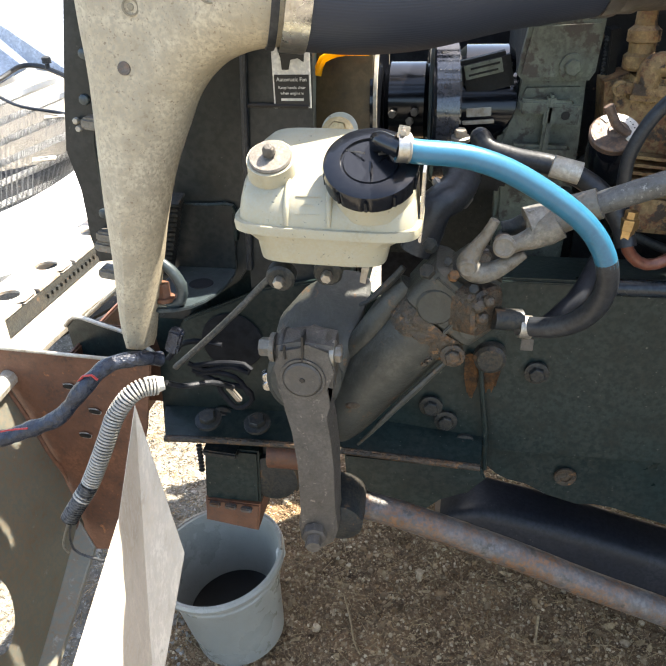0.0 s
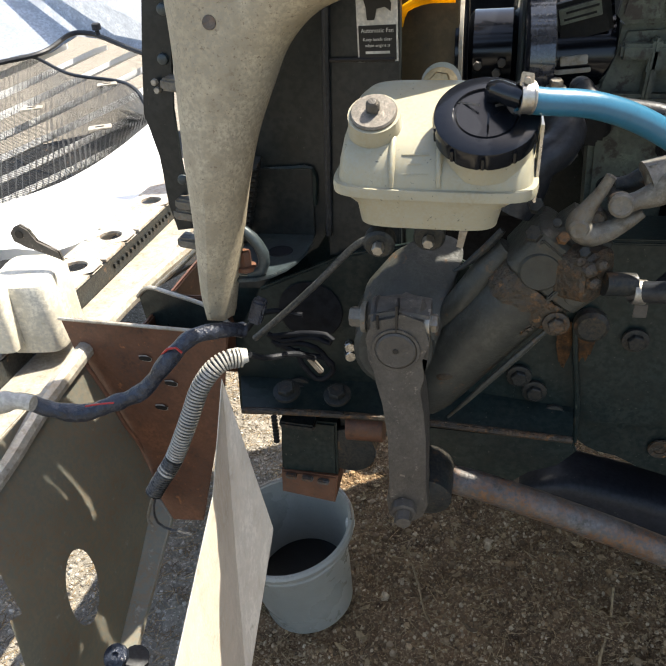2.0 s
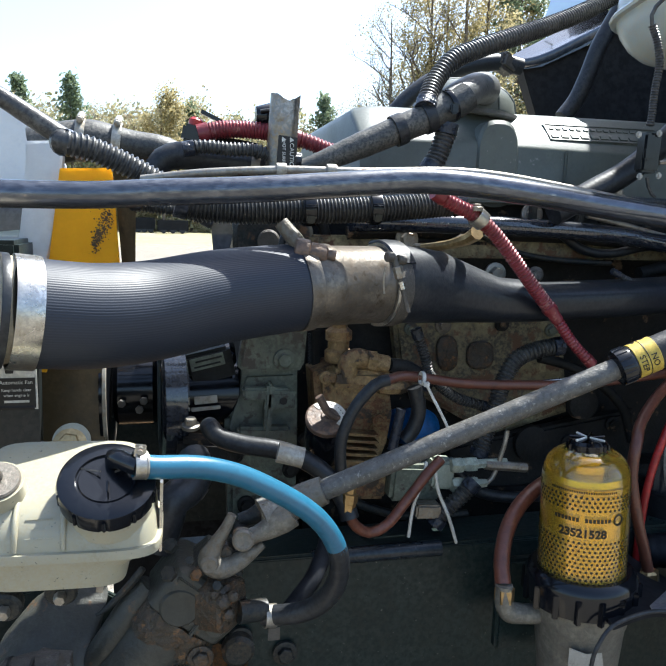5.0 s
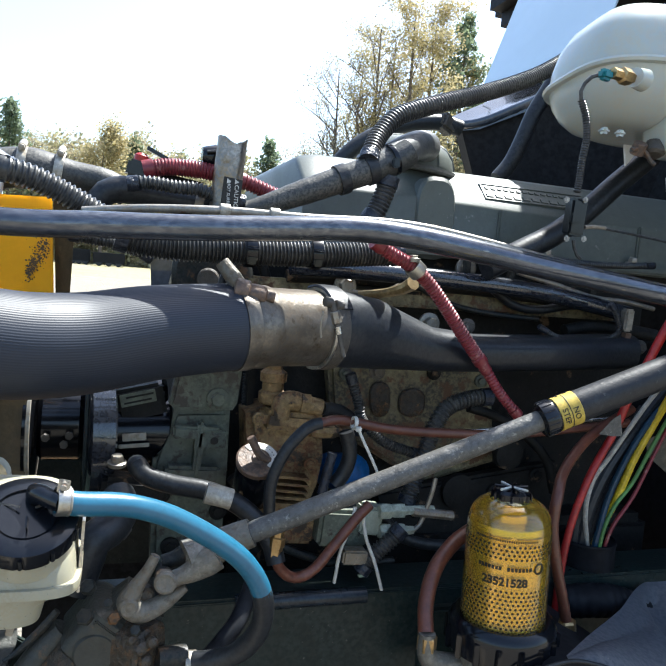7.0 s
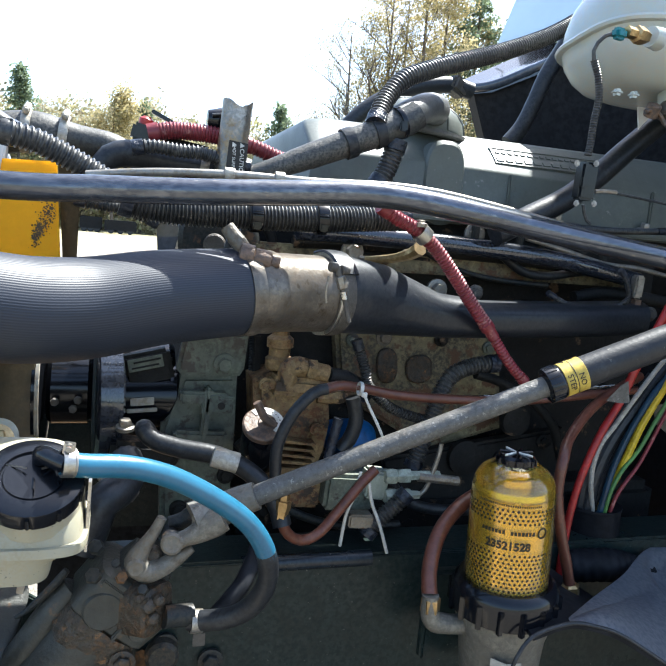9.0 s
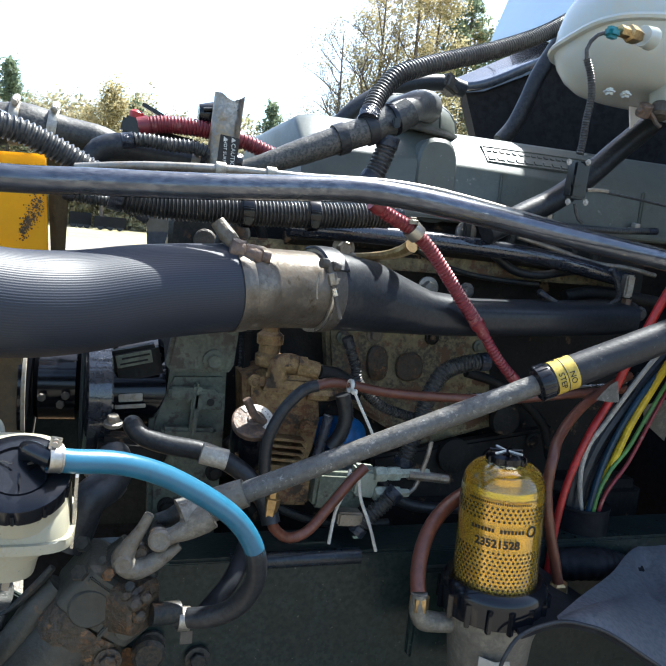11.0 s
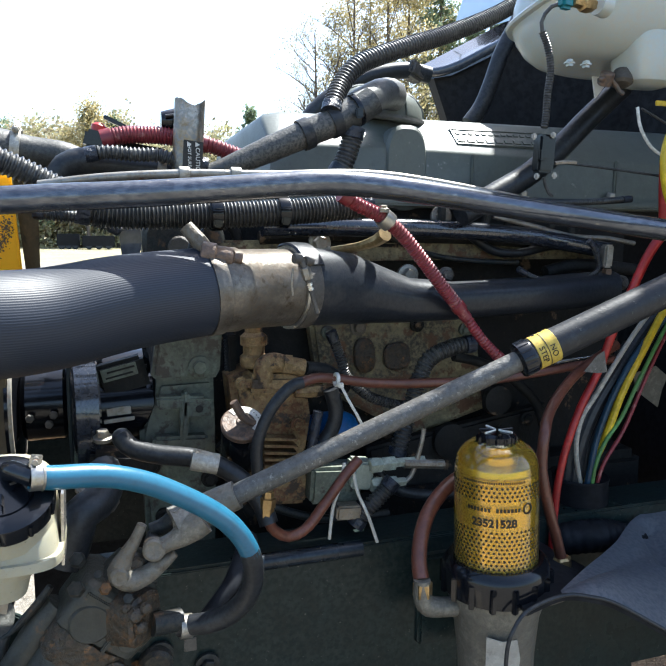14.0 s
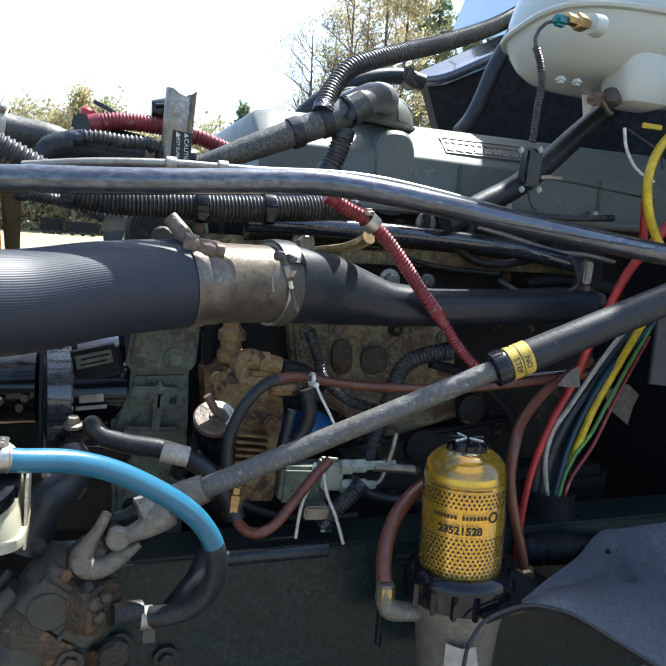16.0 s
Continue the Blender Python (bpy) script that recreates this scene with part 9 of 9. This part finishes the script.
        line.faces.new([line.verts.new(q + tt * (sx * 0.0009) + ax * (sy * 0.0014)) for sx, sy in ((-1, -1), (1, -1), (1, 1), (-1, 1))])
    part("small_print_bar", line, M_INK, t)
    lr = part("lock_ring", lathe(base + ax * 0.002, ax, [(0, 0.066), (0.003, 0.071), (0.034, 0.071), (0.042, 0.067), (0.046, 0.062), (0.046, 0.056)], 56), M_CAP, t, "black ribbed lock ring")
    for k in range(16):
        d = math.cos(k * math.pi / 8) * f0 + math.sin(k * math.pi / 8) * f1
        part("rib", box(base + ax * 0.017 + d * 0.071, (0.007, 0.007, 0.032), (0, 0, 22.5 * k), 0.001), M_CAP, lr)
    h = part("filter_head", lathe(base - ax * 0.15, ax, [(0, 0.040), (0.01, 0.050), (0.06, 0.052), (0.10, 0.056), (0.118, 0.058), (0.135, 0.063), (0.154, 0.063)], 40), M_ZINC2, t, "grey cast filter head")
    part("paper_tag", plate([base + f0 * 0.0640 + f1 * x + ax * z for x, z in ((-0.008, -0.036), (0.012, -0.040), (0.030, -0.034), (0.034, -0.060), (0.028, -0.11), (0.004, -0.115), (-0.010, -0.10))], f0 * 0.001, 0), M_CREAM, h, "torn pale paper tag")
    el = part("elbow_fitting", tube([(0.52, 0.735, 1.138), (0.521, 0.735, 1.114), (0.529, 0.735, 1.1), (0.547, 0.735, 1.095), (0.569, 0.735, 1.092)], [0.011, 0.012, 0.014, 0.013, 0.013], 14, 0.006), M_ZINC2, t)
    part("brass_nut", lathe((0.521, 0.735, 1.12), (0, 0, 1), [(-0.006, 0.0115), (-0.004, 0.0130), (0.013, 0.0130), (0.016, 0.010)], 6), M_BRASS, el)
    el2 = part("elbow_fitting", tube([(0.774, 0.78, 1.098), (0.784, 0.78, 1.070), (0.778, 0.78, 1.055), (0.745, 0.78, 1.050)], [0.010, 0.011, 0.012], 14, 0.006), M_ZINC2, t)
    part("brass_nut", lathe((0.772, 0.78, 1.094), (-0.2, 0, 1), [(-0.006, 0.0125), (-0.004, 0.0135), (0.016, 0.0135), (0.019, 0.010)], 6), M_BRASS, el2)
    part("mount_plate", box(base + Vector((0.03, 0.10, -0.06)), (0.20, 0.02, 0.14), bevel=0.005), M_RAIL, t)


M_ZINC2 = material("grey_die_cast", (0.185, 0.172, 0.142), (0.125, 0.112, 0.088), 0.5, 0.3, scale=14, grain=200, bump=0.25)
build_fuel_filter()


def build_cables():
    t = thing("cable_sheath", (0.922, 0.92, 1.103), "black cable sheath with coloured wires fanning out", "wiring harness")
    part("sheath", tube([(0.941, 0.95, 1.015), (0.936, 0.95, 1.073), (0.931, 0.95, 1.121), (0.928, 0.95, 1.161)], [0.042, 0.044, 0.046, 0.047], 24), M_CAB, t)
    part("sheath_lip", ring((0.928, 0.95, 1.16), (0, 0, 1), 0.0465, 0.006, 0.0015, 30), M_CAB, t)
    for pts, r, mat, lab in (
        ([(0.917, 0.92, 1.142), (0.923, 0.92, 1.181), (0.935, 0.92, 1.241), (0.961, 0.92, 1.309), (1.001, 0.92, 1.376), (1.056, 0.92, 1.436), (1.122, 0.92, 1.498)], 0.0056, M_NAVY, "navy wire"),
        ([(0.926, 0.93, 1.157), (0.934, 0.927, 1.189), (0.949, 0.924, 1.224), (0.962, 0.921, 1.263), (0.98, 0.919, 1.315), (1.013, 0.916, 1.383), (1.047, 0.913, 1.449), (1.078, 0.91, 1.502)], 0.0066, M_YWIRE, "yellow wire"),
        ([(0.924, 0.915, 1.144), (0.93, 0.915, 1.19), (0.947, 0.915, 1.231), (0.978, 0.915, 1.272), (1.004, 0.915, 1.324), (1.04, 0.915, 1.392), (1.08, 0.917, 1.46)], 0.0036, M_GREEN, "green wire"),
        ([(0.935, 0.918, 1.142), (0.949, 0.918, 1.191), (0.986, 0.918, 1.247), (1.017, 0.918, 1.316), (1.045, 0.918, 1.376), (1.081, 0.918, 1.445)], 0.0034, M_RED, "brown-red wire"),
        ([(0.915, 0.93, 1.15), (0.903, 0.927, 1.187), (0.896, 0.923, 1.211), (0.893, 0.92, 1.243), (0.9, 0.917, 1.281), (0.92, 0.913, 1.315), (0.95, 0.91, 1.364), (0.984, 0.907, 1.416), (1.011, 0.903, 1.453), (1.062, 0.9, 1.513)], 0.0042, M_CREAM, "grubby white wire"),
        ([(0.905, 0.94, 1.143), (0.914, 0.94, 1.212), (0.94, 0.94, 1.281), (0.985, 0.94, 1.349), (1.04, 0.94, 1.418), (1.103, 0.94, 1.495)], 0.0125, M_RUBBER, "black cable"),
        ([(0.923, 0.94, 1.142), (0.935, 0.94, 1.219), (0.968, 0.94, 1.28), (1.02, 0.94, 1.364), (1.065, 0.94, 1.433), (1.12, 0.94, 1.511)], 0.0105, M_RUBBER, "black cable"),
        ([(0.895, 0.945, 1.142), (0.899, 0.945, 1.204), (0.919, 0.945, 1.265), (0.956, 0.945, 1.325), (1.01, 0.945, 1.394)], 0.0105, M_RUBBER, "black cable"),
    ):
        part("wire", tube(pts, r, 10, 0.012), mat, t, lab)
    c = thing("battery_cable", (0.864, 0.9, 1.176), "thick red battery cable sweeping up to the cab", "cable")
    part("cable", tube([(0.831, 0.89, 1.056), (0.834, 0.892, 1.115), (0.841, 0.894, 1.18), (0.855, 0.896, 1.238), (0.88, 0.898, 1.302), (0.912, 0.9, 1.359), (0.927, 0.892, 1.418), (0.95, 0.884, 1.483), (0.979, 0.876, 1.555), (1.016, 0.868, 1.606), (1.053, 0.86, 1.656)], [0.0062, 0.0062, 0.0066, 0.0075, 0.0085], 14), M_CABLE_RED, c)
    part("cable", tube([(1.053, 0.93, 1.584), (1.05, 0.93, 1.628), (1.047, 0.93, 1.663), (1.045, 0.93, 1.706)], 0.0075, 12), M_CABLE_RED, c)
    part("tape_flag", plate([(0.856, 0.865, 1.369), (0.88, 0.865, 1.394), (0.893, 0.865, 1.401), (0.901, 0.865, 1.366), (0.884, 0.865, 1.365)], (0, 0.001, 0), 0), M_SHAFT, c, "grey tape flag")
    hose("yellow_cable", [(1.03, 0.86, 1.788), (1, 0.86, 1.759), (0.983, 0.86, 1.721), (0.982, 0.86, 1.684), (0.993, 0.86, 1.645), (1.017, 0.86, 1.606), (1.038, 0.86, 1.587)], 0.0072, M_YWIRE, "yellow cable hanging by the cab wall", "cable")
    s = thing("paper_scrap", (1.103, 0.98, 1.298), "torn grubby paper label on the cab wall", "label")
    part("scrap", plate([(1.054, 0.98, 1.331), (1.106, 0.98, 1.343), (1.134, 0.98, 1.322), (1.123, 0.98, 1.297), (1.116, 0.98, 1.264), (1.064, 0.98, 1.299)], (0, 0.002, 0), 0), M_CREAM2, s)
    p = thing("wing_panel", (1, 0.8, 1.388), "plain grey edge panel beside the cab", "panel")
    part("panel", plate([(0.98, 0.8, 1.528), (1.059, 0.8, 1.564), (1.094, 0.8, 1.373), (0.979, 0.8, 1.385)], (0, 0.006, 0), 0.001), M_ARM2, p)


M_CREAM2 = material("grubby_paper", (0.12, 0.108, 0.08), (0.07, 0.062, 0.045), 0.8, scale=30, bump=0.1)
M_ARM2 = material("grey_panel_paint", (0.04, 0.042, 0.048), (0.03, 0.032, 0.036), 0.5, scale=5, bump=0.05)
build_cables()


def build_mudguard():
    t = thing("mudguard", (0.852, 0.72, 1.078), "dusty black plastic inner mudguard, paled for sunlight, with moulded ribs", "mudguard")
    lip = [Vector(p) for p in [(0.590, 0.64, 1.03), (0.590, 0.64, 1.078), (0.597, 0.64, 1.105), (0.621, 0.645, 1.126), (0.675, 0.65, 1.134), (0.715, 0.645, 1.128), (0.752, 0.64, 1.114), (0.819, 0.625, 1.074), (0.874, 0.61, 1.041), (0.96, 0.60, 0.98), (1.06, 0.59, 0.90)]]
    back = [Vector(p) for p in [(0.682, 0.665, 1.132), (0.779, 0.74, 1.112), (0.897, 0.82, 1.097), (1.021, 0.90, 1.099), (1.157, 0.90, 1.102), (1.35, 0.90, 1.10)]]
    f, b = smooth_path(lip[4:], 0.01), smooth_path(back, 0.01)
    n, m = 70, 26
    ease = lambda v, lo, hi: max(0.0, min(1.0, (v - lo) / 0.03, (hi - v) / 0.03))
    bm = bmesh.new()
    vs = []
    for i in range(n):
        u = i / (n - 1)
        p, q = f[int(u * (len(f) - 1))], b[int(u * (len(b) - 1))]
        row = []
        for j in range(m):
            v = j / (m - 1)
            sink = 0.016 * (ease(u, 0.50, 0.60) * ease(v, 0.55, 0.93) + ease(u, 0.66, 0.78) * ease(v, 0.50, 0.93))
            row.append(bm.verts.new(p.lerp(q, v) + Vector((0, 0, 0.012 * math.sin(math.pi * min(1.0, v * 1.4)) ** 0.7 * min(1.0, u * 6) - sink))))
        vs.append(row)
    for a, c in zip(vs, vs[1:]):
        for j in range(m - 1):
            bm.faces.new((a[j], a[j + 1], c[j + 1], c[j]))
    bmesh.ops.solidify(bm, geom=bm.faces[:], thickness=0.004)
    part("sheet", bm, M_FLAP, t)
    part("rolled_lip", tube(lip, 0.0026, 10, 0.008), M_RUBBER, t)
    tunnel = smooth_path(lip[3:], 0.01)
    # same guard from below, its shade put into a near-black colour
    part("inner_skirt", rings_to(bmesh.new(), [[p + Vector((0, 0.002, -0.003)), p + Vector((0.02, 0.10, -0.012)), p + Vector((0.05, 0.26, -0.03)), p + Vector((0.05, 0.26, -0.036)), p + Vector((0.02, 0.10, -0.018)), p + Vector((0, 0.002, -0.009))] for p in tunnel], caps=True), M_CAB, t, "underside of the arch, coloured near-black for its shade")
    h = thing("air_hose", (0.909, 0.9, 1.065), "dark flexible hose behind the fuel filter", "hose")
    part("hose", tube([(0.847, 0.90, 1.075), (0.891, 0.88, 1.084), (0.943, 0.88, 1.077), (1.019, 0.88, 1.045)], 0.028, 20, rib=0.014, rib_depth=0.0015), M_CAB, h)


build_mudguard()


# ---- small things: clamps, grime-covered pipes and wires deep in the engine bay ----
def band_clamp(at, axis, r, mat, label):
    t = thing("hose_clamp", at, label, "clamp", "hose clamps")
    ax = Vector(axis).normalized()
    part("band", ring(at, ax, r, 0.013, 0.0012, 36), mat, t)
    up = (Vector((0, -0.4, 1)) - ax * ax.dot(Vector((0, -0.4, 1)))).normalized()
    side = ax.cross(up)
    q = Vector(at) + up * (r + 0.004)
    part("worm_housing", tube([q - side * 0.012, q + side * 0.012], 0.0055, 10), mat, t)
    part("screw_head", lathe(q + side * 0.012, side, [(0, 0.0048), (0.005, 0.0048), (0.006, 0.003)], 6), mat, t)


for at, axis, r in (((-0.023, 1.1, 1.705), (1, 0, -0.06), 0.0302), ((0.028, 1.1, 1.704), (1, 0, -0.12), 0.0285)):
    band_clamp(at, axis, r, M_TRIM, "pale worm-drive clamp on the coolant hose")
band_clamp((0.229, 1.05, 1.674), (1, 0, -0.15), 0.0188, M_ZINC, "dull worm-drive clamp on the elbow hose")
band_clamp((0.126, 0.83, 1.261), (0.4, 0, 0.6), 0.0224, M_ZINC, "wire clamp on the fat hose behind the reservoir")

for pts, r, mat, label in (
    ([(0.385, 1.1, 1.609), (0.409, 1.1, 1.583), (0.462, 1.1, 1.566), (0.547, 1.1, 1.565), (0.635, 1.1, 1.562)], 0.006, M_DARK, "sooty fuel line under the rocker cover"),
    ([(0.539, 1.09, 1.608), (0.587, 1.09, 1.597), (0.63, 1.09, 1.571), (0.698, 1.09, 1.546), (0.777, 1.09, 1.535), (0.875, 1.09, 1.531)], 0.005, M_IRON, "thin dark line along the cylinder head"),
    ([(0.765, 1.08, 1.581), (0.812, 1.08, 1.554), (0.866, 1.08, 1.549), (0.946, 1.08, 1.562), (1.043, 1.08, 1.556)], 0.008, M_RUBBER, "black rubber line along the cylinder head"),
    ([(0.8, 1.06, 1.614), (0.881, 1.06, 1.598), (0.966, 1.06, 1.58), (1.042, 1.06, 1.576), (1.11, 1.06, 1.566)], 0.0045, M_ZINC, "thin weathered line by the rocker cover"),
    ([(0.339, 1.12, 1.605), (0.355, 1.12, 1.578), (0.355, 1.12, 1.55), (0.367, 1.12, 1.522)], 0.009, M_DARK, "sooty coolant stub at the engine front"),
    ([(0.73, 1.06, 1.367), (0.783, 1.06, 1.353), (0.84, 1.06, 1.326), (0.902, 1.06, 1.273), (0.93, 1.06, 1.206)], 0.009, M_DARK, "sooty pipe low on the engine block"),
    ([(0.565, 1.05, 1.192), (0.618, 1.05, 1.136), (0.695, 1.05, 1.117), (0.808, 1.05, 1.121), (0.903, 1.05, 1.152)], 0.010, M_RUBBER, "black hose low on the engine block"),
    ([(0.307, 1.04, 1.251), (0.337, 1.04, 1.215), (0.333, 1.04, 1.172), (0.357, 1.04, 1.127)], 0.010, M_DARK, "grimy hose below the gear case"),
    ([(0.375, 1, 1.157), (0.404, 1, 1.142), (0.448, 1, 1.126), (0.508, 1, 1.115), (0.584, 1, 1.116)], 0.007, M_IRON, "grimy steel line above the frame"),
    ([(0.926, 1.08, 1.513), (0.99, 1.08, 1.525), (1.068, 1.08, 1.521), (1.138, 1.08, 1.514)], 0.012, M_DARK, "sooty pipe at the rear of the engine"),
):
    hose("engine_line", pts, r, mat, label, "pipe", group="grimy lines along the engine")

rnd = random.Random(11)
for at, r in (((0.515, 1.125, 1.41), 0.008), ((0.688, 1.125, 1.417), 0.009), ((0.787, 1.125, 1.404), 0.008), ((0.668, 1.095, 1.166), 0.010), ((0.824, 1.095, 1.196), 0.011), ((0.912, 1.095, 1.229), 0.010),
              ((0.643, 1.095, 1.076), 0.010), ((0.786, 1.095, 1.065), 0.010), ((0.202, 1.055, 1.219), 0.009), ((0.292, 1.055, 1.189), 0.009), ((0.22, 1.055, 1.133), 0.010)):
    solo("engine_bolt", hexbolt(at, (rnd.uniform(-0.05, 0.05), -1, rnd.uniform(-0.05, 0.05)), r, r * 0.8), M_DARK if r > 0.0085 else M_ENGINE, "grimy hex bolt in the engine casting", "bolt", "engine bolts")
pump = thing("water_pump", (0.25, 1.12, 1.57), "dark water pump body with a blue-grey bracket at the engine front", "pump")
part("body", rings_to(bmesh.new(), [squircle(Vector((0.257, 1.12, 1.567)) + Vector((0, d, 0)), (1, 0, 0), (0, 0, 1), a, b, 3.2, 28) for d, a, b in ((0.06, 0.055, 0.045), (0.0, 0.055, 0.045), (-0.01, 0.048, 0.038))]), M_IRON, pump)
part("outlet", cyl((0.259, 1.1, 1.561), (0.256, 1.08, 1.56), 0.018, 22), M_ARM, pump)
part("bracket", plate([(0.166, 1.1, 1.594), (0.199, 1.1, 1.597), (0.201, 1.1, 1.567), (0.195, 1.1, 1.54), (0.171, 1.1, 1.538)], (0, 0.008, 0), 0.002), M_COWL, pump, "blue-grey painted bracket")
part("elbow", tube([(0.295, 1.11, 1.602), (0.314, 1.11, 1.586), (0.319, 1.11, 1.562), (0.327, 1.11, 1.549)], 0.016, 14), M_IRON, pump)
